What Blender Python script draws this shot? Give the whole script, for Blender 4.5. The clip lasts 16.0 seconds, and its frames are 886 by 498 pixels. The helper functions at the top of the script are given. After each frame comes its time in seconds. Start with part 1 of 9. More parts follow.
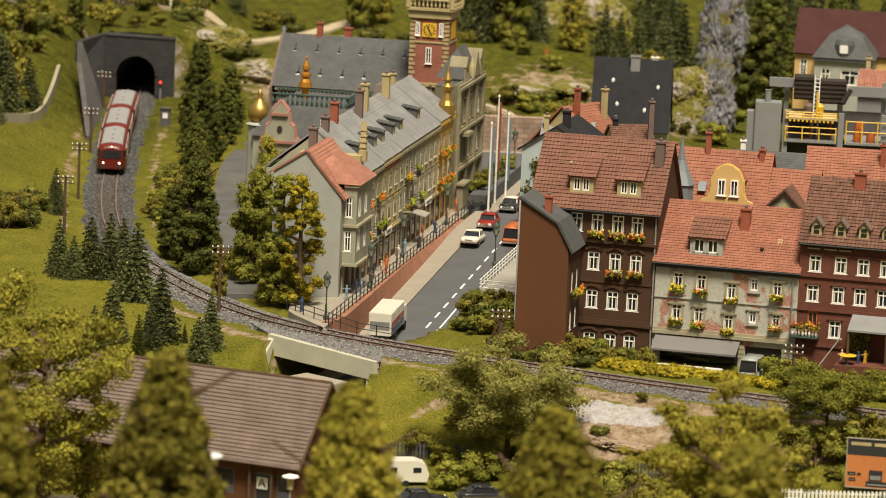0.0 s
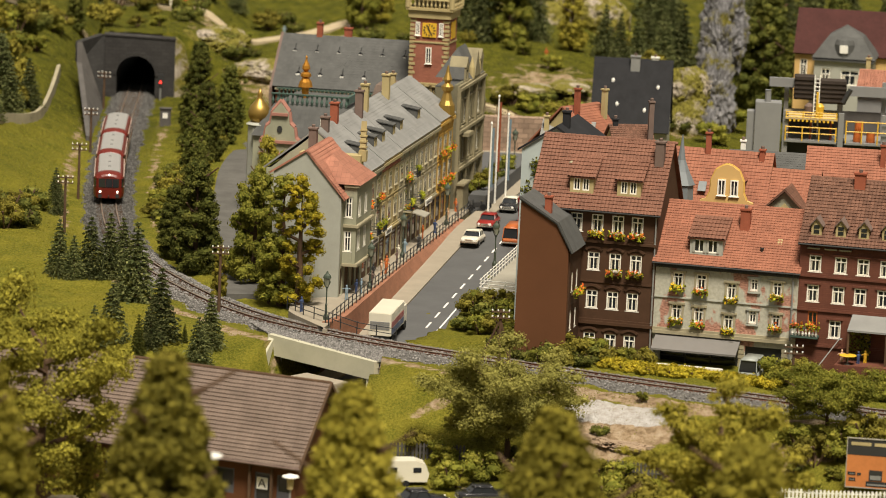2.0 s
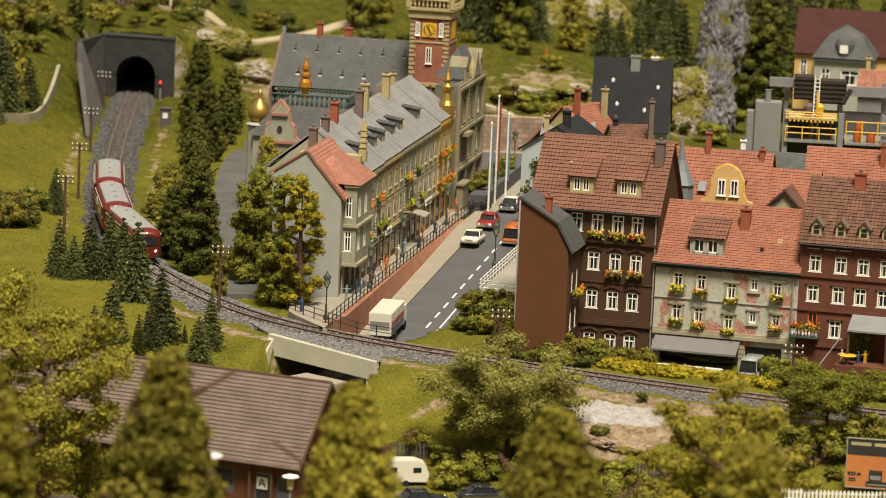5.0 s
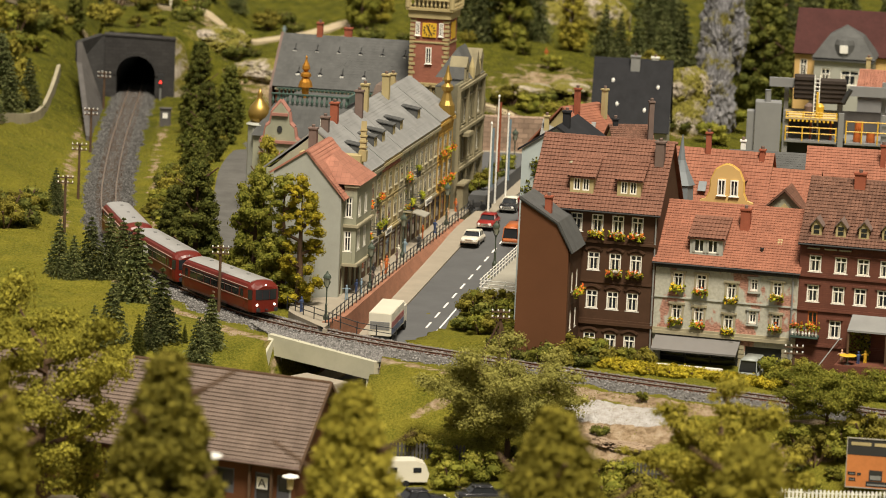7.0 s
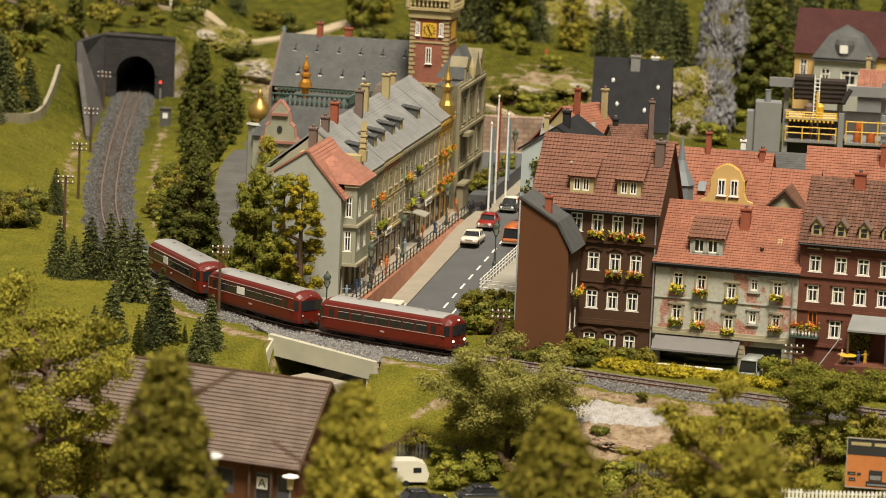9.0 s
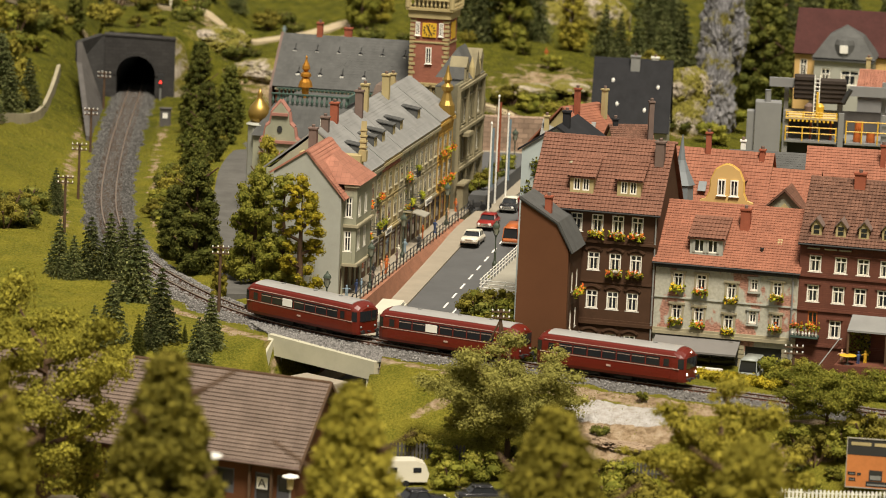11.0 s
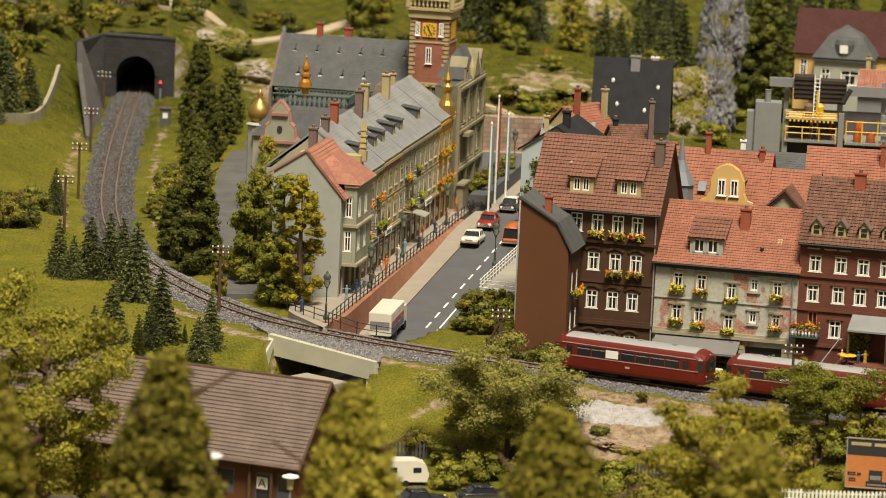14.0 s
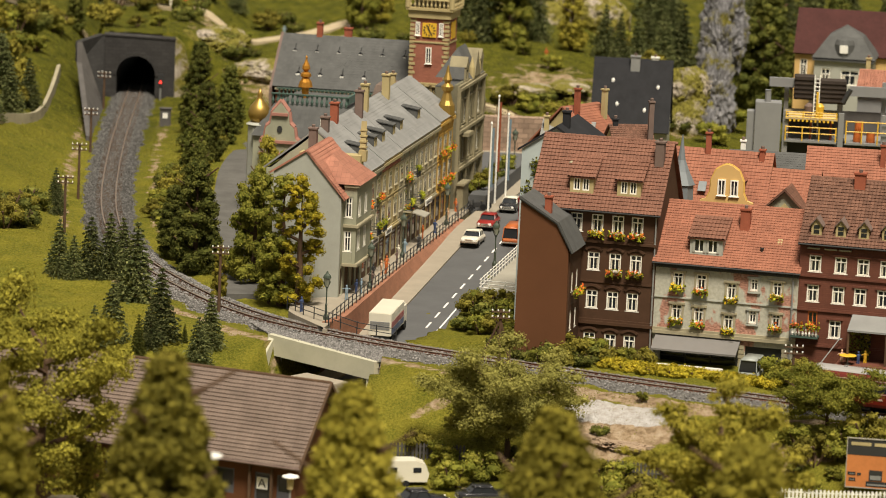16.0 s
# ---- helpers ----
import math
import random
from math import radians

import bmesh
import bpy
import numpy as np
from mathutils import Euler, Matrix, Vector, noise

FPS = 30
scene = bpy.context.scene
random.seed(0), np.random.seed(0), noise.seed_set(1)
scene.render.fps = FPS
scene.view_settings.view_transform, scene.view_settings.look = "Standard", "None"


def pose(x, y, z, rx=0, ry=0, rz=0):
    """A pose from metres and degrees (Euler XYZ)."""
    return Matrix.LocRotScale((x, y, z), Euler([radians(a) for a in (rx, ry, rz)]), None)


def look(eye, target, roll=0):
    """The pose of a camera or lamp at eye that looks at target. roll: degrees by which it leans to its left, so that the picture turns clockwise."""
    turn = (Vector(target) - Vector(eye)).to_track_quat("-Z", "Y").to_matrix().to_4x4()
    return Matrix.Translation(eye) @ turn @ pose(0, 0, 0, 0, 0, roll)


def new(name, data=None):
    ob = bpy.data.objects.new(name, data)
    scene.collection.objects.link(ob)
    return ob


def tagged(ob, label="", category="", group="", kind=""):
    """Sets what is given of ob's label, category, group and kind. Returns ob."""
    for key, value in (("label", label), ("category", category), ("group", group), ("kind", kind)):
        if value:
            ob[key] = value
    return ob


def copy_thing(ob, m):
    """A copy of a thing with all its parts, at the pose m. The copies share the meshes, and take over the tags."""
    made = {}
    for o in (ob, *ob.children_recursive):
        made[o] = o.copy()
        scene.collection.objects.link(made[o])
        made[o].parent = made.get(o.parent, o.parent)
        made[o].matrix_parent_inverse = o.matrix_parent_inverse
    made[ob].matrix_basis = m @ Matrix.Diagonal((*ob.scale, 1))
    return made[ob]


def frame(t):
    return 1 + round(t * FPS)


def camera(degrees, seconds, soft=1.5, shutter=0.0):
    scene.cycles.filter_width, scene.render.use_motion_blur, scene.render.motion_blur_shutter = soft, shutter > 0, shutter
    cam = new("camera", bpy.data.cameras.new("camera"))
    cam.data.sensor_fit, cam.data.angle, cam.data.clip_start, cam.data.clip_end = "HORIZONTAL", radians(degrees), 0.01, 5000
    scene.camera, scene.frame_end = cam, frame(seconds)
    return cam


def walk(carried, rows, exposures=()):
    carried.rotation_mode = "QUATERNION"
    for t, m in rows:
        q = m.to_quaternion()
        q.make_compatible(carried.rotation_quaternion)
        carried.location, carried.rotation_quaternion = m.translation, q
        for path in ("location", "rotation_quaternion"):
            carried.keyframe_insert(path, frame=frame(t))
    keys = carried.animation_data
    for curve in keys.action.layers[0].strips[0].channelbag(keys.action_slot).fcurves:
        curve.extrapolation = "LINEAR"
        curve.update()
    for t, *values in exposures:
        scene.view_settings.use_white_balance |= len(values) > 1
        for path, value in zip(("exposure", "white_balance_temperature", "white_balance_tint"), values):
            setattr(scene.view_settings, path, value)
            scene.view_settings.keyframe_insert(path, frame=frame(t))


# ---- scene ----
# A model railway layout, scale 1:87. All sizes below are in metres of the prototype; S brings them to the layout's true size.
S = 1 / 87.0


def P(x, y, z, rz=0.0, rx=0.0, ry=0.0, k=1.0):
    """A pose on the layout, in prototype metres and degrees, with an even scale k."""
    return pose(x * S, y * S, z * S, rx, ry, rz) @ Matrix.Scale(k, 4)


# ---- camera: stands still on its stand in front of the layout ----
cam = camera(12.347, 16.0, 0.4)
cam.data.dof.use_dof, cam.data.dof.focus_distance, cam.data.dof.aperture_fstop = True, 358 * S, 17.0
EYE = P(0, 0, 65.187, 0, 90 - 9.7127, 0) @ pose(0, 0, 0, 0, 0, 2.5071)
walk(cam, [(0.0, EYE), (16.0, EYE)], exposures=[(0.0, 0.0), (16.0, 0.0)])

# ---- light: the exhibition hall's broad warm ceiling lights ----
world = bpy.data.worlds.new("hall_light")
scene.world = world
world.use_nodes = True
world.node_tree.nodes["Background"].inputs[0].default_value = (1.0, 0.93, 0.82, 1)
world.node_tree.nodes["Background"].inputs[1].default_value = 0.31
lamp = bpy.data.lights.new("hall_lamps", "SUN")
lamp.energy, lamp.angle, lamp.color = 6.3, radians(18), (1.0, 0.91, 0.76)
sun = new("hall_lamps", lamp)
sun.matrix_world = look((0.3, -1.6, 3.1), (0, 0, 0))


# ---- materials ----
def nodes_of(name, rough=0.8, metal=0.0):
    m = bpy.data.materials.new(name)
    m.use_nodes = True
    nt = m.node_tree
    b = nt.nodes["Principled BSDF"]
    b.inputs["Roughness"].default_value = rough
    b.inputs["Metallic"].default_value = metal
    b.inputs["Specular IOR Level"].default_value = 0.5 if rough < 0.6 else 0.2
    return m, nt, b


def coords(nt, k=87.0, stretch=(1, 1, 1)):
    """Object coordinates in prototype metres."""
    tc = nt.nodes.new("ShaderNodeTexCoord")
    mp = nt.nodes.new("ShaderNodeMapping")
    mp.inputs["Scale"].default_value = [k * s for s in stretch]
    nt.links.new(tc.outputs["Object"], mp.inputs["Vector"])
    return mp.outputs["Vector"]


def noise_tex(nt, vec, scale, detail=4.0, rough=0.6):
    n = nt.nodes.new("ShaderNodeTexNoise")
    n.inputs["Scale"].default_value, n.inputs["Detail"].default_value = scale, detail
    n.inputs["Roughness"].default_value = rough
    nt.links.new(vec, n.inputs["Vector"])
    return n.outputs["Fac"]


def ramp(nt, fac, stops):
    r = nt.nodes.new("ShaderNodeValToRGB")
    els = r.color_ramp.elements
    while len(els) < len(stops):
        els.new(0.5)
    for e, (pos, col) in zip(els, stops):
        e.position, e.color = pos, (*col, 1)
    nt.links.new(fac, r.inputs["Fac"])
    return r.outputs["Color"]


def mix(nt, fac, a, b, mode="MIX"):
    n = nt.nodes.new("ShaderNodeMix")
    n.data_type, n.blend_type = "RGBA", mode
    for sock, v in ((0, fac), (6, a), (7, b)):
        if hasattr(v, "default_value"):
            nt.links.new(v, n.inputs[sock])
        else:
            n.inputs[sock].default_value = v if sock == 0 else (*v, 1)
    return n.outputs[2]


def bump(nt, b, height, strength, dist=0.02):
    n = nt.nodes.new("ShaderNodeBump")
    n.inputs["Strength"].default_value, n.inputs["Distance"].default_value = strength, dist * S
    nt.links.new(height, n.inputs["Height"])
    nt.links.new(n.outputs["Normal"], b.inputs["Normal"])


def shade(c, k):
    return tuple(min(1.0, v * k) for v in c)


def plain(name, c, rough=0.7, metal=0.0, vary=0.22, grain=3.0, bumps=0.25, island=0.0):
    """Colour with grime at two scales; island: how much each loose piece differs."""
    m, nt, b = nodes_of(name, rough, metal)
    v = coords(nt)
    n1 = noise_tex(nt, v, grain * 0.18, 5)
    n2 = noise_tex(nt, v, grain * 2.2, 4)
    col = ramp(nt, n1, [(0.3, shade(c, 1 - vary)), (0.7, shade(c, 1 + vary * 0.6))])
    col = mix(nt, 0.5 * vary, col, ramp(nt, n2, [(0.3, shade(c, 0.5)), (0.7, shade(c, 1.3))]))
    if island:
        g = nt.nodes.new("ShaderNodeNewGeometry")
        col = mix(nt, island, col, ramp(nt, g.outputs["Random Per Island"], [(0.0, shade(c, 0.45)), (0.5, c), (1.0, shade(c, 1.7))]))
    nt.links.new(col, b.inputs["Base Color"])
    if bumps:
        bump(nt, b, n2, bumps)
    return m


def foliage(name, dark, mid, light):
    dark, mid, light = [(a, b, 0.75 * c) for a, b, c in (dark, mid, light)]
    m, nt, b = nodes_of(name, 0.9)
    b.inputs["Specular IOR Level"].default_value = 0.15
    g = nt.nodes.new("ShaderNodeNewGeometry")
    v = coords(nt)
    n = noise_tex(nt, v, 0.5, 2)
    low = tuple(0.45 * a + 0.55 * c for a, c in zip(dark, mid))
    top = tuple(0.45 * a + 0.55 * c for a, c in zip(mid, light))
    c1 = ramp(nt, g.outputs["Random Per Island"], [(0.0, low), (0.5, mid), (1.0, light)])
    c2 = ramp(nt, n, [(0.35, low), (0.65, top)])
    oi = nt.nodes.new("ShaderNodeObjectInfo")
    hs = nt.nodes.new("ShaderNodeHueSaturation")
    mm = nt.nodes.new("ShaderNodeMapRange")
    mm.inputs["To Min"].default_value, mm.inputs["To Max"].default_value = 0.75, 1.3
    nt.links.new(oi.outputs["Random"], mm.inputs["Value"])
    nt.links.new(mm.outputs["Result"], hs.inputs["Value"])
    nt.links.new(mix(nt, 0.4, c1, c2), hs.inputs["Color"])
    nt.links.new(hs.outputs["Color"], b.inputs["Base Color"])
    # thin foam flakes let part of the light through
    tl = nt.nodes.new("ShaderNodeBsdfTranslucent")
    nt.links.new(hs.outputs["Color"], tl.inputs["Color"])
    ms = nt.nodes.new("ShaderNodeMixShader")
    ms.inputs[0].default_value = 0.2
    nt.links.new(b.outputs[0], ms.inputs[1])
    nt.links.new(tl.outputs[0], ms.inputs[2])
    nt.links.new(ms.outputs[0], nt.nodes["Material Output"].inputs["Surface"])
    return m


def tiled(name, c, along, up, joint=0.55, vary=0.3, rough=0.75, axes="xz"):
    """Courses and joints of small pieces in relief, from object coordinates (x along, z up)."""
    m, nt, b = nodes_of(name, rough)
    tc = nt.nodes.new("ShaderNodeTexCoord")
    sp = nt.nodes.new("ShaderNodeSeparateXYZ")
    nt.links.new(tc.outputs["Object"], sp.inputs[0])
    cb = nt.nodes.new("ShaderNodeCombineXYZ")
    nt.links.new(sp.outputs["XYZ".index(axes[0].upper())], cb.inputs[0])
    nt.links.new(sp.outputs["XYZ".index(axes[1].upper())], cb.inputs[1])
    mp = nt.nodes.new("ShaderNodeMapping")
    mp.inputs["Scale"].default_value = (87, 87, 87)
    nt.links.new(cb.outputs[0], mp.inputs["Vector"])
    br = nt.nodes.new("ShaderNodeTexBrick")
    br.inputs["Scale"].default_value = 1.0
    br.offset = 0.5 if "z" in axes else 0.0
    br.inputs["Brick Width"].default_value, br.inputs["Row Height"].default_value = along, up
    br.inputs["Mortar Size"].default_value = min(along, up) * (0.09 if "z" in axes else 0.05)
    br.inputs["Color1"].default_value = (*shade(c, 1 - vary), 1)
    br.inputs["Color2"].default_value = (*shade(c, 1 + vary * 0.7), 1)
    br.inputs["Mortar"].default_value = (*shade(c, joint), 1)
    nt.links.new(mp.outputs["Vector"], br.inputs["Vector"])
    v = coords(nt)
    big = noise_tex(nt, v, 0.6, 5)
    col = mix(nt, 0.4, br.outputs["Color"], ramp(nt, big, [(0.3, shade(c, 0.6)), (0.7, shade(c, 1.35))]))
    nt.links.new(col, b.inputs["Base Color"])
    bump(nt, b, br.outputs["Fac"], -0.5, 0.03)
    return m


def patched(name, c, patch, amount=0.53):
    """Old plaster that has come off in patches, with brick showing."""
    m, nt, b = nodes_of(name, 0.85)
    v = coords(nt)
    n = noise_tex(nt, coords(nt, 87.0, (1, 1, 0.6)), 0.42, 4, 0.55)
    fine = noise_tex(nt, v, 4.0, 4)
    mask = ramp(nt, n, [(amount, (0, 0, 0)), (amount + 0.03, (1, 1, 1))])
    plaster = ramp(nt, fine, [(0.3, shade(c, 0.8)), (0.7, shade(c, 1.15))])
    brick = ramp(nt, noise_tex(nt, coords(nt, 87.0, (3, 3, 9)), 1.3, 2), [(0.4, shade(patch, 0.6)), (0.6, shade(patch, 1.2))])
    nt.links.new(mix(nt, mask, plaster, brick), b.inputs["Base Color"])
    bump(nt, b, n, 0.3, 0.05)
    return m


def glowing(name, c, strength):
    m, nt, b = nodes_of(name, 0.4)
    b.inputs["Base Color"].default_value = (*c, 1)
    b.inputs["Emission Color"].default_value = (*c, 1)
    b.inputs["Emission Strength"].default_value = strength
    return m


M = dict(
    brown=plain("brown_brick_paint", (0.074, 0.038, 0.021), 0.75, vary=0.15, grain=6),
    brown_flat=plain("brown_wall", (0.115, 0.047, 0.02), 0.8, vary=0.08, grain=2, bumps=0.1),
    grey_plaster=patched("flaking_grey_plaster", (0.43, 0.415, 0.34), (0.42, 0.22, 0.16), 0.52),
    red_brick=tiled("dark_red_brick", (0.135, 0.05, 0.032), 0.5, 0.16, 0.7, 0.12),
    pale_plaster=plain("pale_grey_plaster", (0.36, 0.36, 0.31), 0.8, vary=0.1, bumps=0.1),
    blue_plaster=plain("pale_blue_plaster", (0.42, 0.47, 0.46), 0.8, vary=0.08, bumps=0.1),
    green_plaster=plain("grey_green_plaster", (0.31, 0.305, 0.22), 0.8, vary=0.15),
    cream=plain("cream_plaster", (0.42, 0.34, 0.17), 0.8, vary=0.15),
    ochre=plain("ochre_plaster", (0.55, 0.34, 0.08), 0.75, vary=0.15),
    yellow=plain("yellow_plaster", (0.6, 0.39, 0.15), 0.75, vary=0.06),
    stone=plain("stone_dressing", (0.34, 0.3, 0.2), 0.8, vary=0.2),
    hallbrick=tiled("town_hall_brick", (0.3, 0.115, 0.075), 0.5, 0.17, 0.75, 0.15),
    rubble=tiled("rubble_stone", (0.3, 0.21, 0.15), 1.1, 0.55, 0.4, 0.4),
    portal=tiled("tunnel_stone", (0.045, 0.042, 0.04), 0.9, 0.42, 0.55, 0.25),
    tile_red=tiled("red_roof_tile", (0.285, 0.115, 0.07), 0.34, 0.42, 0.58, 0.16, axes="xy"),
    tile_brown=tiled("brown_roof_tile", (0.19, 0.088, 0.058), 0.34, 0.42, 0.45, 0.16, axes="xy"),
    tile_old=tiled("weathered_roof_tile", (0.15, 0.075, 0.05), 0.32, 0.42, 0.4, 0.45, axes="xy"),
    tile_pink=tiled("pink_roof_tile", (0.34, 0.15, 0.1), 0.34, 0.42, 0.6, 0.18, axes="xy"),
    slate=tiled("slate", (0.088, 0.088, 0.084), 0.35, 0.25, 0.88, 0.15, 0.75, axes="xy"),
    slate_light=tiled("light_slate", (0.235, 0.232, 0.22), 2.6, 1.1, 0.98, 0.1, 0.7, axes="xy"),
    slate_dark=tiled("dark_slate", (0.022, 0.022, 0.024), 0.35, 0.25, 0.9, 0.15, 0.85, axes="xy"),
    roof_felt=tiled("brown_roof_felt", (0.165, 0.122, 0.098), 0.26, 0.25, 0.8, 0.1, 0.85, axes="xy"),
    white=plain("white_frame", (0.88, 0.84, 0.74), 0.5, vary=0.05, bumps=0),
    glass=None,
    curtain=plain("curtain", (0.62, 0.57, 0.47), 0.9, vary=0.35, grain=8, bumps=0),
    # metal parts, and the painted shade inside rooms and garage
    dark=plain("dark_metal_and_shade", (0.03, 0.03, 0.03), 0.5, vary=0.2, bumps=0),
    grey=plain("grey_metal", (0.23, 0.23, 0.22), 0.45, vary=0.12, bumps=0),
    concrete=plain("concrete", (0.3, 0.28, 0.23), 0.85, vary=0.12),
    bridge=plain("bridge_concrete", (0.46, 0.44, 0.33), 0.85, vary=0.1),
    asphalt=plain("asphalt", (0.1, 0.1, 0.1), 0.9, vary=0.12, grain=2, bumps=0.1),
    paving=plain("paving", (0.3, 0.26, 0.2), 0.85, vary=0.1, grain=4),
    dusty_road=plain("dusty_road", (0.11, 0.105, 0.095), 0.95, vary=0.25, grain=3),
    path=plain("sand_path", (0.42, 0.34, 0.22), 0.9, vary=0.15),
    line=plain("road_paint", (0.75, 0.73, 0.68), 0.7, vary=0.1, bumps=0),
    gold=plain("gold_leaf", (0.42, 0.27, 0.07), 0.42, 0.8, vary=0.15, bumps=0),
    green_copper=plain("green_copper", (0.07, 0.11, 0.09), 0.6, vary=0.2),
    chimney_red=plain("chimney_brick", (0.3, 0.09, 0.05), 0.85, vary=0.2, grain=6),
    chimney_brown=plain("chimney_stone", (0.17, 0.12, 0.1), 0.85, vary=0.2),
    wood=plain("weathered_wood", (0.1, 0.06, 0.035), 0.85, vary=0.3, grain=6),
    rail=plain("rail_steel", (0.3, 0.23, 0.18), 0.4, 0.5, vary=0.2, bumps=0),
    rust=plain("rusty_rail", (0.12, 0.05, 0.03), 0.8, vary=0.3),
    sleeper=plain("sleeper_wood", (0.075, 0.05, 0.035), 0.9, vary=0.3, grain=6),
    ballast=plain("ballast", (0.19, 0.18, 0.17), 0.9, vary=0.2, island=0.8, bumps=0),
    ballast_dark=plain("dark_ballast", (0.11, 0.106, 0.1), 0.95, vary=0.2, island=0.7, bumps=0),
    bed_dark=plain("dark_ballast_bed", (0.05, 0.046, 0.042), 0.95, vary=0.3, grain=9),
    bed=plain("ballast_bed", (0.12, 0.113, 0.105), 0.95, vary=0.35, grain=9),
    train_red=plain("railbus_red", (0.12, 0.0105, 0.0045), 0.4, vary=0.08, bumps=0),
    train_roof=plain("railbus_roof", (0.33, 0.32, 0.305), 0.3, vary=0.1, bumps=0),
    train_silver=plain("railbus_trim", (0.42, 0.31, 0.26), 0.4, vary=0.1, bumps=0),
    under=plain("underframe", (0.02, 0.018, 0.016), 0.8, vary=0.2, bumps=0),
    headlight=glowing("headlight", (1.0, 0.9, 0.72), 3.0),
    signal_red=glowing("red_light", (1.0, 0.03, 0.02), 6.0),
    conifer=foliage("conifer_needles", (0.02, 0.03, 0.013), (0.065, 0.08, 0.034), (0.28, 0.28, 0.14)),
    leaf_dark=foliage("dark_leaves", (0.02, 0.026, 0.007), (0.065, 0.076, 0.018), (0.21, 0.2, 0.055)),
    leaf_mid=foliage("green_leaves", (0.036, 0.046, 0.009), (0.14, 0.148, 0.026), (0.34, 0.3, 0.064)),
    leaf_olive=foliage("olive_leaves", (0.06, 0.055, 0.01), (0.23, 0.2, 0.034), (0.48, 0.4, 0.08)),
    leaf_gold=foliage("golden_green_leaves", (0.04, 0.045, 0.007), (0.19, 0.165, 0.018), (0.48, 0.36, 0.035)),
    leaf_pine=foliage("pine_needles", (0.1, 0.105, 0.032), (0.31, 0.29, 0.09), (0.52, 0.47, 0.17)),
    leaf_dark_olive=foliage("dark_olive_leaves", (0.035, 0.033, 0.008), (0.13, 0.115, 0.022), (0.36, 0.3, 0.065)),
    flower_bush=foliage("yellow_blossom", (0.12, 0.12, 0.012), (0.3, 0.25, 0.025), (0.6, 0.45, 0.05)),
    grass=foliage("grass_tufts", (0.17, 0.168, 0.024), (0.21, 0.205, 0.03), (0.34, 0.3, 0.06)),
    leaf_green=foliage("mid_green_leaves", (0.05, 0.05, 0.01), (0.17, 0.155, 0.028), (0.38, 0.33, 0.06)),
    leaf_lime=foliage("lime_leaves", (0.1, 0.13, 0.015), (0.27, 0.3, 0.03), (0.5, 0.48, 0.06)),
    flower_yellow=plain("yellow_flowers", (0.7, 0.45, 0.02), 0.8, vary=0.2, island=0.4, bumps=0),
    flower_orange=plain("orange_flowers", (0.75, 0.16, 0.03), 0.8, vary=0.2, island=0.4, bumps=0),
    orange=plain("orange_paint", (0.5, 0.13, 0.03), 0.4, vary=0.08, bumps=0),
    red=plain("red_paint", (0.25, 0.016, 0.012), 0.3, vary=0.08, bumps=0),
    blue=plain("blue_paint", (0.04, 0.065, 0.15), 0.4, vary=0.1, bumps=0),
    blue_light=plain("pale_blue_paint", (0.2, 0.27, 0.32), 0.5, vary=0.1, bumps=0),
    skin=plain("figure_paint", (0.6, 0.38, 0.24), 0.6, vary=0.1, bumps=0),
    car_white=plain("cream_car_paint", (0.68, 0.64, 0.52), 0.25, vary=0.05, bumps=0),
    car_black=plain("black_car_paint", (0.02, 0.02, 0.022), 0.2, vary=0.1, bumps=0),
    chrome=plain("chrome", (0.7, 0.68, 0.62), 0.2, 0.9, vary=0.05, bumps=0),
    tyre=plain("tyre", (0.02, 0.02, 0.02), 0.85, vary=0.1, bumps=0),
    yellow_rail=plain("yellow_rail_paint", (0.7, 0.42, 0.03), 0.5, vary=0.1, bumps=0),
    rock=plain("plaster_rock", (0.26, 0.22, 0.17), 0.9, vary=0.45, grain=2.5, bumps=0.8),
    porcelain=plain("white_insulator", (0.8, 0.78, 0.72), 0.4, vary=0.05, bumps=0),
    orange_cloth=plain("red_cloth", (0.33, 0.1, 0.05), 0.85, vary=0.15, bumps=0),
    yard_paving=plain("yard_dust", (0.2, 0.165, 0.11), 0.95, vary=0.35, grain=3),
    van_grey=plain("grey_green_van", (0.28, 0.3, 0.27), 0.35, vary=0.08, bumps=0),
    sand_rock=plain("sandy_rock", (0.34, 0.25, 0.17), 0.95, vary=0.4, grain=3, bumps=0.9),
    awning=plain("grey_awning", (0.17, 0.16, 0.15), 0.7, vary=0.1),
)


def glass_material():
    m, nt, b = nodes_of("window_glass", 0.08)
    b.inputs["Base Color"].default_value = (0.02, 0.022, 0.025, 1)
    b.inputs["Specular IOR Level"].default_value = 0.6
    return m


M["glass"] = glass_material()


def mossy(name, stone, moss, amount):
    """Pale stone with patches of moss and fine veins."""
    m, nt, b = nodes_of(name, 0.92)
    v = coords(nt)
    n1, n2 = noise_tex(nt, v, 0.35, 5, 0.65), noise_tex(nt, v, 3.2, 5, 0.7)
    grey = ramp(nt, noise_tex(nt, coords(nt, 87.0, (1.6, 1.6, 0.5)), 1.1, 5, 0.65), [(0.3, shade(stone, 0.45)), (0.5, stone), (0.7, shade(stone, 1.5))])
    green = ramp(nt, n2, [(0.3, shade(moss, 0.5)), (0.7, shade(moss, 1.5))])
    nt.links.new(mix(nt, ramp(nt, n1, [(amount, (1, 1, 1)), (amount + 0.1, (0, 0, 0))]), grey, green), b.inputs["Base Color"])
    bump(nt, b, n2, 0.9, 0.2)
    return m


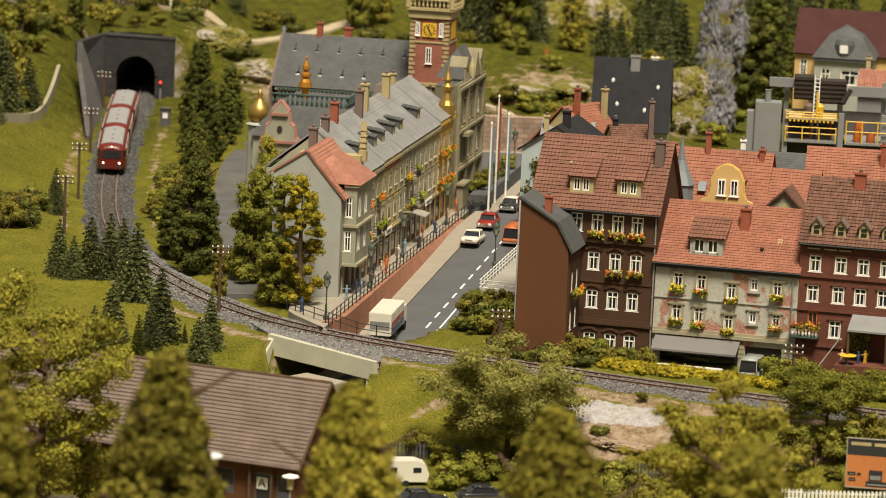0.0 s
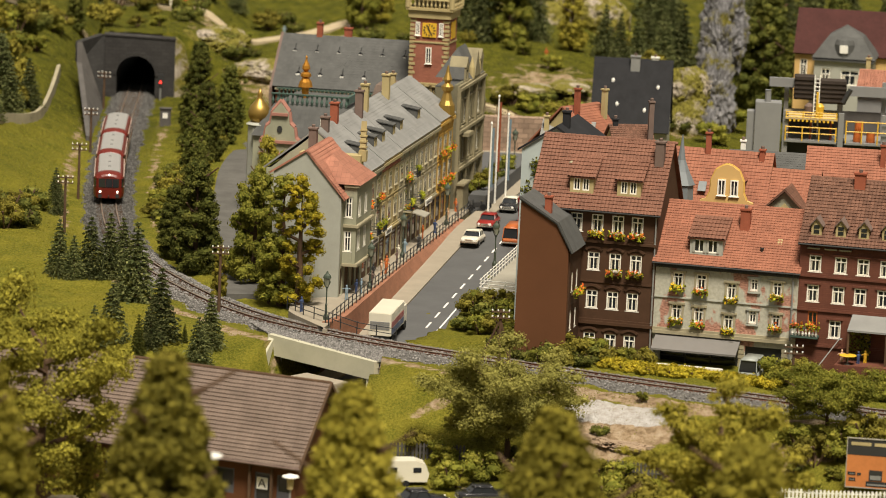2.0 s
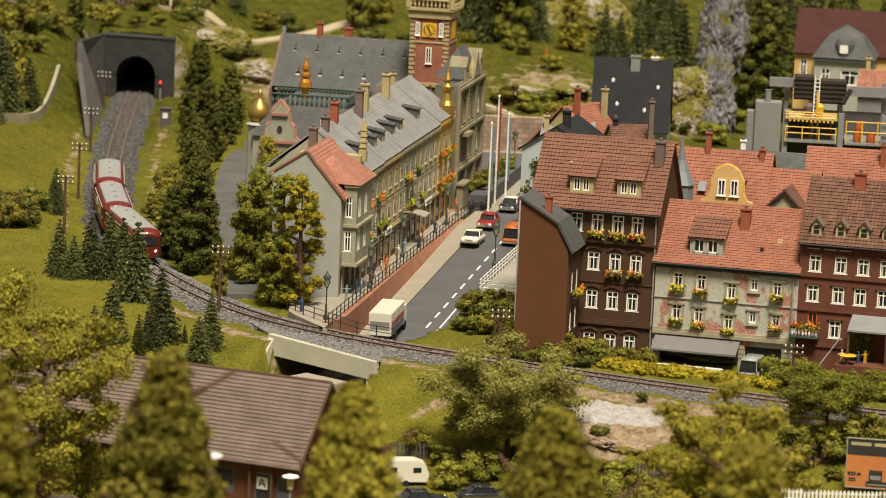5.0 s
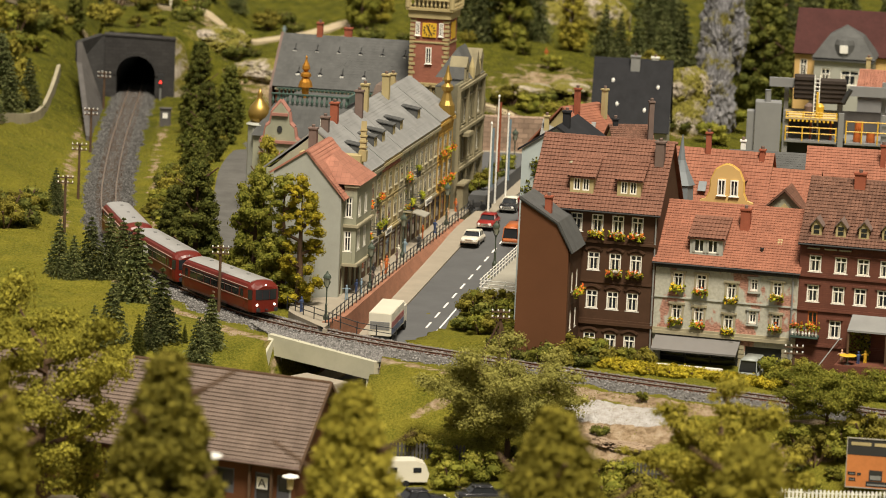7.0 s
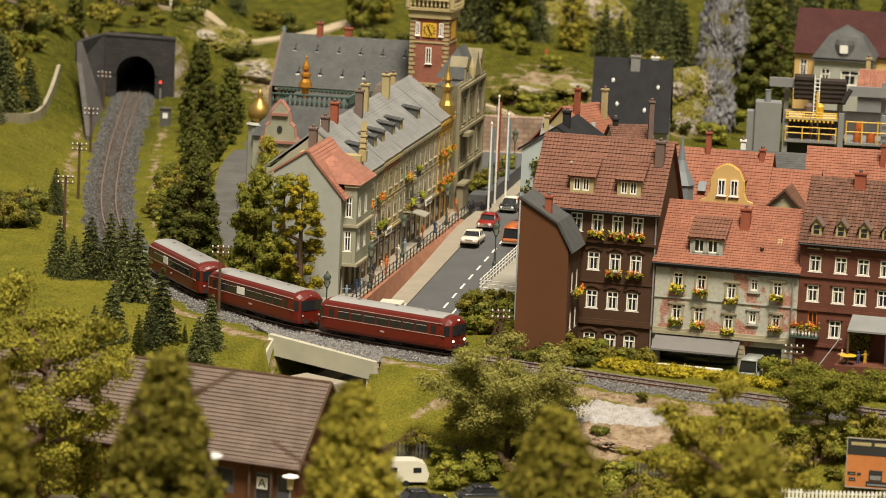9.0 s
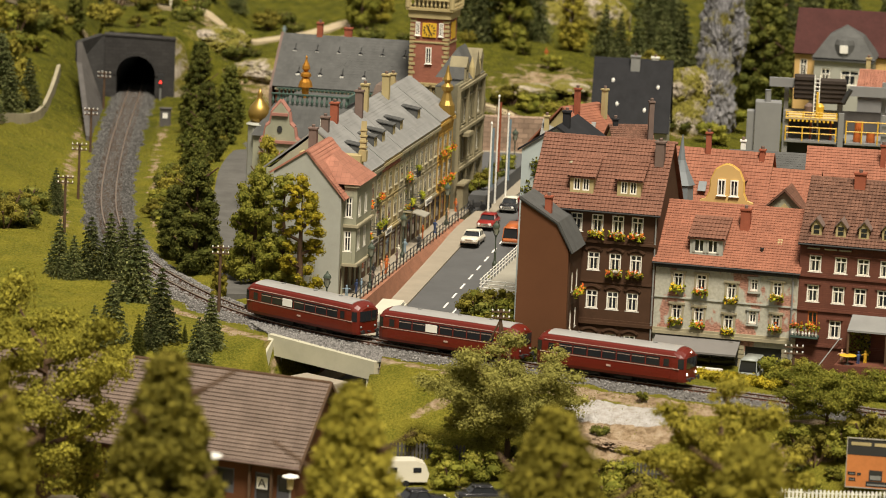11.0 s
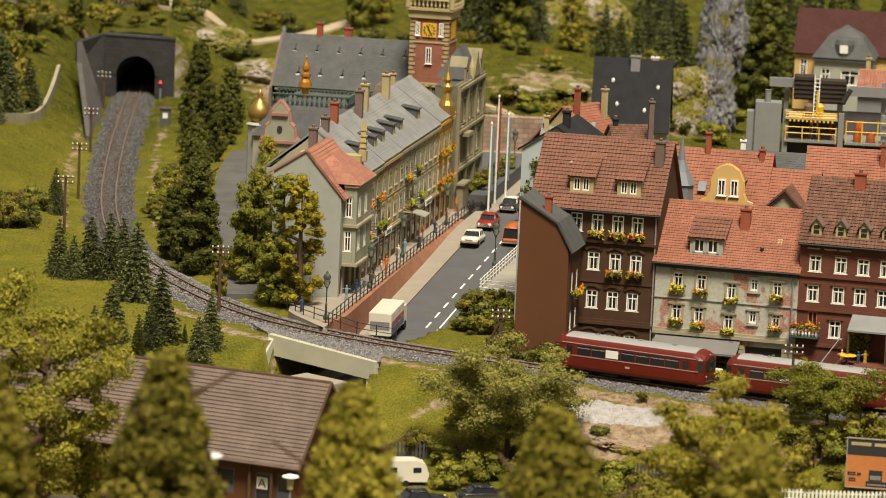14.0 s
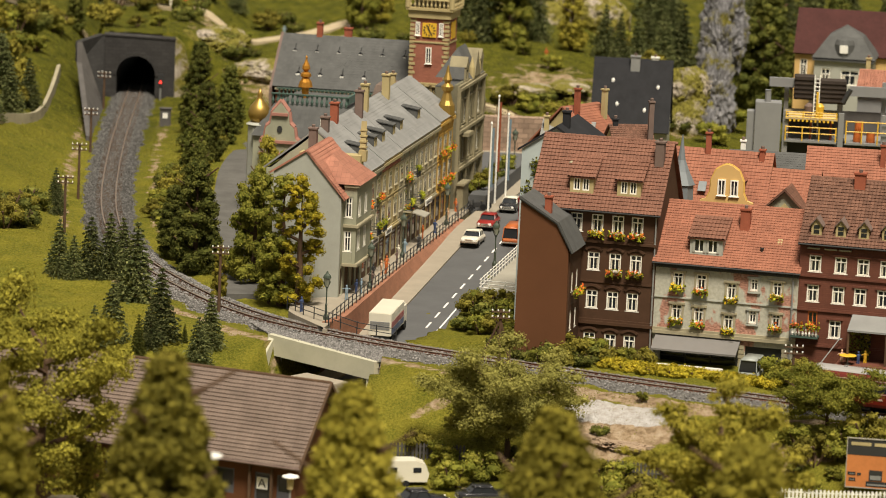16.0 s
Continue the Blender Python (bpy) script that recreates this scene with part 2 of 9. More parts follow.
M["moss_rock"] = mossy("mossy_rock", (0.34, 0.29, 0.23), (0.16, 0.14, 0.025), 0.5)
M["fall_rock"] = mossy("wet_grey_rock", (0.2, 0.195, 0.2), (0.17, 0.15, 0.03), 0.36)


# ---- mesh helpers (prototype metres; part() brings them to scale) ----
def box(bm, x0, x1, y0, y1, z0, z1, m=None, bevel=0.0):
    vs = [bm.verts.new((x, y, z)) for z in (z0, z1) for x, y in ((x0, y0), (x1, y0), (x1, y1), (x0, y1))]
    fs = [bm.faces.new([vs[i] for i in f]) for f in ((3, 2, 1, 0), (4, 5, 6, 7), (0, 1, 5, 4), (1, 2, 6, 5), (2, 3, 7, 6), (3, 0, 4, 7))]
    if bevel:
        r = bmesh.ops.bevel(bm, geom=list({e for f in fs for e in f.edges}), offset=bevel, segments=2, affect="EDGES")
        vs = list({v for f in r["faces"] for v in f.verts} | {v for v in vs if v.is_valid})
    if m is not None:
        bmesh.ops.transform(bm, matrix=m, verts=[v for v in vs if v.is_valid])
    return bm


def prism(bm, pts, a, b, axis="y"):
    """A closed profile swept along an axis; profile in (x,z) for y, (y,z) for x, (x,y) for z."""
    def v(p, t):
        return {"y": (p[0], t, p[1]), "x": (t, p[0], p[1]), "z": (p[0], p[1], t)}[axis]
    lo, hi = [bm.verts.new(v(p, a)) for p in pts], [bm.verts.new(v(p, b)) for p in pts]
    n = len(pts)
    bm.faces.new(lo)
    bm.faces.new(hi[::-1])
    for i in range(n):
        bm.faces.new((lo[(i + 1) % n], lo[i], hi[i], hi[(i + 1) % n]))
    return bm


def lathe(bm, prof, segs=12, cx=0.0, cy=0.0, turn=0.0, sx=1.0, sy=1.0):
    """A profile of (radius, z) turned about the upright axis, closed at both ends."""
    rings = []
    for r, z in prof:
        rings.append([bm.verts.new((cx + sx * r * math.cos(turn + 2 * math.pi * i / segs), cy + sy * r * math.sin(turn + 2 * math.pi * i / segs), z)) for i in range(segs)])
    for a, b in zip(rings, rings[1:]):
        for i in range(segs):
            bm.faces.new((a[i], a[(i + 1) % segs], b[(i + 1) % segs], b[i]))
    bm.faces.new(rings[0][::-1])
    bm.faces.new(rings[-1])
    return bm


def rod(bm, a, b, r, segs=6):
    a, b = Vector(a), Vector(b)
    d = b - a
    if d.length < 1e-6:
        return bm
    q = d.to_track_quat("Z", "Y").to_matrix().to_4x4()
    n0 = len(bm.verts)
    lathe(bm, [(r, 0), (r, d.length)], segs)
    bm.verts.ensure_lookup_table()
    bmesh.ops.transform(bm, matrix=Matrix.Translation(a) @ q, verts=bm.verts[n0:])
    return bm


def part(name, bm, material, parent=None, label="", at=None, smooth=False, mesh=None):
    """Links a bmesh, or a mesh made before, as one object under a thing or a part."""
    if mesh is None:
        bmesh.ops.recalc_face_normals(bm, faces=bm.faces)
        bm.transform(Matrix.Scale(S, 4))
        mesh = bpy.data.meshes.new(name)
        bm.to_mesh(mesh)
        bm.free()
        mesh.materials.append(M[material])
        if smooth:
            mesh.polygons.foreach_set("use_smooth", [True] * len(mesh.polygons))
    ob = new(name, mesh)
    if parent is not None:
        ob.parent = parent
    if at is not None:
        ob.matrix_basis = at
    if label:
        tagged(ob, label)
    return ob


def raw(name, verts, faces, material, parent=None, label="", at=None, smooth=False):
    """The same from arrays, for large meshes."""
    me = bpy.data.meshes.new(name)
    me.from_pydata((np.asarray(verts, float) * S).tolist(), [], faces.tolist() if hasattr(faces, "tolist") else faces)
    me.materials.append(M[material])
    if smooth:
        me.polygons.foreach_set("use_smooth", [True] * len(me.polygons))
    ob = new(name, me)
    if parent is not None:
        ob.parent = parent
    if at is not None:
        ob.matrix_basis = at
    if label:
        tagged(ob, label)
    return ob


def thing(name, label, category, at, group="", kind=""):
    ob = new(name)
    ob.empty_display_size = 0.01
    ob.matrix_basis = at
    return tagged(ob, label, category, group, kind)


# ---- the railway line ----
TRACK = [(-39.3, 520), (-38.2, 498), (-37.3, 478), (-36.0, 444), (-34.6, 418), (-32.4, 392), (-28.6, 372), (-23.0, 357), (-15.3, 343.4),
         (-5.5, 334.6), (5.5, 328.2), (19.0, 321.3), (34.9, 314.5), (52, 307.5), (80, 297)]


def spline(pts, n=40):
    p = np.array(pts, float)
    d = np.r_[0, np.cumsum(np.hypot(*np.diff(p, axis=0).T))]
    h, count = np.diff(d), len(p)
    a, b = np.eye(count), np.zeros((count, 2))
    for i in range(1, count - 1):
        a[i, i - 1], a[i, i], a[i, i + 1] = h[i - 1], 2 * (h[i - 1] + h[i]), h[i]
        b[i] = 6 * ((p[i + 1] - p[i]) / h[i] - (p[i] - p[i - 1]) / h[i - 1])
    m, out = np.linalg.solve(a, b), []
    for i in range(count - 1):
        t = np.linspace(0, h[i], n, endpoint=False)[:, None]
        out.append(m[i] * (h[i] - t) ** 3 / (6 * h[i]) + m[i + 1] * t ** 3 / (6 * h[i]) + (p[i] / h[i] - m[i] * h[i] / 6) * (h[i] - t) + (p[i + 1] / h[i] - m[i + 1] * h[i] / 6) * t)
    return np.vstack(out + [p[-1:]])


LINE = spline(TRACK)
RUN = np.r_[0, np.cumsum(np.hypot(*np.diff(LINE, axis=0).T))]
LENGTH = float(RUN[-1])


def on_track(s):
    """Place and heading (radians) at s metres along the line."""
    x, y = np.interp(s, RUN, LINE[:, 0]), np.interp(s, RUN, LINE[:, 1])
    x2, y2 = np.interp(s + 0.5, RUN, LINE[:, 0]), np.interp(s + 0.5, RUN, LINE[:, 1])
    x1, y1 = np.interp(s - 0.5, RUN, LINE[:, 0]), np.interp(s - 0.5, RUN, LINE[:, 1])
    return x, y, math.atan2(y2 - y1, x2 - x1)


# ---- the lie of the land ----
def step(a, b, x):
    t = np.clip((np.asarray(x, float) - a) / (b - a), 0, 1)
    return t * t * (3 - 2 * t)


def kerb_x(y):
    """The foot of the brick wall beside the sunken street."""
    return -8.9 + 0.187 * (np.asarray(y, float) - 340.5)


def street_z(y):
    y = np.asarray(y, float)
    return np.maximum(-5.72, np.minimum(0.0, -0.05 * (394 - y)) - 0.15 * np.clip(349 - y, 0, 40))


def track_distance(x, y):
    """Distance from the line; positive on the town's side."""
    x, y = np.broadcast_arrays(np.asarray(x, float), np.asarray(y, float))
    q = LINE[::6]
    d2 = (x[..., None] - q[:, 0]) ** 2 + (y[..., None] - q[:, 1]) ** 2
    i = np.clip(np.argmin(d2, -1), 1, len(q) - 2)
    t = q[i + 1] - q[i - 1]
    t = t / np.hypot(t[..., 0], t[..., 1])[..., None]
    return t[..., 0] * (y - q[i, 1]) - t[..., 1] * (x - q[i, 0])


def land(x, y):
    x, y = np.broadcast_arrays(np.asarray(x, float), np.asarray(y, float))
    d = track_distance(x, y)
    # town side: level, then the wooded hill behind
    town = -0.35 + 5.6 * step(446, 500, y) * step(-34, -10, x) * (1 - 0.75 * step(14, 30, x)) + 5.0 * step(500, 570, y)
    town = town + (0.02 * np.clip(y - 570, 0, 200)) - 2.5 * step(25, 45, x) * step(400, 440, y)
    town = town + 1.8 * step(5, 14, d) * step(390, 420, y) * step(-16, -26, x)
    town = town + 7.4 * step(480.6, 482.5, y) * step(-24, -33, x)
    # hillside beside the tunnel line
    west = -0.4 + 0.42 * np.clip(-d - 4.0, 0, 22) * step(388, 404, y) + 3.0 * step(440, 486, y) * step(4, 10, -d)
    # grassy mound before the curve, falling to the station yard
    mound = -0.4 + 1.5 * step(352, 368, y) * step(3, 9, -d) - 5.6 * step(338, 318, y)
    side = np.where(y > 388, west, mound)
    bank = -0.5 - 5.2 * step(4, 19, -d)
    w = step(-24, -14, x)
    front = side * (1 - w) + bank * w
    front = np.where(y > 388, west, front)
    k = step(-1.0, 1.0, d)
    z = front * (1 - k) + town * k
    # track bed
    z = np.where(np.abs(d) < 3.2, np.minimum(z, -0.55), z)
    z = np.where((np.abs(d) < 4.6) & (y > 482), 7.05, z)
    z = np.where((np.abs(d) < 3.6) & (y > 470) & (y < 481.4), -0.55, z)
    # the wooded rise in front of the station yard
    z = z + 12.0 * step(250, 226, y)
    # sunken street and the way under the line
    o = x - kerb_x(y) + 2.4 * step(344, 334, y)
    cut = (o > -1.5) & (o < 8.5) & (y < 396) & (y > 312)
    z = np.where(cut, np.minimum(z, street_z(y) - 0.2), z)
    return z


def ground(x, y):
    return float(land(x, y))


def build_ground():
    xs = np.r_[-400, -250, -150, np.arange(-100, 100.1, 0.9), 150, 250, 400]
    ys = np.r_[-60, 60, 150, 190, 200, 210, 215, 220, 226, 230, 234, 238, 242, 246, 250, 256, np.arange(262, 600.1, 0.9), 620, 650, 700, 800, 1000]
    gx, gy = np.meshgrid(xs, ys)
    gz = land(gx, gy)
    for j in range(gz.shape[0]):
        for i in range(gz.shape[1]):
            if 260 < gy[j, i] < 605 and abs(gx[j, i]) < 101:
                gz[j, i] += 0.3 * noise.noise((gx[j, i] * 0.35, gy[j, i] * 0.35, 0.0)) + 0.10 * noise.noise((gx[j, i] * 1.3, gy[j, i] * 1.3, 3.0))
    nx = len(xs)
    v = np.stack([gx, gy, gz], -1).reshape(-1, 3)
    idx = np.arange(len(v)).reshape(gz.shape)
    f = np.stack([idx[:-1, :-1], idx[:-1, 1:], idx[1:, 1:], idx[1:, :-1]], -1).reshape(-1, 4)
    fc = v[f].mean(1)
    fd = track_distance(fc[:, 0], fc[:, 1])
    f = f[~((np.abs(fd) < 3.3) & (fc[:, 1] > 480.8) & (fc[:, 1] < 482.5))]
    ob = raw("ground", v, f, "ground", smooth=True)
    me = ob.data
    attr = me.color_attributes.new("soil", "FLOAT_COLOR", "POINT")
    x, y = v[:, 0], v[:, 1]
    d = track_distance(x, y)
    soil = np.exp(-((x - 13.8) / 5.0) ** 2 - ((y - 312.6) / 2.2) ** 2) * 1.5
    soil += np.exp(-((x + 0.4) / 2.2) ** 2 - ((y - 320.2) / 1.2) ** 2) * 0.55
    soil += np.exp(-((x - 26.5) / 4.5) ** 2 - ((y - 306.8) / 1.6) ** 2) * 0.9
    wash = np.exp(-((x - 14.8) / 4.6) ** 4 - ((y - 315.0 + 0.35 * (x - 14.8)) / 1.5) ** 2) * 1.4
    soil += 0.5 * np.exp(-((x - 14.0) / 7.0) ** 2 - ((y - 318.2 + 0.4 * (x - 14.0)) / 1.4) ** 2)
    soil += 0.5 * np.exp(-((d + 4.6) / 0.9) ** 2) * (y < 360) + 0.42 * np.exp(-((np.abs(d) - 4.4) / 0.7) ** 2) * (y > 385) * (y < 470)
    soil += 0.45 * np.exp(-((x + 19) / 8) ** 2 - ((y - 478) / 16) ** 2) + 0.45 * np.exp(-((x - 11) / 7) ** 2 - ((y - 478) / 12) ** 2) + 0.5 * np.exp(-((x - 27) / 4) ** 2 - ((y - 475) / 14) ** 2) + 0.3 * np.exp(-((x + 30) / 5) ** 2 - ((y - 500) / 12) ** 2)
    # darker flock; towards the back it also carries the hall light's falloff as colour
    dim_flock = np.clip(0.85 * step(425, 470, y) + 0.3 * step(-40, -46, x) * step(380, 400, y) + 0.45 * step(6, 1, d) * step(0, 2, d) * step(380, 395, y), 0, 0.9)
    rgba = np.stack([soil, dim_flock, wash, np.ones_like(soil)], -1).astype(np.float32)
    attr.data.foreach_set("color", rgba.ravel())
    tagged(ob, "mossy yellow-green flock grass over layout ground", "ground", kind="structure")
    return ob


def ground_material():
    m, nt, b = nodes_of("flock_grass", 0.95)
    b.inputs["Specular IOR Level"].default_value = 0.1
    v = coords(nt)
    big, mid, fine = noise_tex(nt, v, 0.09, 5), noise_tex(nt, v, 0.55, 5), noise_tex(nt, v, 5.0, 4, 0.7)
    grass = ramp(nt, big, [(0.3, (0.068, 0.085, 0.007)), (0.5, (0.146, 0.150, 0.013)), (0.72, (0.250, 0.215, 0.025))])
    grass = mix(nt, 0.5, grass, ramp(nt, mid, [(0.35, (0.064, 0.082, 0.008)), (0.65, (0.260, 0.225, 0.030))]))
    grass = mix(nt, 0.3, grass, ramp(nt, noise_tex(nt, v, 0.22, 3), [(0.38, (0.062, 0.085, 0.006)), (0.6, (0.312, 0.250, 0.025))]))
    grass = mix(nt, 0.45, grass, ramp(nt, fine, [(0.35, (0.042, 0.050, 0.005)), (0.65, (0.312, 0.265, 0.040))]))
    earth = ramp(nt, noise_tex(nt, v, 1.3, 6, 0.65), [(0.32, (0.17, 0.11, 0.06)), (0.5, (0.36, 0.26, 0.16)), (0.7, (0.48, 0.38, 0.27))])
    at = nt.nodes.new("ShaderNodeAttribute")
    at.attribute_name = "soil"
    add = nt.nodes.new("ShaderNodeMath")
    add.operation = "MULTIPLY_ADD"
    nt.links.new(mid, add.inputs[0])
    add.inputs[1].default_value = 1.1
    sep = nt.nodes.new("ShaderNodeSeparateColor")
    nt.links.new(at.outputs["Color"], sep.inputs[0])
    nt.links.new(sep.outputs[0], add.inputs[2])
    # darker grass tone, lowered further to paint in the dimmer light at the back
    darker = ramp(nt, noise_tex(nt, v, 0.7, 5), [(0.32, (0.025, 0.033, 0.004)), (0.6, (0.102, 0.100, 0.010)), (0.75, (0.166, 0.130, 0.020))])
    grass = mix(nt, sep.outputs[1], grass, darker)
    mask = ramp(nt, add.outputs[0], [(0.82, (0, 0, 0)), (0.95, (1, 1, 1))])
    chalk = ramp(nt, noise_tex(nt, v, 1.6, 6, 0.7), [(0.3, (0.36, 0.31, 0.26)), (0.5, (0.48, 0.45, 0.42)), (0.7, (0.58, 0.56, 0.54))])
    wet = nt.nodes.new("ShaderNodeMath")
    wet.operation = "MULTIPLY_ADD"
    nt.links.new(mid, wet.inputs[0])
    wet.inputs[1].default_value = 0.9
    nt.links.new(sep.outputs[2], wet.inputs[2])
    bare = mix(nt, mask, grass, earth)
    nt.links.new(mix(nt, ramp(nt, wet.outputs[0], [(0.98, (0, 0, 0)), (1.1, (1, 1, 1))]), bare, chalk), b.inputs["Base Color"])
    lumps = nt.nodes.new("ShaderNodeMath")
    lumps.operation = "ADD"
    nt.links.new(fine, lumps.inputs[0])
    nt.links.new(noise_tex(nt, v, 1.7, 3, 0.6), lumps.inputs[1])
    bump(nt, b, lumps.outputs[0], 1.0, 0.3)
    return m


M["ground"] = ground_material()
build_ground()


# ---- track ----
def sweep(bm, prof, s0, s1, ds, off=0.0):
    """A closed profile (across, up) swept along the line."""
    prev, n = None, len(prof)
    for s in np.arange(s0, s1 + ds * 0.5, ds):
        x, y, a = on_track(min(s, LENGTH - 0.6))
        nx, ny = -math.sin(a), math.cos(a)
        ring = [bm.verts.new((x + nx * (off + u), y + ny * (off + u), z)) for u, z in prof]
        if prev:
            for i in range(n):
                bm.faces.new((prev[i], prev[(i + 1) % n], ring[(i + 1) % n], ring[i]))
        else:
            bm.faces.new(ring[::-1])
        prev = ring
    bm.faces.new(prev)
    return bm


def scatter_stones(n, rng, s0, s1):
    """Loose ballast stones over the bed's top and shoulders."""
    s = rng.uniform(s0, s1, n)
    u = rng.uniform(-3.1, 3.1, n)
    x, y = np.interp(s, RUN, LINE[:, 0]), np.interp(s, RUN, LINE[:, 1])
    x2, y2 = np.interp(s + 0.5, RUN, LINE[:, 0]), np.interp(s + 0.5, RUN, LINE[:, 1])
    a = np.arctan2(y2 - y, x2 - x)
    z = np.where(np.abs(u) < 1.75, -0.2, -0.2 - (np.abs(u) - 1.75) * 0.42)
    c = np.stack([x - np.sin(a) * u, y + np.cos(a) * u, z], -1)
    base = np.array([(1, 0, 0), (-1, 0, 0), (0, 1, 0), (0, -1, 0), (0, 0, 1), (0, 0, -1)], float)
    r = rng.uniform(0.05, 0.12, (n, 1, 1)) * rng.uniform(0.6, 1.3, (n, 6, 1))
    t = rng.uniform(0, 6.28, n)
    rot = np.stack([np.stack([np.cos(t), -np.sin(t), 0 * t], -1), np.stack([np.sin(t), np.cos(t), 0 * t], -1), np.stack([0 * t, 0 * t, 1 + 0 * t], -1)], 1)
    v = np.einsum("nij,nkj->nki", rot, base * r) + c[:, None]
    f = np.array([(0, 2, 4), (2, 1, 4), (1, 3, 4), (3, 0, 4), (2, 0, 5), (1, 2, 5), (3, 1, 5), (0, 3, 5)])
    return v.reshape(-1, 3), (f[None] + (np.arange(n) * 6)[:, None, None]).reshape(-1, 3)


def build_track():
    bed = tagged(sweepart("ballast_bed", [(-3.2, -0.95), (-1.8, -0.24), (1.8, -0.24), (3.2, -0.95)], "bed", 1.0, 146, LENGTH - 0.7), "grey stone ballast bed of a single track", "track bed", kind="structure")
    v, f = scatter_stones(20000, np.random.default_rng(4), 146, LENGTH - 20)
    tagged(raw("ballast_stones", v, f, "ballast", bed), kind="stuff")
    # bed and stones in a darker tone from the tunnel to the curve
    darker = tagged(sweepart("sooty_bed", [(-3.25, -0.95), (-1.8, -0.23), (1.8, -0.23), (3.25, -0.95)], "bed_dark", 1.0, 0.6, 147), "darker ballast bed below the tunnel", "track bed", kind="structure")
    v, f = scatter_stones(15000, np.random.default_rng(5), 30, 152)
    tagged(raw("sooty_stones", v, f, "ballast_dark", darker), kind="stuff")
    track = thing("railway_track", "single railway track with rusty rails on dark wooden sleepers", "railway track", P(0, 0, 0), kind="structure")
    for side in (-0.7175, 0.7175):
        bm = bmesh.new()
        sweep(bm, [(-0.075, -0.19), (0.075, -0.19), (0.02, -0.13), (0.02, -0.05), (0.04, -0.045), (-0.04, -0.045), (-0.02, -0.05), (-0.02, -0.13)], 1.0, LENGTH - 1, 1.0, side)
        r = part("rail", bm, "rust", track)
        bm = bmesh.new()
        sweep(bm, [(-0.07, -0.045), (0.07, -0.045), (0.06, 0.0), (-0.06, 0.0)], 1.0, LENGTH - 1, 1.0, side)
        part("rail_head", bm, "rail", r, "worn shiny rail head")
    bm = bmesh.new()
    box(bm, -0.13, 0.13, -1.3, 1.3, -0.36, -0.17, bevel=0.02)
    first = part("sleeper", bm, "sleeper", track)
    mesh, n = first.data, 0
    for s in np.arange(34.0, LENGTH - 22, 0.72):
        x, y, a = on_track(s)
        m = P(x, y, 0, math.degrees(a))
        if n == 0:
            first.matrix_basis = m
        else:
            part("sleeper", None, None, track, at=m, mesh=mesh)
        n += 1


def sweepart(name, prof, mat, ds, s0, s1):
    bm = bmesh.new()
    sweep(bm, prof, s0, s1, ds)
    return part(name, bm, mat)


build_track()


# ---- railbus train ----
STRETCH = 0.99


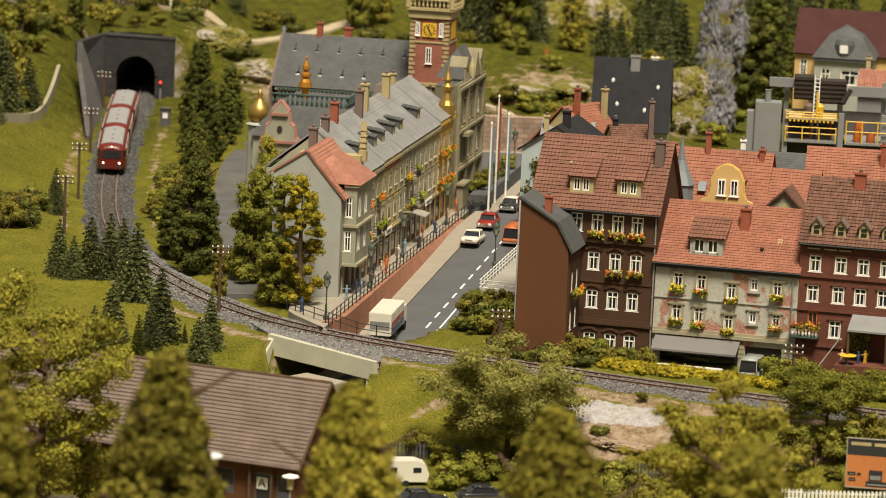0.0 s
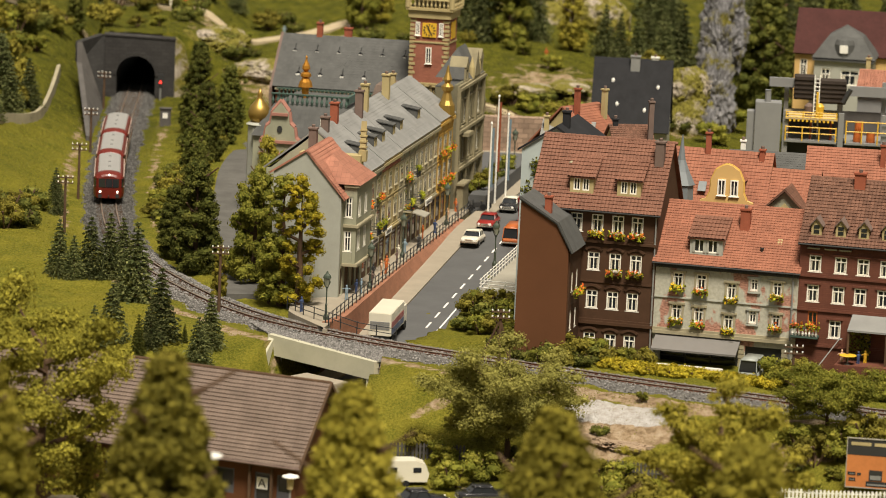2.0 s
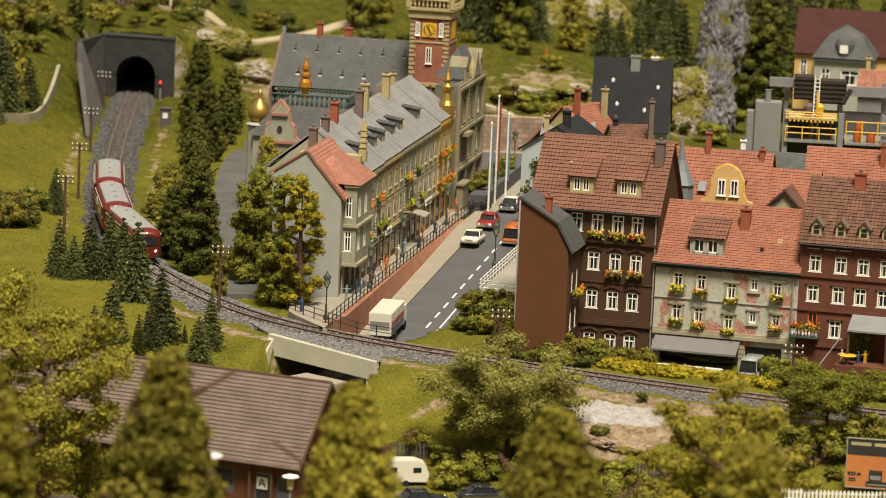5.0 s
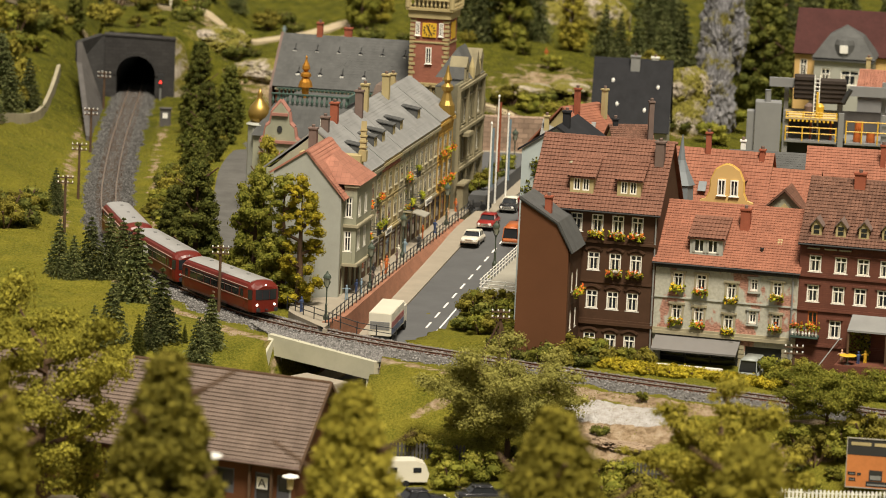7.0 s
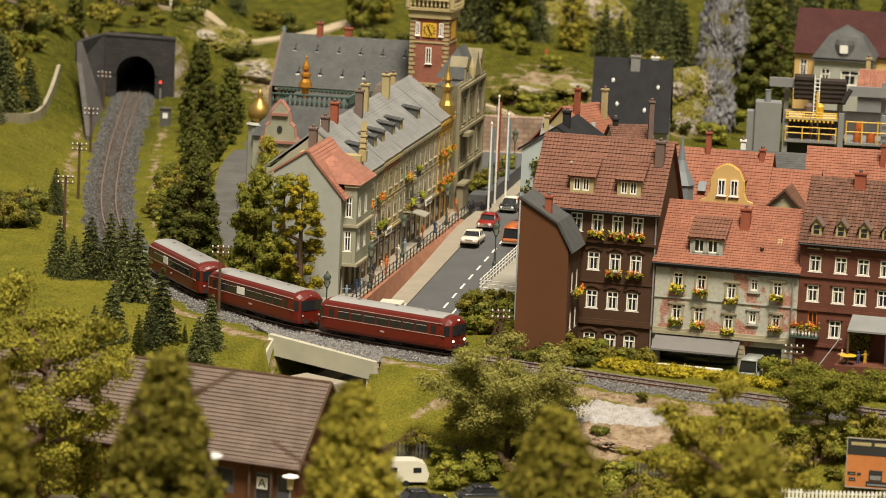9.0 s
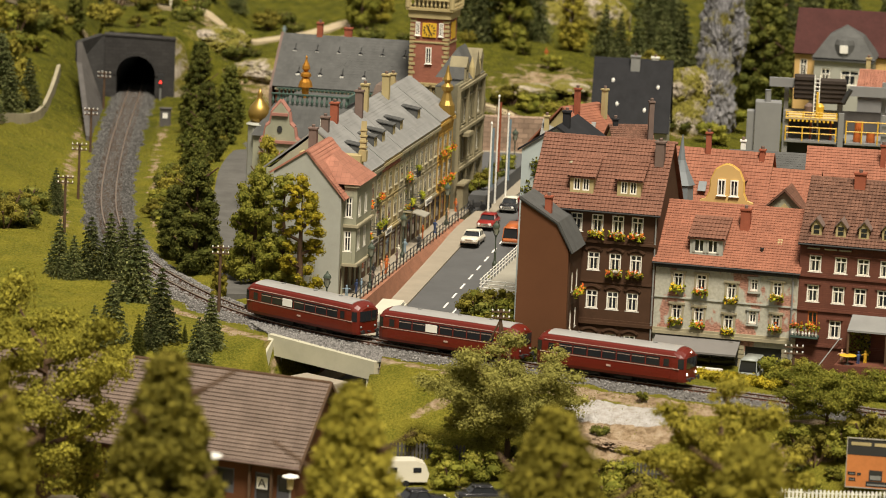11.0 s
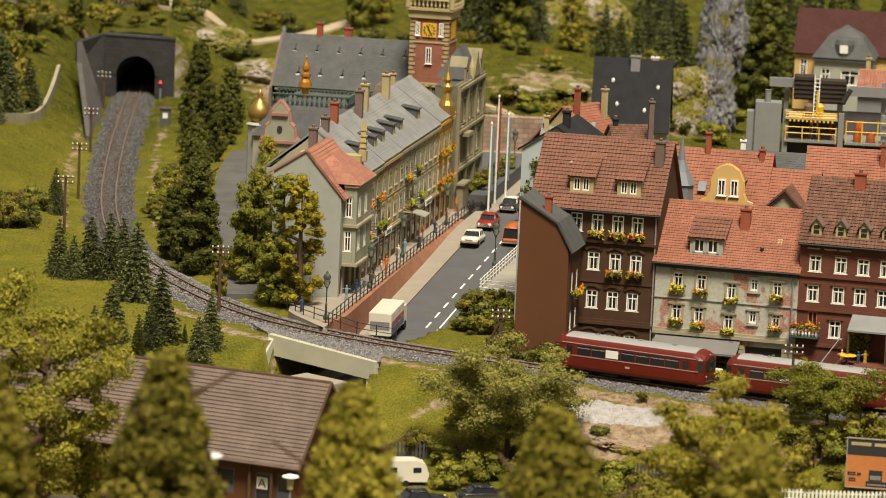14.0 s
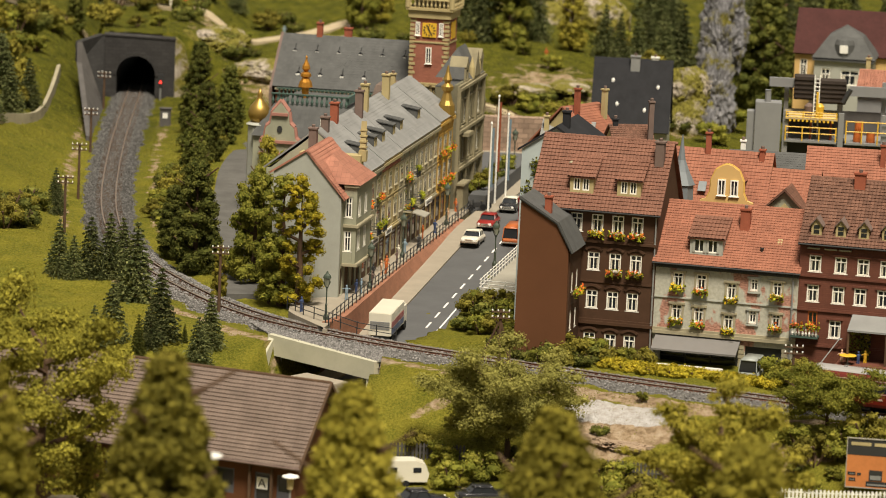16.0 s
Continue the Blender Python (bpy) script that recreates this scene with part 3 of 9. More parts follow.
def build_coach(lead, board):
    co = thing("railbus_coach", "dark red two-axle railbus coach with pale grey roof" + (" and lit headlights" if lead else ""), "railbus", P(0, 0, 0), "coaches of the railbus train")
    ends = [(-6.65, 0.70, 2.72), (-6.5, 0.84, 2.9), (-6.15, 0.95, 3.1), (-5.6, 1.0, 3.2), (5.6, 1.0, 3.2), (6.15, 0.95, 3.1), (6.5, 0.84, 2.9), (6.65, 0.70, 2.72)]
    prof = [(1.40, 0.52), (1.48, 0.75), (1.5, 1.1), (1.5, 2.1), (1.46, 2.5)]
    bm = bmesh.new()
    rings = []
    for x, k, top in ends:
        half = [(y * k, z if z < 2.4 else min(z, top - 0.2)) for y, z in prof] + [(1.3 * k, top - 0.36), (0.95 * k, top - 0.14), (0.45 * k, top - 0.03)]
        pts = half + [(0, top)] + [(-y, z) for y, z in half[::-1]]
        rings.append([bm.verts.new((x, y, z)) for y, z in pts])
    for a, b in zip(rings, rings[1:]):
        for i in range(len(a)):
            bm.faces.new((a[i], b[i], b[(i + 1) % len(a)], a[(i + 1) % len(a)]))
    bm.faces.new(rings[0][::-1])
    bm.faces.new(rings[-1])
    body = part("body", bm, "train_red", co, "dark red painted body", smooth=False)
    # roof panel
    bm = bmesh.new()
    arc = [(1.1, 3.0), (0.96, 3.09), (0.46, 3.195), (0, 3.225), (-0.46, 3.195), (-0.96, 3.09), (-1.1, 3.0)]
    low = [(y * 0.98, z - 0.1) for y, z in arc[::-1]]
    prism(bm, arc + low, -5.75, 5.75, "x")
    part("roof_panel", bm, "train_roof", co, "pale grey roof sheet")
    for x in (-3.4, 0.4, 3.4):
        bm = bmesh.new()
        box(bm, x - 0.16, x + 0.16, -0.14, 0.14, 3.2, 3.3, bevel=0.03)
        part("roof_vent", bm, "grey", co)
    # windows: seven on a side and three at each end
    for side in (-1, 1):
        for i in range(7):
            x0 = -4.55 + i * 1.3
            bm = bmesh.new()
            box(bm, x0 + 0.03, x0 + 1.26, 1.47 * side - 0.04, 1.47 * side + 0.04, 1.68, 2.44, bevel=0.02)
            w = part("window", bm, "glass", co)
            bm = bmesh.new()
            box(bm, x0 + 0.08, x0 + 1.2, 1.5 * side - 0.025, 1.5 * side + 0.025, 2.24, 2.285)
            part("window_bar", bm, "train_silver", w)
        for x0 in (-5.55, 4.72):
            bm = bmesh.new()
            box(bm, x0, x0 + 0.72, 1.49 * side - 0.02, 1.49 * side + 0.02, 0.75, 2.45, bevel=0.02)
            d = part("door", bm, "train_red", co)
            bm = bmesh.new()
            box(bm, x0 + 0.1, x0 + 0.62, 1.5 * side - 0.025, 1.5 * side + 0.025, 1.72, 2.38, bevel=0.02)
            part("door_pane", bm, "glass", d)
        bm = bmesh.new()
        box(bm, -6.2, 6.2, 1.5 * side - 0.025, 1.5 * side + 0.025, 1.58, 1.63)
        part("trim_strip", bm, "train_silver", co, "thin pale trim strip")
        bm = bmesh.new()
        box(bm, -5.9, 5.9, 1.42 * side - 0.07, 1.42 * side + 0.07, 2.57, 2.61)
        part("gutter", bm, "train_silver", co)
        bm = bmesh.new()
        box(bm, -0.2, 0.2, 1.51 * side - 0.02, 1.51 * side + 0.02, 1.1, 1.24)
        part("emblem", bm, "train_silver", co)
    for e in (-1, 1):
        for y in (-0.69, 0.0, 0.69):
            bm = bmesh.new()
            box(bm, -0.03, 0.03, -0.33, 0.33, 1.58, 2.46, bevel=0.02)
            bmesh.ops.transform(bm, matrix=Matrix.Translation((e * (6.66 if y == 0 else 6.655), y, 0)) @ Matrix.Rotation(e * y * 0.12, 4, "Z"), verts=bm.verts)
            part("end_window", bm, "glass", co)
        for side in (-1, 1):
            bm = bmesh.new()
            box(bm, -0.24, 0.24, -0.03, 0.03, 1.6, 2.42, bevel=0.02)
            bmesh.ops.transform(bm, matrix=Matrix.Translation((e * 6.3, side * 1.345, 0)) @ Matrix.Rotation(-e * side * 0.4, 4, "Z"), verts=bm.verts)
            part("corner_window", bm, "glass", co)
            bm = bmesh.new()
            lathe(bm, [(0.1, 0), (0.115, 0.05), (0.09, 0.1), (0.03, 0.12)], 14)
            bmesh.ops.transform(bm, matrix=Matrix.Translation((e * 6.6, side * 0.84, 1.15)) @ Matrix.Rotation(e * math.pi / 2, 4, "Y"), verts=bm.verts)
            part("headlight", bm, "headlight" if lead and e > 0 else "grey", co, "lit headlight" if lead and e > 0 else "unlit lamp", smooth=True)
            bm = bmesh.new()
            rod(bm, (e * 6.4, side * 0.85, 0.78), (e * 6.9, side * 0.85, 0.78), 0.07)
            rod(bm, (e * 6.9, side * 0.85, 0.78), (e * 6.97, side * 0.85, 0.78), 0.2, 12)
            part("buffer", bm, "dark", co)
        bm = bmesh.new()
        lathe(bm, [(0.07, 0), (0.09, 0.05), (0.07, 0.1), (0.03, 0.12)], 14)
        bmesh.ops.transform(bm, matrix=Matrix.Translation((e * 6.5, 0, 2.82)) @ Matrix.Rotation(e * math.pi / 2, 4, "Y"), verts=bm.verts)
        part("top_light", bm, "headlight" if lead and e > 0 else "grey", co, smooth=True)
        bm = bmesh.new()
        rod(bm, (e * 6.4, 0, 0.75), (e * 7.0, 0, 0.75), 0.07)
        part("coupling", bm, "dark", co)
    bm = bmesh.new()
    box(bm, -5.8, 5.8, -1.1, 1.1, 0.32, 0.6, bevel=0.05)
    for x in (-1.6, 1.2):
        box(bm, x - 0.8, x + 0.8, -1.3, 1.3, 0.22, 0.56, bevel=0.05)
    for x in (-3.0, 3.0):
        for y in (-1.02, 1.02):
            box(bm, x - 0.7, x + 0.7, y - 0.07, y + 0.07, 0.35, 0.62)
    part("underframe", bm, "under", co)
    wheels = []
    for x in (-3.0, 3.0):
        bm = bmesh.new()
        rod(bm, (0, -0.95, 0), (0, 0.95, 0), 0.07, 10)
        for y in (-0.72, 0.72):
            rod(bm, (0, y - 0.07, 0), (0, y + 0.07, 0), 0.45, 20)
            for k in range(4):
                c, s_ = math.cos(k * math.pi / 2), math.sin(k * math.pi / 2)
                rod(bm, (0.25 * c, y - 0.1, 0.25 * s_), (0.25 * c, y + 0.1, 0.25 * s_), 0.06, 6)
        wheels.append(part("wheelset", bm, "under", co, at=P(x * STRETCH, 0, 0.45)))
    if board:
        bm = bmesh.new()
        box(bm, -1.95, -0.85, -1.55, -1.51, 1.74, 2.38, bevel=0.01)
        part("route_board", bm, "porcelain", co, "blank white route board")
    for ch in co.children_recursive:
        if ch not in wheels:
            ch.data.transform(Matrix.Diagonal((STRETCH, 1, 1, 1)))
    return co, wheels


COACHES = [build_coach(True, False), build_coach(False, True), build_coach(False, True)]


# ---- buildings ----
MESHES = {}


def wall_panel(bm, x0, x1, z0, z1, holes, y=0.0, t=0.35):
    """An upright wall of thickness t with rectangular openings (x0, x1, z0, z1)."""
    xs = sorted({x0, x1, *[v for h in holes for v in h[:2]]})
    zs = sorted({z0, z1, *[v for h in holes for v in h[2:]]})
    solid = {}
    for i in range(len(xs) - 1):
        for j in range(len(zs) - 1):
            cx, cz = (xs[i] + xs[i + 1]) / 2, (zs[j] + zs[j + 1]) / 2
            solid[i, j] = not any(h[0] < cx < h[1] and h[2] < cz < h[3] for h in holes)
    def quad(*p):
        bm.faces.new([bm.verts.new(q) for q in p])
    for (i, j), s in solid.items():
        a, b, c, d = xs[i], xs[i + 1], zs[j], zs[j + 1]
        if s:
            quad((a, y, c), (b, y, c), (b, y, d), (a, y, d))
            quad((b, y + t, c), (a, y + t, c), (a, y + t, d), (b, y + t, d))
            for di, dj, p in ((-1, 0, ((a, y, c), (a, y, d), (a, y + t, d), (a, y + t, c))), (1, 0, ((b, y, d), (b, y, c), (b, y + t, c), (b, y + t, d))),
                              (0, -1, ((b, y, c), (a, y, c), (a, y + t, c), (b, y + t, c))), (0, 1, ((a, y, d), (b, y, d), (b, y + t, d), (a, y + t, d)))):
                if not solid.get((i + di, j + dj), False):
                    quad(*p)
    return bm


def slope(bm, x0, x1, ya, za, yb, zb, n, thick=0.14, lift=0.022):
    """A roof slope from its eaves (ya, za) to its ridge (yb, zb), stepped in n overlapping courses."""
    dy, dz = (yb - ya) / n, (zb - za) / n
    ln = math.hypot(dy, dz)
    ny, nz = -dz / ln, dy / ln
    if nz < 0:
        ny, nz = -ny, -nz
    pts = [(ya, za), (yb, zb)]
    for i in range(n - 1, -1, -1):
        a, b = (ya + dy * i, za + dz * i), (ya + dy * (i + 1.0), za + dz * (i + 1.0))
        pts += [(b[0] + ny * thick, b[1] + nz * thick), (a[0] + ny * (thick + lift), a[1] + nz * (thick + lift))]
    return prism(bm, pts, x0, x1, "x")


def tile_slope(bm, x0, x1, ya, za, yb, zb, n, thick=0.14, lift=0.06, pitch=0.3, amp=0.04):
    """A slope of hollow tiles: waves across, each course stepped over the one below."""
    slope(bm, x0, x1, ya, za, yb, zb, n, thick - 0.03, 0.0)
    dy, dz = (yb - ya) / n, (zb - za) / n
    ln = math.hypot(dy, dz)
    ny, nz = -dz / ln, dy / ln
    if nz < 0:
        ny, nz = -ny, -nz
    cols = int((x1 - x0) / pitch) * 4 + 1
    xs = np.linspace(x0, x1, cols)
    wave = [0.0, 0.75 * amp, amp, 0.45 * amp]
    prev = None
    for i in range(n):
        for t, h in ((0.0, thick + lift), (1.0, thick)):
            y, z = ya + dy * (i + t), za + dz * (i + t)
            row = [bm.verts.new((x, y + ny * (h + wave[c % 4]), z + nz * (h + wave[c % 4]))) for c, x in enumerate(xs)]
            if prev:
                for c in range(cols - 1):
                    bm.faces.new((prev[c], prev[c + 1], row[c + 1], row[c]))
            prev = row
    return bm


def shared(key, make, material):
    """One mesh for all pieces that are alike."""
    if key not in MESHES:
        bm = bmesh.new()
        make(bm)
        bmesh.ops.recalc_face_normals(bm, faces=bm.faces)
        bm.transform(Matrix.Scale(S, 4))
        me = bpy.data.meshes.new(key[0])
        bm.to_mesh(me)
        bm.free()
        me.materials.append(M[material])
        MESHES[key] = me
    return MESHES[key]


def window(ho, x, z, w, h, frame_mat="white", bars="cross", y=0.1, curtain=True, surround="", turn=None, flowers="", flat=False):
    """A window with its lower left corner at (x, z) of the facade."""
    def frame_mesh(bm):
        f, m = 0.1, 0.042
        if bars == "cross":
            cells = [(f, w / 2 - m, f, h * 0.66), (w / 2 + m, w - f, f, h * 0.66), (f, w / 2 - m, h * 0.66 + 0.09, h - f), (w / 2 + m, w - f, h * 0.66 + 0.09, h - f)]
        else:
            cells = [(f, w / 2 - m, f, h - f), (w / 2 + m, w - f, f, h - f)]
        wall_panel(bm, 0, w, 0, h, cells, -0.05, 0.12)
        bmesh.ops.remove_doubles(bm, verts=bm.verts, dist=0.001)
    at = P(x, y, z) if turn is None else turn @ P(x, y, z)
    wi = part("window", None, None, ho, at=at, mesh=shared(("window_frame", round(w, 2), round(h, 2), frame_mat, bars), frame_mesh, frame_mat))
    part("sill", None, None, wi, mesh=shared(("sill", round(w, 2), frame_mat), lambda bm: box(bm, -0.1, w + 0.1, -0.12, 0.05, -0.07, -0.005), frame_mat))
    part("pane", None, None, wi, mesh=shared(("pane", round(w, 2), round(h, 2), flat), lambda bm: box(bm, 0.06, w - 0.06, -0.036 if flat else 0.02, 0.05, 0.06, h - 0.06), "glass"))
    if curtain:
        def drape(bm):
            n, z0, z1 = 6, 0.13, h * 0.64
            for a, b in ((0.12, w * 0.24), (w * 0.76, w - 0.12)):
                front = [(a + (b - a) * i / n, 0.012 * (i % 2) - 0.002) for i in range(n + 1)]
                prism(bm, front + [(x, y + 0.008) for x, y in front[::-1]], z0, z1, "z")
        part("curtain", None, None, wi, mesh=shared(("curtain", round(w, 2), round(h, 2)), drape, "curtain"))
    if surround:
        def trim(bm):
            box(bm, -0.17, -0.01, -0.18, -0.08, -0.05, h + 0.02)
            box(bm, w + 0.01, w + 0.17, -0.18, -0.08, -0.05, h + 0.02)
            box(bm, -0.26, w + 0.26, -0.26, -0.08, h + 0.03, h + 0.2)
            box(bm, -0.2, w + 0.2, -0.26, -0.08, -0.24, -0.11)
        part("surround", None, None, wi, mesh=shared(("surround", round(w, 2), round(h, 2), surround), trim, surround))
    if flowers:
        flower_box(ho, x - 0.15, z - 0.25, w + 0.3, flowers, turn)
    return wi


def leaves(pts, size, rng, flat=0.0, long=1.0):
    """A small four-cornered leaf at every point, turned at random."""
    n = len(pts)
    a = rng.normal(size=(n, 3))
    a[:, 2] *= 1 - flat
    a /= np.linalg.norm(a, axis=1)[:, None]
    b = np.cross(a, rng.normal(size=(n, 3)))
    b /= np.linalg.norm(b, axis=1)[:, None]
    k = size * rng.uniform(0.55, 1.25, (n, 1))
    c = np.cross(a, b) * k * 0.25
    v = np.stack([pts - a * k * long, pts - b * k * 0.6 + c, pts + a * k * long, pts + b * k * 0.6 + c], 1)
    return v.reshape(-1, 3), np.arange(n * 4).reshape(-1, 4)


FLOWER_SEED = [11]


def flower_box(ho, x, z, w, colour, turn=None):
    FLOWER_SEED[0] += 1
    rng = np.random.default_rng(FLOWER_SEED[0])
    at = (turn if turn is not None else Matrix.Identity(4)) @ P(x, -0.28, z)
    bx = part("window_box", None, None, ho, at=at, mesh=shared(("window_box", round(w, 2)), lambda bm: box(bm, 0, w, -0.12, 0.2, -0.05, 0.2, bevel=0.02), "wood"))
    n = int(60 * w)
    p = np.stack([rng.uniform(-0.05, w + 0.05, n), rng.normal(-0.08, 0.14, n), rng.normal(0.2, 0.17, n)], -1)
    p[:, 2] -= 0.06
    v, f = leaves(p, 0.15, rng)
    raw("planting", v, f, "leaf_lime", bx)
    for mat, share in ((colour, 0.75), ("flower_yellow" if rng.random() < 0.5 else "flower_orange", 0.3)):
        m = int(n * share * 0.45)
        p = np.stack([rng.uniform(0, w, m), rng.normal(-0.17, 0.13, m), rng.normal(0.28, 0.15, m)], -1)
        v, f = leaves(p, 0.13, rng)
        raw("blossom", v, f, mat, bx)


def chimney(ho, x, y, z0, z1, mat="chimney_red", w=0.62, d=0.62):
    bm = bmesh.new()
    box(bm, x - w / 2, x + w / 2, y - d / 2, y + d / 2, z0, z1, bevel=0.02)
    box(bm, x - w / 2 - 0.08, x + w / 2 + 0.08, y - d / 2 - 0.08, y + d / 2 + 0.08, z1, z1 + 0.16, bevel=0.02)
    ch = part("chimney", bm, mat, ho)
    bm = bmesh.new()
    lathe(bm, [(0.14, z1 + 0.15), (0.16, z1 + 0.4), (0.13, z1 + 0.42)], 10, x, y)
    part("chimney_pot", bm, "chimney_brown", ch)


def band(ho, name, x0, x1, z, h, proud, mat):
    bm = bmesh.new()
    box(bm, x0, x1, -proud, 0.0, z, z + h * 0.55)
    box(bm, x0, x1, -proud * 0.55, 0.0, z + h * 0.55, z + h)
    part(name, bm, mat, ho)


def gable_shell(ho, w, d, z0, h, ridge, wall, holes, x0=0.0, yr=None, right_holes=()):
    """Walls with gables at both ends; the ridge runs along the facade at depth yr."""
    yr = d / 2 if yr is None else yr
    bm = bmesh.new()
    wall_panel(bm, x0, x0 + w, z0, h, holes)
    bmesh.ops.remove_doubles(bm, verts=bm.verts, dist=0.001)
    part("front_wall", bm, wall, ho)
    bm = bmesh.new()
    box(bm, x0, x0 + w, d - 0.35, d, z0, h)
    for x in (x0, x0 + w - 0.35):
        prism(bm, [(0.36, z0), (d - 0.36, z0), (d - 0.36, h), (yr, ridge - 0.15), (0.36, h)], x, x + 0.35, "x")
    part("house_shell", bm, wall, ho)
    # near-black sheet standing in for the shade of the unlit rooms
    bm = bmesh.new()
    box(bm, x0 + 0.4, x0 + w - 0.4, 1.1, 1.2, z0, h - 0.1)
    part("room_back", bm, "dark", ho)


def gable_roof(ho, x0, x1, d, eave, ridge, mat, yr=None, over=0.4, n=16):
    yr = d / 2 if yr is None else yr
    k = (ridge - eave) / yr
    bm = bmesh.new()
    fine = mat == "tile_red"
    tile_slope(bm, x0, x1, -over, eave - over * k, yr, ridge, n + 4 * fine, lift=0.035 if fine else 0.06, pitch=0.25 if fine else 0.3, amp=0.018 if fine else 0.04)
    slope(bm, x0, x1, d + over, eave - over * (ridge - eave) / (d - yr), yr, ridge, n)
    ro = part("roof", bm, mat, ho)
    bm = bmesh.new()
    x = x0
    while x < x1 - 0.1:
        lathe_m = Matrix.Translation((x, yr, ridge + 0.1)) @ Matrix.Rotation(math.pi / 2, 4, "Y")
        n0 = len(bm.verts)
        lathe(bm, [(0.17, 0), (0.14, 0.44)], 8)
        bm.verts.ensure_lookup_table()
        bmesh.ops.transform(bm, matrix=lathe_m, verts=bm.verts[n0:])
        x += 0.42
    part("ridge_tiles", bm, mat, ro)
    bm = bmesh.new()
    rod(bm, (x0, -over - 0.1, eave - over * k + 0.02), (x1, -over - 0.1, eave - over * k + 0.02), 0.08, 8)
    part("gutter", bm, "dark", ro)
    return ro


def downpipe(ho, x, z0, z1, y=-0.12):
    bm = bmesh.new()
    rod(bm, (x, y, z0), (x, y, z1), 0.07, 8)
    for z in np.arange(z0 + 1, z1, 2.2):
        rod(bm, (x, y, z), (x, y, z + 0.08), 0.1, 8)
    part("downpipe", bm, "grey", ho)


def shed_dormer(ho, x0, x1, y, z0, z1, ytop, ztop, wall, roof, n_win=2, frame_mat="white", shutters=False):
    """A dormer with a front wall at depth y and a roof rising back to (ytop, ztop)."""
    bm = bmesh.new()
    holes = []
    ww = (x1 - x0 - 0.5) / n_win - 0.18
    for i in range(n_win):
        a = x0 + 0.3 + i * (ww + 0.2)
        holes.append((a, a + ww, z0 + 0.25, z1 - 0.12))
    wall_panel(bm, x0, x1, z0, z1, holes, y, 0.2)
    for x in (x0, x1 - 0.15):
        prism(bm, [(y + 0.2, z0), (y + 0.2, z1), (ytop, ztop - 0.1)], x, x + 0.15, "x")
    do = part("dormer", bm, wall, ho)
    bm = bmesh.new()
    tile_slope(bm, x0 - 0.2, x1 + 0.2, y - 0.2, z1 - 0.02 - 0.2 * (ztop - z1) / max(ytop - y, 0.1), ytop + 0.1, ztop, 6)
    part("dormer_roof", bm, roof, do)
    for a, b, c, e in holes:
        bm = bmesh.new()
        w, h = b - a, e - c
        for p in ((a, a + 0.09, c, e), (b - 0.09, b, c, e), (a + 0.09, b - 0.09, c, c + 0.09), (a + 0.09, b - 0.09, e - 0.09, e), (a + w / 2 - 0.04, a + w / 2 + 0.04, c + 0.09, e - 0.09)):
            box(bm, p[0], p[1], y + 0.02, y + 0.1, p[2], p[3])
        part("dormer_window", bm, frame_mat, do)
        bm = bmesh.new()
        box(bm, a + 0.01, b - 0.01, y + 0.11, y + 0.14, c + 0.01, e - 0.01)
        part("dormer_pane", bm, "glass", do)
        if shutters:
            bm = bmesh.new()
            box(bm, a - 0.05, a + 0.14, y - 0.06, y - 0.01, c, e)
            box(bm, b - 0.14, b + 0.05, y - 0.06, y - 0.01, c, e)
            part("shutter", bm, "pale_plaster", do)


def pointed_dormer(ho, x, y, z, w, h, wall, roof):
    bm = bmesh.new()
    prism(bm, [(x - w / 2, z), (x + w / 2, z), (x + w / 2, z + h * 0.65), (x, z + h), (x - w / 2, z + h * 0.65)], y, y + 1.6, "y")
    do = part("dormer", bm, wall, ho)
    bm = bmesh.new()
    for s in (-1, 1):
        prism(bm, [(x, z + h + 0.16), (x + s * (w / 2 + 0.16), z + h * 0.6), (x + s * (w / 2 + 0.16), z + h * 0.6 - 0.1), (x, z + h + 0.04)], y - 0.2, y + 1.7, "y")
    part("dormer_roof", bm, roof, do)
    bm = bmesh.new()
    box(bm, x - w * 0.27, x + w * 0.27, y - 0.03, y + 0.02, z + 0.14, z + h * 0.34)
    box(bm, x - w * 0.27, x + w * 0.27, y - 0.03, y + 0.02, z + h * 0.4, z + h * 0.62)
    part("dormer_pane", bm, "glass", do)


BLOCK = -13.9
Bx, By = 10.92, 334.72


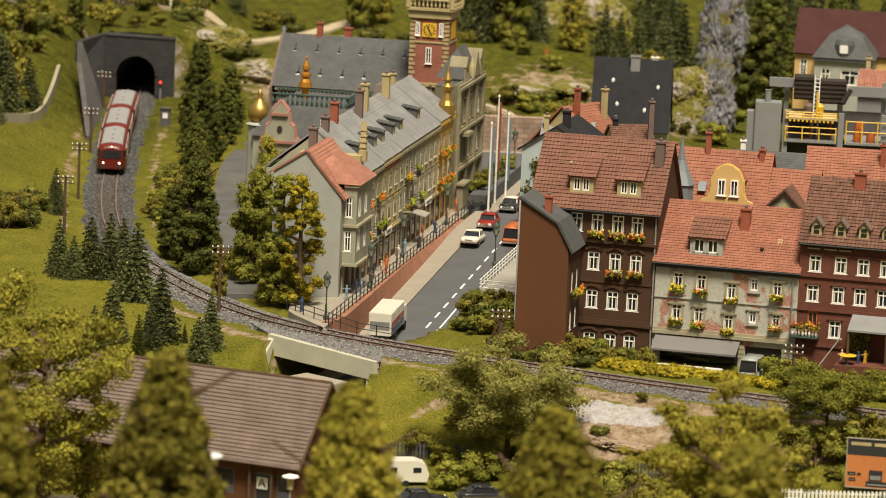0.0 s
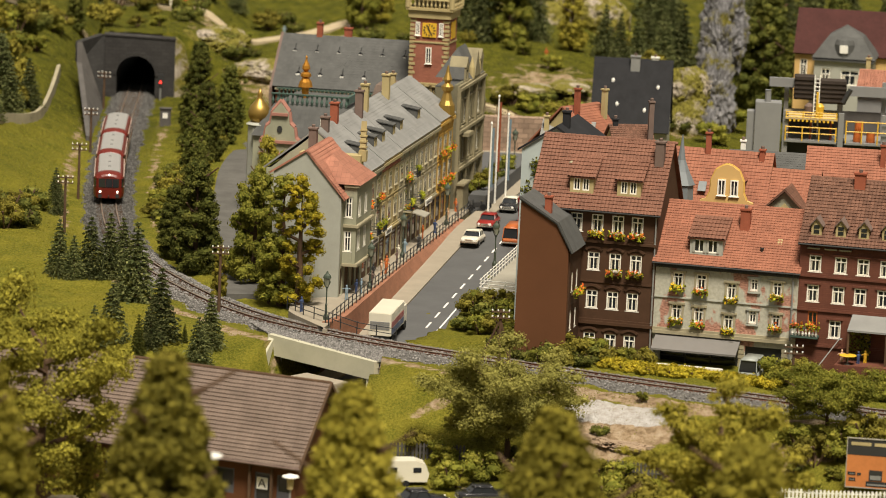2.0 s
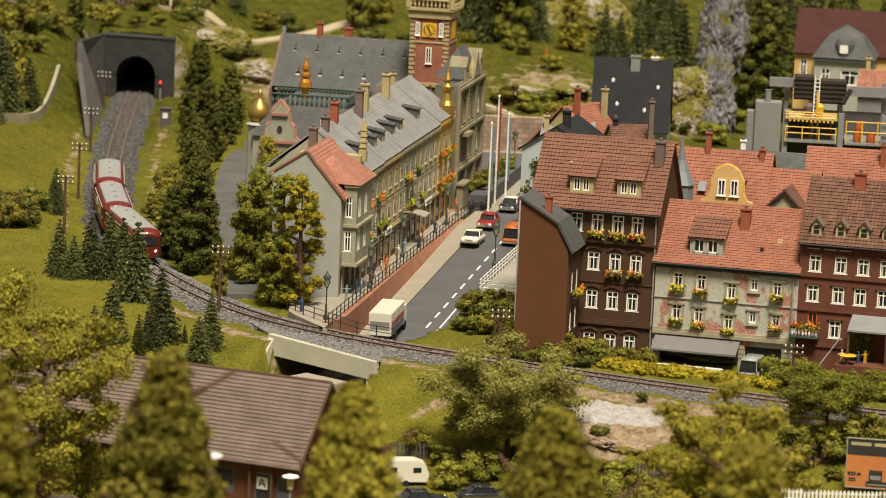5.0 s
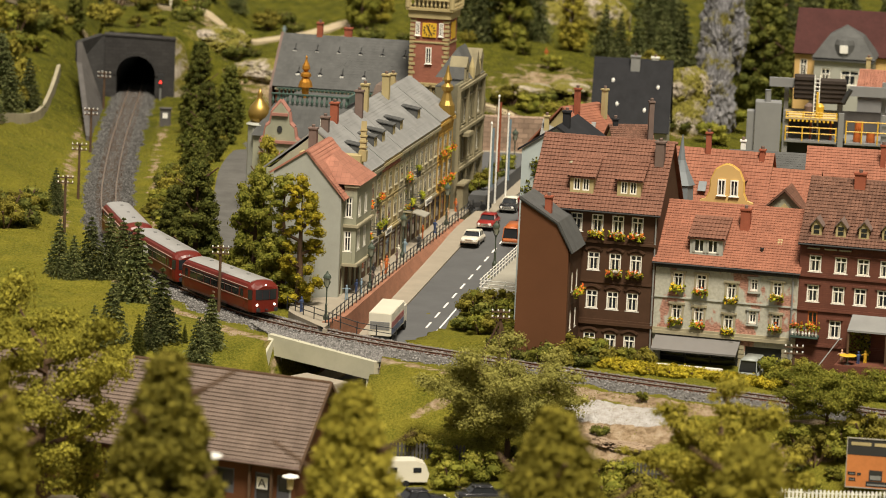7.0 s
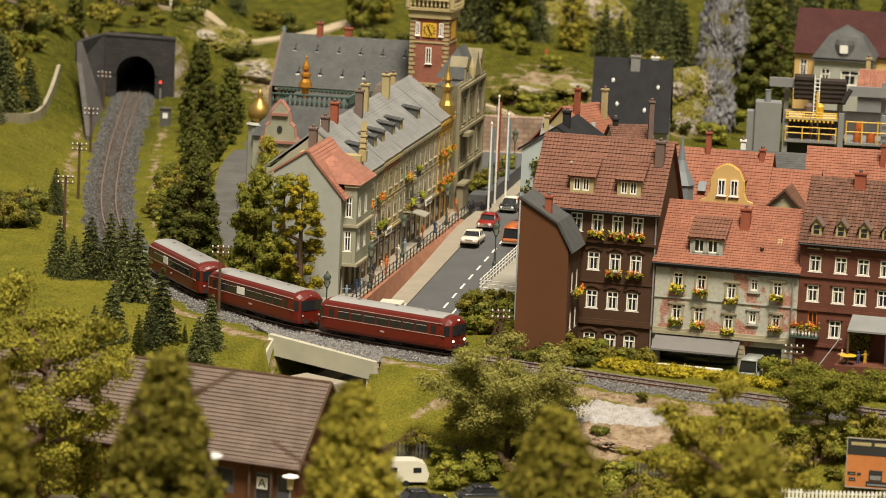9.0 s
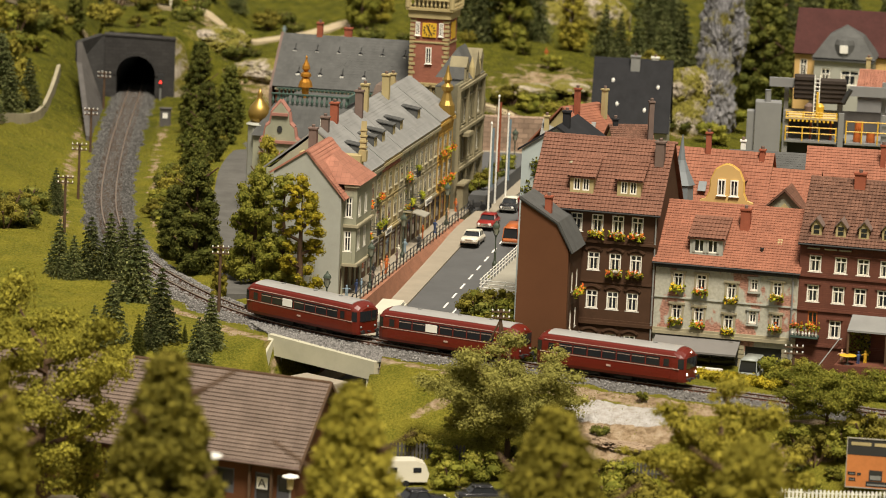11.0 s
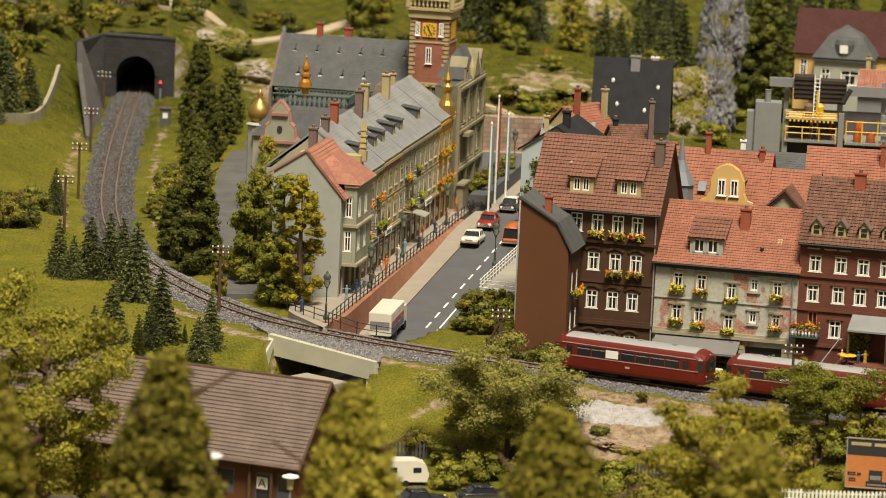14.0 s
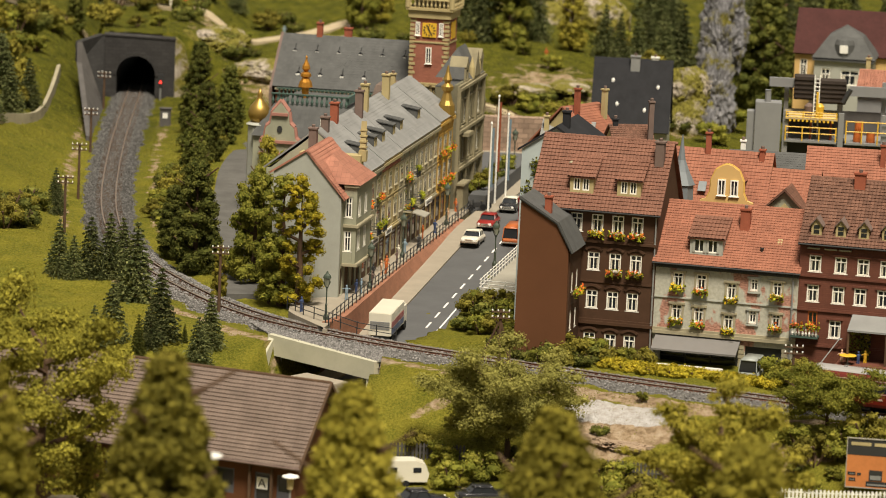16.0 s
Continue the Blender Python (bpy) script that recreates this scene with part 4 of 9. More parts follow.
def brown_house():
    ho = thing("apartment_house", "four-storey dark brown brick house with red-brown tiled roof and white windows", "house", P(Bx, By, 0, BLOCK))
    rows = [(0.1, 9.95, 1.0, 1.5, (-0.46, 1.3, 3.03, 4.68)), (0.1, 6.78, 1.0, 1.5, (1.13, 2.95, 4.7)), (0.1, 3.58, 0.98, 1.5, (1.13, 2.88, 4.56)), (0.1, 0.0, 0.98, 1.5, (1.08, 2.85, 4.48))]
    holes = [(x, x + w, z, z + h) for _, z, w, h, xs in rows for x in xs]
    gable_shell(ho, 10.7, 9.0, -0.8, 12.0, 17.1, "brown", holes, -3.8)
    gable_roof(ho, -4.0, 7.15, 9.0, 12.15, 17.1, "tile_brown", n=20)
    fl = {(0, 1): "flower_yellow", (0, 2): "flower_orange", (0, 3): "flower_orange", (1, 1): "flower_orange", (1, 2): "flower_orange", (3, 1): "flower_orange"}
    for r, (_, z, w, h, xs) in enumerate(rows):
        for i, x in enumerate(xs):
            window(ho, x, z, w, h, flowers=fl.get((r, i), ""))
            bm = bmesh.new()
            n = 7
            for k in range(n):
                t0, t1 = math.pi * (0.25 + 0.5 * k / n), math.pi * (0.25 + 0.5 * (k + 1) / n)
                cx, rr = x + w / 2, w * 0.86
                zz = z + h + 0.08 - rr * math.sin(math.pi * 0.25)
                prism(bm, [(cx + rr * math.cos(t0), zz + rr * math.sin(t0)), (cx + rr * math.cos(t1), zz + rr * math.sin(t1)), (cx + (rr + 0.2) * math.cos(t1), zz + (rr + 0.2) * math.sin(t1)), (cx + (rr + 0.2) * math.cos(t0), zz + (rr + 0.2) * math.sin(t0))], -0.1, 0.0, "y")
            part("window_arch", bm, "brown", ho)
    for z, h, p in ((9.1, 0.4, 0.25), (2.25, 0.45, 0.2), (5.75, 0.18, 0.08), (11.55, 0.3, 0.2)):
        band(ho, "string_course", 0.0 if z < 9 else -3.8, 6.9, z, h, p, "brown")
    downpipe(ho, 6.75, -0.5, 11.8)
    chimney(ho, 6.2, 3.0, 14.6, 17.35, "chimney_brown", 0.75, 0.7)
    for a in (-0.8, 3.2):
        shed_dormer(ho, a, a + 2.0, 0.55, 13.0, 14.4, 3.1, 15.75, "cream", "tile_brown", 2)
    bm = bmesh.new()
    lathe(bm, [(0.16, 14.7), (0.16, 15.15), (0.22, 15.2), (0.05, 15.35)], 10, -1.2, 2.6)
    part("roof_vent", bm, "stone", ho)
    return ho


def brown_annex():
    ho = thing("side_wing", "windowless reddish brown wing with steep grey slate roof", "house", P(Bx, By, 0, BLOCK))
    bm = bmesh.new()
    prism(bm, [(-3.75, -0.8), (0.6, -0.8), (0.5, 9.0), (-0.6, 11.15), (-3.65, 12.95)], -4.8, -4.45, "y")
    part("end_wall", bm, "brown_flat", ho)
    bm = bmesh.new()
    turn = P(0.6, -4.8, 0, 90)
    wall_panel(bm, 0.36, 4.75, -0.8, 9.0, [(1.2, 1.9, 5.4, 7.0), (3.0, 3.7, 5.4, 7.0), (1.2, 1.9, 2.2, 3.8), (3.0, 3.7, 2.2, 3.8)])
    part("yard_wall", bm, "brown", ho, at=turn)
    for x in (1.2, 3.0):
        for z in (5.4, 2.2):
            window(ho, x, z, 0.7, 1.6, turn=turn, flowers="flower_orange" if z > 5 else "")
    bm = bmesh.new()
    box(bm, -3.75, -3.4, -4.44, 0.0, -0.8, 12.6)
    box(bm, -3.39, 0.2, -1.5, -1.4, -0.8, 9.0)
    part("street_wall", bm, "blue_plaster", ho)
    bm = bmesh.new()
    prism(bm, [(-3.8, 12.98), (-0.55, 11.1), (-0.45, 11.3), (-3.7, 13.2)], -4.95, -0.1, "y")
    prism(bm, [(-0.55, 11.1), (0.78, 8.75), (0.95, 8.9), (-0.4, 11.35)], -4.95, -0.1, "y")
    part("roof", bm, "slate", ho)
    bm = bmesh.new()
    prism(bm, [(-3.8, 13.1), (-0.5, 11.22), (-0.42, 11.36), (-3.7, 13.28)], -5.02, -4.8, "y")
    prism(bm, [(-0.5, 11.22), (0.85, 8.8), (1.0, 8.92), (-0.35, 11.4)], -5.02, -4.8, "y")
    part("verge", bm, "slate", ho)
    chimney(ho, -1.6, -3.6, 11.3, 13.1, "chimney_red", 0.55, 0.55)


def pale_gable_house():
    ho = thing("apartment_house", "pale blue plastered gable house with climbing ivy", "house", P(Bx, By, 0, BLOCK))
    bm = bmesh.new()
    prism(bm, [(-7.0, -0.8), (-1.0, -0.8), (-1.0, 15.1), (-4.0, 17.05), (-6.95, 15.1)], 9.1, 9.5, "y")
    part("gable_wall", bm, "blue_plaster", ho)
    bm = bmesh.new()
    box(bm, -7.0, -6.6, 9.5, 17, -0.8, 15.0)
    box(bm, -1.4, -1.0, 9.5, 17, -0.8, 15.0)
    box(bm, -6.6, -1.4, 16.6, 17, -0.8, 15.0)
    part("house_shell", bm, "blue_plaster", ho)
    bm = bmesh.new()
    for s in (-1, 1):
        prism(bm, [(-4, 17.05), (-4 + s * 3.3, 14.9), (-4 + s * 3.3, 15.1), (-4, 17.28)], 8.9, 17.2, "y")
    part("roof", bm, "slate_dark", ho)
    window(ho, -5.3, 12.3, 0.9, 1.3, y=8.95, bars="cross")
    chimney(ho, -3.6, 11.0, 16.6, 18.2, "slate_dark", 0.6, 0.6)
    rng = np.random.default_rng(8)
    n = 260
    t = rng.uniform(0, 1, n)
    p = np.stack([-5.6 + 1.0 * t ** 2 + rng.normal(0, 0.25, n), 9.0 + rng.normal(0, 0.06, n), 14.2 - 3.0 * t + rng.normal(0, 0.2, n)], -1)
    p = np.vstack([p, np.stack([rng.normal(-6.2, 0.3, 60), rng.normal(9.0, 0.05, 60), rng.normal(11.6, 0.35, 60)], -1)])
    v, f = leaves(p, 0.16, rng)
    tagged(raw("ivy", v, f, "leaf_mid", ho), kind="stuff")


def grey_house():
    ho = thing("apartment_house", "flaking grey plaster house with orange-red tiled roof, flower boxes and awning", "house", P(17.62, 333.06, 0, BLOCK))
    wins = [(1.5, 6.0, 0.85, 1.15, 1), (3.45, 5.85, 0.85, 1.3, 1), (6.03, 5.35, 0.8, 1.3, 1), (7.97, 6.2, 0.65, 0.95, 0), (9.82, 5.9, 0.78, 1.15, 1),
            (1.5, 3.25, 0.85, 1.25, 1), (3.4, 3.1, 0.8, 1.3, 1), (5.9, 2.75, 0.82, 1.25, 1), (7.98, 3.5, 0.62, 1.0, 0), (9.88, 3.3, 0.7, 1.05, 1)]
    holes = [(x, x + w, z, z + h) for x, z, w, h, _ in wins] + [(0.7, 7.2, -0.8, 1.5), (7.8, 10.9, -0.8, 1.5)]
    gable_shell(ho, 11.94, 9.0, -0.8, 8.0, 12.3, "grey_plaster", holes)
    gable_roof(ho, -0.25, 12.1, 9.0, 8.25, 12.3, "tile_red", n=21)
    cols = ["flower_yellow", "flower_orange", "flower_yellow", "", "flower_yellow", "flower_yellow", "flower_orange", "flower_yellow", "", "flower_orange"]
    for (x, z, w, h, s), c in zip(wins, cols):
        window(ho, x, z, w, h, surround="stone" if s else "pale_plaster", flowers=c)
    band(ho, "string_course", 0, 11.94, 5.0, 0.14, 0.1, "pale_plaster")
    band(ho, "cornice", 0, 11.94, 2.0, 0.5, 0.3, "stone")
    band(ho, "eaves_board", 0, 11.94, 7.55, 0.3, 0.25, "dark")
    downpipe(ho, 11.5, -0.5, 7.9)
    chimney(ho, 6.8, 2.8, 10.2, 12.35, "chimney_red", 0.8, 0.7)
    shed_dormer(ho, 2.7, 5.45, 0.3, 8.7, 10.15, 3.2, 11.45, "pale_plaster", "tile_brown", 2, shutters=True)
    bm = bmesh.new()
    prism(bm, [(-0.02, 1.95), (-2.0, 1.05), (-2.0, 0.9), (-0.02, 1.8)], 0.3, 7.4, "x")
    aw = part("awning", bm, "awning", ho, "grey canvas awning over the shop front")
    bm = bmesh.new()
    for x in (0.4, 7.3):
        rod(bm, (x, -1.95, 0.95), (x, -0.05, 0.3), 0.04)
    part("awning_arm", bm, "dark", aw)
    bm = bmesh.new()
    for x in (0.7, 2.8, 4.9, 7.1):
        box(bm, x - 0.06, x + 0.06, 0.1, 0.22, -0.8, 1.5)
    box(bm, 0.7, 7.2, 0.12, 0.2, 0.1, 0.2)
    sf = part("shop_front", bm, "dark", ho)
    bm = bmesh.new()
    box(bm, 0.7, 7.2, 0.24, 0.27, -0.8, 1.5)
    part("shop_pane", bm, "glass", sf)
    # near-black sheet paints the shade inside the open garage
    bm = bmesh.new()
    box(bm, 7.8, 10.9, 0.3, 0.36, -0.8, 1.5)
    part("garage_back", bm, "dark", ho)
    for x in (7.5, 11.1):
        for i in range(6):
            part("quoin", None, None, ho, at=P(x, 0, -0.7 + i * 0.38), mesh=shared(("quoin",), lambda bm: box(bm, -0.25, 0.25, -0.1, 0.0, 0, 0.34, bevel=0.02), "stone"))
    bm = bmesh.new()
    lathe(bm, [(0.1, 9.0), (0.1, 9.5), (0.16, 9.52), (0.16, 9.62)], 10, 8.6, 1.0)
    part("roof_vent", bm, "dark", ho)
    bm = bmesh.new()
    box(bm, -0.22, 0.22, -0.3, 0.3, 0, 0.1, bevel=0.02)
    part("skylight", bm, "cream", ho, at=P(9.9, 1.9, 10.05, 0, 42))


def red_house():
    ho = thing("apartment_house", "dark red brick house with weathered tile roof and small pointed dormers", "house", P(29.21, 330.19, 0, BLOCK))
    wins = [(x, 8.2, 1.0, 1.35) for x in (0.77, 2.87, 4.73, 6.6, 8.5)] + [(x, 5.7, 1.0, 1.4) for x in (0.7, 2.8, 4.6, 6.5, 8.4)] + [(2.68, 2.82, 1.0, 1.45)]
    holes = [(x, x + w, z, z + h) for x, z, w, h in wins] + [(0.65, 1.45, -0.5, 0.7), (0.9, 1.7, 3.4, 4.9), (5.3, 6.2, 1.5, 3.4)]
    gable_shell(ho, 12.0, 9.0, -0.8, 10.7, 15.2, "red_brick", holes)
    gable_roof(ho, -0.15, 12.1, 9.0, 10.85, 15.2, "tile_old", n=20)
    for i, (x, z, w, h) in enumerate(wins):
        window(ho, x, z, w, h)
        bm = bmesh.new()
        box(bm, x - 0.15, x + w + 0.15, -0.12, 0, z + h + 0.05, z + h + 0.22)
        part("lintel", bm, "red_brick", ho)
    window(ho, 0.65, -0.5, 0.8, 1.2, bars="mid")
    window(ho, 0.9, 3.4, 0.8, 1.5, "orange", "mid", curtain=False)
    bm = bmesh.new()
    box(bm, 5.3, 6.2, 0.2, 0.26, 1.5, 3.4)
    part("door", bm, "dark", ho)
    for z in (7.75, 4.95, 10.3, 2.0):
        band(ho, "string_course", 0, 12.0, z, 0.26, 0.14, "red_brick")
    bm = bmesh.new()
    for x in (0.6, 2.0, 3.2):
        box(bm, x, x + 1.0, -0.32, -0.06, 10.1, 10.22)
    part("eaves_board", bm, "stone", ho)
    for x in (1.2, 3.2, 5.1, 7.0, 8.9):
        pointed_dormer(ho, x, 0.1, 11.2, 0.85, 1.35, "cream", "chimney_brown")
    chimney(ho, 4.0, 4.0, 14.4, 15.9, "chimney_red", 0.9, 0.7)
    chimney(ho, 7.6, 2.6, 13.0, 15.9, "chimney_red", 0.9, 0.7)
    # balcony
    bm = bmesh.new()
    box(bm, -0.3, 1.95, -0.95, -0.01, 2.75, 2.95, bevel=0.03)
    ba = part("balcony", bm, "green_copper", ho, "grey-green balcony with white balusters")
    bm = bmesh.new()
    box(bm, -0.3, 1.95, -0.95, -0.85, 3.55, 3.66)
    part("balcony_rail", bm, "green_copper", ba)
    for i in range(8):
        bm = bmesh.new()
        lathe(bm, [(0.05, 2.95), (0.11, 3.15), (0.05, 3.35), (0.09, 3.55)], 8, -0.15 + i * 0.28, -0.9)
        part("baluster", bm, "porcelain", ba)
    flower_box(ho, -0.35, 3.6, 1.0, "flower_orange", P(0, -0.6, 0))
    flower_box(ho, 1.0, 3.6, 1.0, "flower_orange", P(0, -0.6, 0))
    # porch
    bm = bmesh.new()
    prism(bm, [(-0.02, 5.0), (-2.6, 4.1), (-2.6, 3.95), (-0.02, 4.8)], 4.6, 11.0, "x")
    po = part("porch_roof", bm, "grey", ho, "grey lean-to porch roof")
    bm = bmesh.new()
    for x in (4.7, 7.8, 10.8):
        box(bm, x - 0.08, x + 0.08, -2.5, -2.34, 1.2, 4.0)
    part("porch_post", bm, "wood", po)
    bm = bmesh.new()
    box(bm, 3.8, 11.5, -3.4, -0.02, -0.8, 1.3, bevel=0.05)
    part("terrace", bm, "red_brick", ho, "brick terrace before the door")
    bm = bmesh.new()
    rod(bm, (3.7, -0.3, 2.9), (2.2, -2.2, 0.6), 0.05)
    rod(bm, (3.9, -0.3, 2.9), (3.7, -0.3, 2.9), 0.05)
    part("stair_rail", bm, "grey", ho)
    rng = np.random.default_rng(21)
    p = np.stack([rng.uniform(4.5, 6.2, 420), -0.35 + rng.normal(0, 0.25, 420), rng.uniform(1.2, 4.1, 420)], -1)
    v, f = leaves(p, 0.16, rng)
    tagged(raw("climbing_plant", v, f, "leaf_mid", ho), kind="stuff")


brown_house()
brown_annex()
pale_gable_house()
grey_house()
red_house()


# ---- street, pavement and walls ----
def strip(name, o0, o1, ya, yb, z_of, thick, mat, label, n=40, bend=True):
    """A slab along the street between two offsets from the brick wall's foot."""
    v, f = [], []
    ys = np.linspace(ya, yb, n)
    for y in ys:
        sh = -2.4 * float(step(344, 334, y)) if bend else 0.0
        for o, dz in ((o0, 0), (o1, 0), (o1, -thick), (o0, -thick)):
            v.append((float(kerb_x(y)) + o + sh, y, float(z_of(y)) + dz))
    for i in range(n - 1):
        for k in range(4):
            a, b = i * 4 + k, i * 4 + (k + 1) % 4
            f.append((a, b, b + 4, a + 4))
    f += [(0, 1, 2, 3), (4 * n - 1, 4 * n - 2, 4 * n - 3, 4 * n - 4)]
    return tagged(raw(name, v, f, mat), label, name.split("_")[-1], kind="structure")


def build_street():
    road = strip("road", 2.27, 8.2, 318, 452, lambda y: street_z(y) - 0.02, 0.4, "asphalt", "grey asphalt street sloping down under the railway")
    strip("footway", 0.2, 2.25, 318, 452, lambda y: street_z(y) + 0.12, 0.5, "paving", "cream sand-coloured footway with kerb beside the street")
    for y in np.arange(352.05, 440, 3.9):
        o, ln = 5.58, 2.0
        v = [(float(kerb_x(y + t)) + o + w, y + t, float(street_z(y + t)) - 0.012 + dz) for dz in (0, 0.012) for t, w in ((0, -0.09), (0, 0.09), (ln, 0.09), (ln, -0.09))]
        raw("lane_mark", v, [(3, 2, 1, 0), (4, 5, 6, 7), (0, 1, 5, 4), (1, 2, 6, 5), (2, 3, 7, 6), (3, 0, 4, 7)], "line", road)
    for y in np.arange(350, 366, 4.0):
        v = [(float(kerb_x(y + t)) + 6.75 + w, y + t, float(street_z(y + t)) - 0.012 + dz) for dz in (0, 0.012) for t, w in ((0, -0.08), (0, 0.08), (3.98, 0.08), (3.98, -0.08))]
        raw("edge_line", v, [(3, 2, 1, 0), (4, 5, 6, 7), (0, 1, 5, 4), (1, 2, 6, 5), (2, 3, 7, 6), (3, 0, 4, 7)], "line", road)
    # raised pavement before the houses, level
    v, f = [], []
    ys = np.linspace(337.5, 450, 60)
    for y in ys:
        x0 = -13.0 if y < 352 else float(-9.4 + 0.1905 * (y - 352.4))
        if y > 403:
            x0 = -4.0
        if 337 < y < 345:
            x0 = -9.4 - 0.5 * (y - 337.5)
        for x, z in ((x0, 0.15), (float(kerb_x(y)) - 0.36, 0.15), (float(kerb_x(y)) - 0.36, -0.5), (x0, -0.5)):
            v.append((x, y, z))
    for i in range(len(ys) - 1):
        for k in range(4):
            a, b = i * 4 + k, i * 4 + (k + 1) % 4
            f.append((a, b, b + 4, a + 4))
    f += [(0, 1, 2, 3), (4 * len(ys) - 1, 4 * len(ys) - 2, 4 * len(ys) - 3, 4 * len(ys) - 4)]
    tagged(raw("pavement", v, f, "paving"), "pale paved pavement in front of the house row", "pavement", kind="structure")
    # brick wall beside the sunken street
    v, f = [], []
    ys = np.linspace(340.5, 398, 50)
    for y in ys:
        x = float(kerb_x(y)) - 2.4 * float(step(344, 334, y))
        lip = max(-0.3, 0.25 - 0.014 * (y - 350))
        for dx, z in ((-0.4, 0.22), (lip, 0.22), (0.5, float(street_z(y)) - 0.1), (-0.4, float(street_z(y)) - 0.5)):
            v.append((x + dx, y, z))
    for i in range(len(ys) - 1):
        for k in range(4):
            a, b = i * 4 + k, i * 4 + (k + 1) % 4
            f.append((a, b, b + 4, a + 4))
    f += [(0, 1, 2, 3), (4 * len(ys) - 1, 4 * len(ys) - 2, 4 * len(ys) - 3, 4 * len(ys) - 4)]
    tagged(raw("wall_street", v, f, "brick_wall_y"), "red brick retaining wall along the sunken street", "retaining wall", kind="structure")
    # plaza with dark paving
    bm = bmesh.new()
    prism(bm, [(1.6, 404), (3.5, 404), (11.0, 444), (2.0, 444)], -0.3, 0.19, "z")
    tagged(part("plaza", bm, "asphalt"), "dark paved square before the town hall", "square", kind="structure")


M["cream_frame"] = plain("cream_frame", (0.55, 0.5, 0.36), 0.6, vary=0.1, bumps=0)
M["brick_wall_y"] = tiled("street_wall_brick", (0.3, 0.14, 0.085), 0.42, 0.15, 0.7, 0.2, axes="yz")
build_street()


def railing(name, pts, h, rails, gap, mat, label, posts=0.045, group=""):
    """Posts and rails along a line of points that already carry their heights."""
    ra = thing(name, label, "railing", P(0, 0, 0), group)
    p = np.array(pts, float)
    run = np.r_[0, np.cumsum(np.linalg.norm(np.diff(p, axis=0), axis=1))]
    key = (name + "_post", h, posts, mat)
    for s in np.linspace(0, run[-1], max(2, int(run[-1] / gap) + 1)):
        q = [float(np.interp(s, run, p[:, i])) for i in range(3)]
        part("post", None, None, ra, at=P(*q), mesh=shared(key, lambda bm: lathe(bm, [(posts * 1.2, -0.05), (posts, 0.1), (posts, h), (posts * 1.3, h + 0.03), (posts * 0.4, h + 0.08)], 8), mat))
    for zz in rails:
        for a, b in zip(p, p[1:]):
            bm = bmesh.new()
            rod(bm, (a[0], a[1], a[2] + zz), (b[0], b[1], b[2] + zz), posts * 0.8, 6)
            part("rail", bm, mat, ra)
    return ra


railing("street_railing", [(float(kerb_x(y)) - 0.18, y, 0.2) for y in np.linspace(339, 404, 14)], 1.0, (0.5, 0.98), 1.55, "dark", "dark metal railing above the brick wall")
railing("track_railing", [(-13.2, 347.0, 0.0), (-11.5, 343.2, 0.15), (-9.4, 340.0, 0.15), (-6.8, 337.8, -0.2), (-3.6, 336.2, -0.3)], 1.0, (0.5, 0.98), 1.7, "dark", "thin dark railing beside the railway line")


def build_terrace():
    bm = bmesh.new()
    prism(bm, [(3.2, 353.9), (7.2, 352.5), (9.5, 376), (7.4, 376)], -2.0, 1.0, "z")
    tagged(part("terrace_wall", bm, "concrete"), "pale concrete terrace above the street", "terrace", kind="structure")
    railing("terrace_fence", [(7.0, 352.7, 1.0), (3.35, 354.0, 1.0), (7.35, 375.4, 1.0)], 1.0, (0.35, 0.68, 0.98), 1.5, "porcelain", "white pipe fence on the concrete terrace", 0.05)


build_terrace()


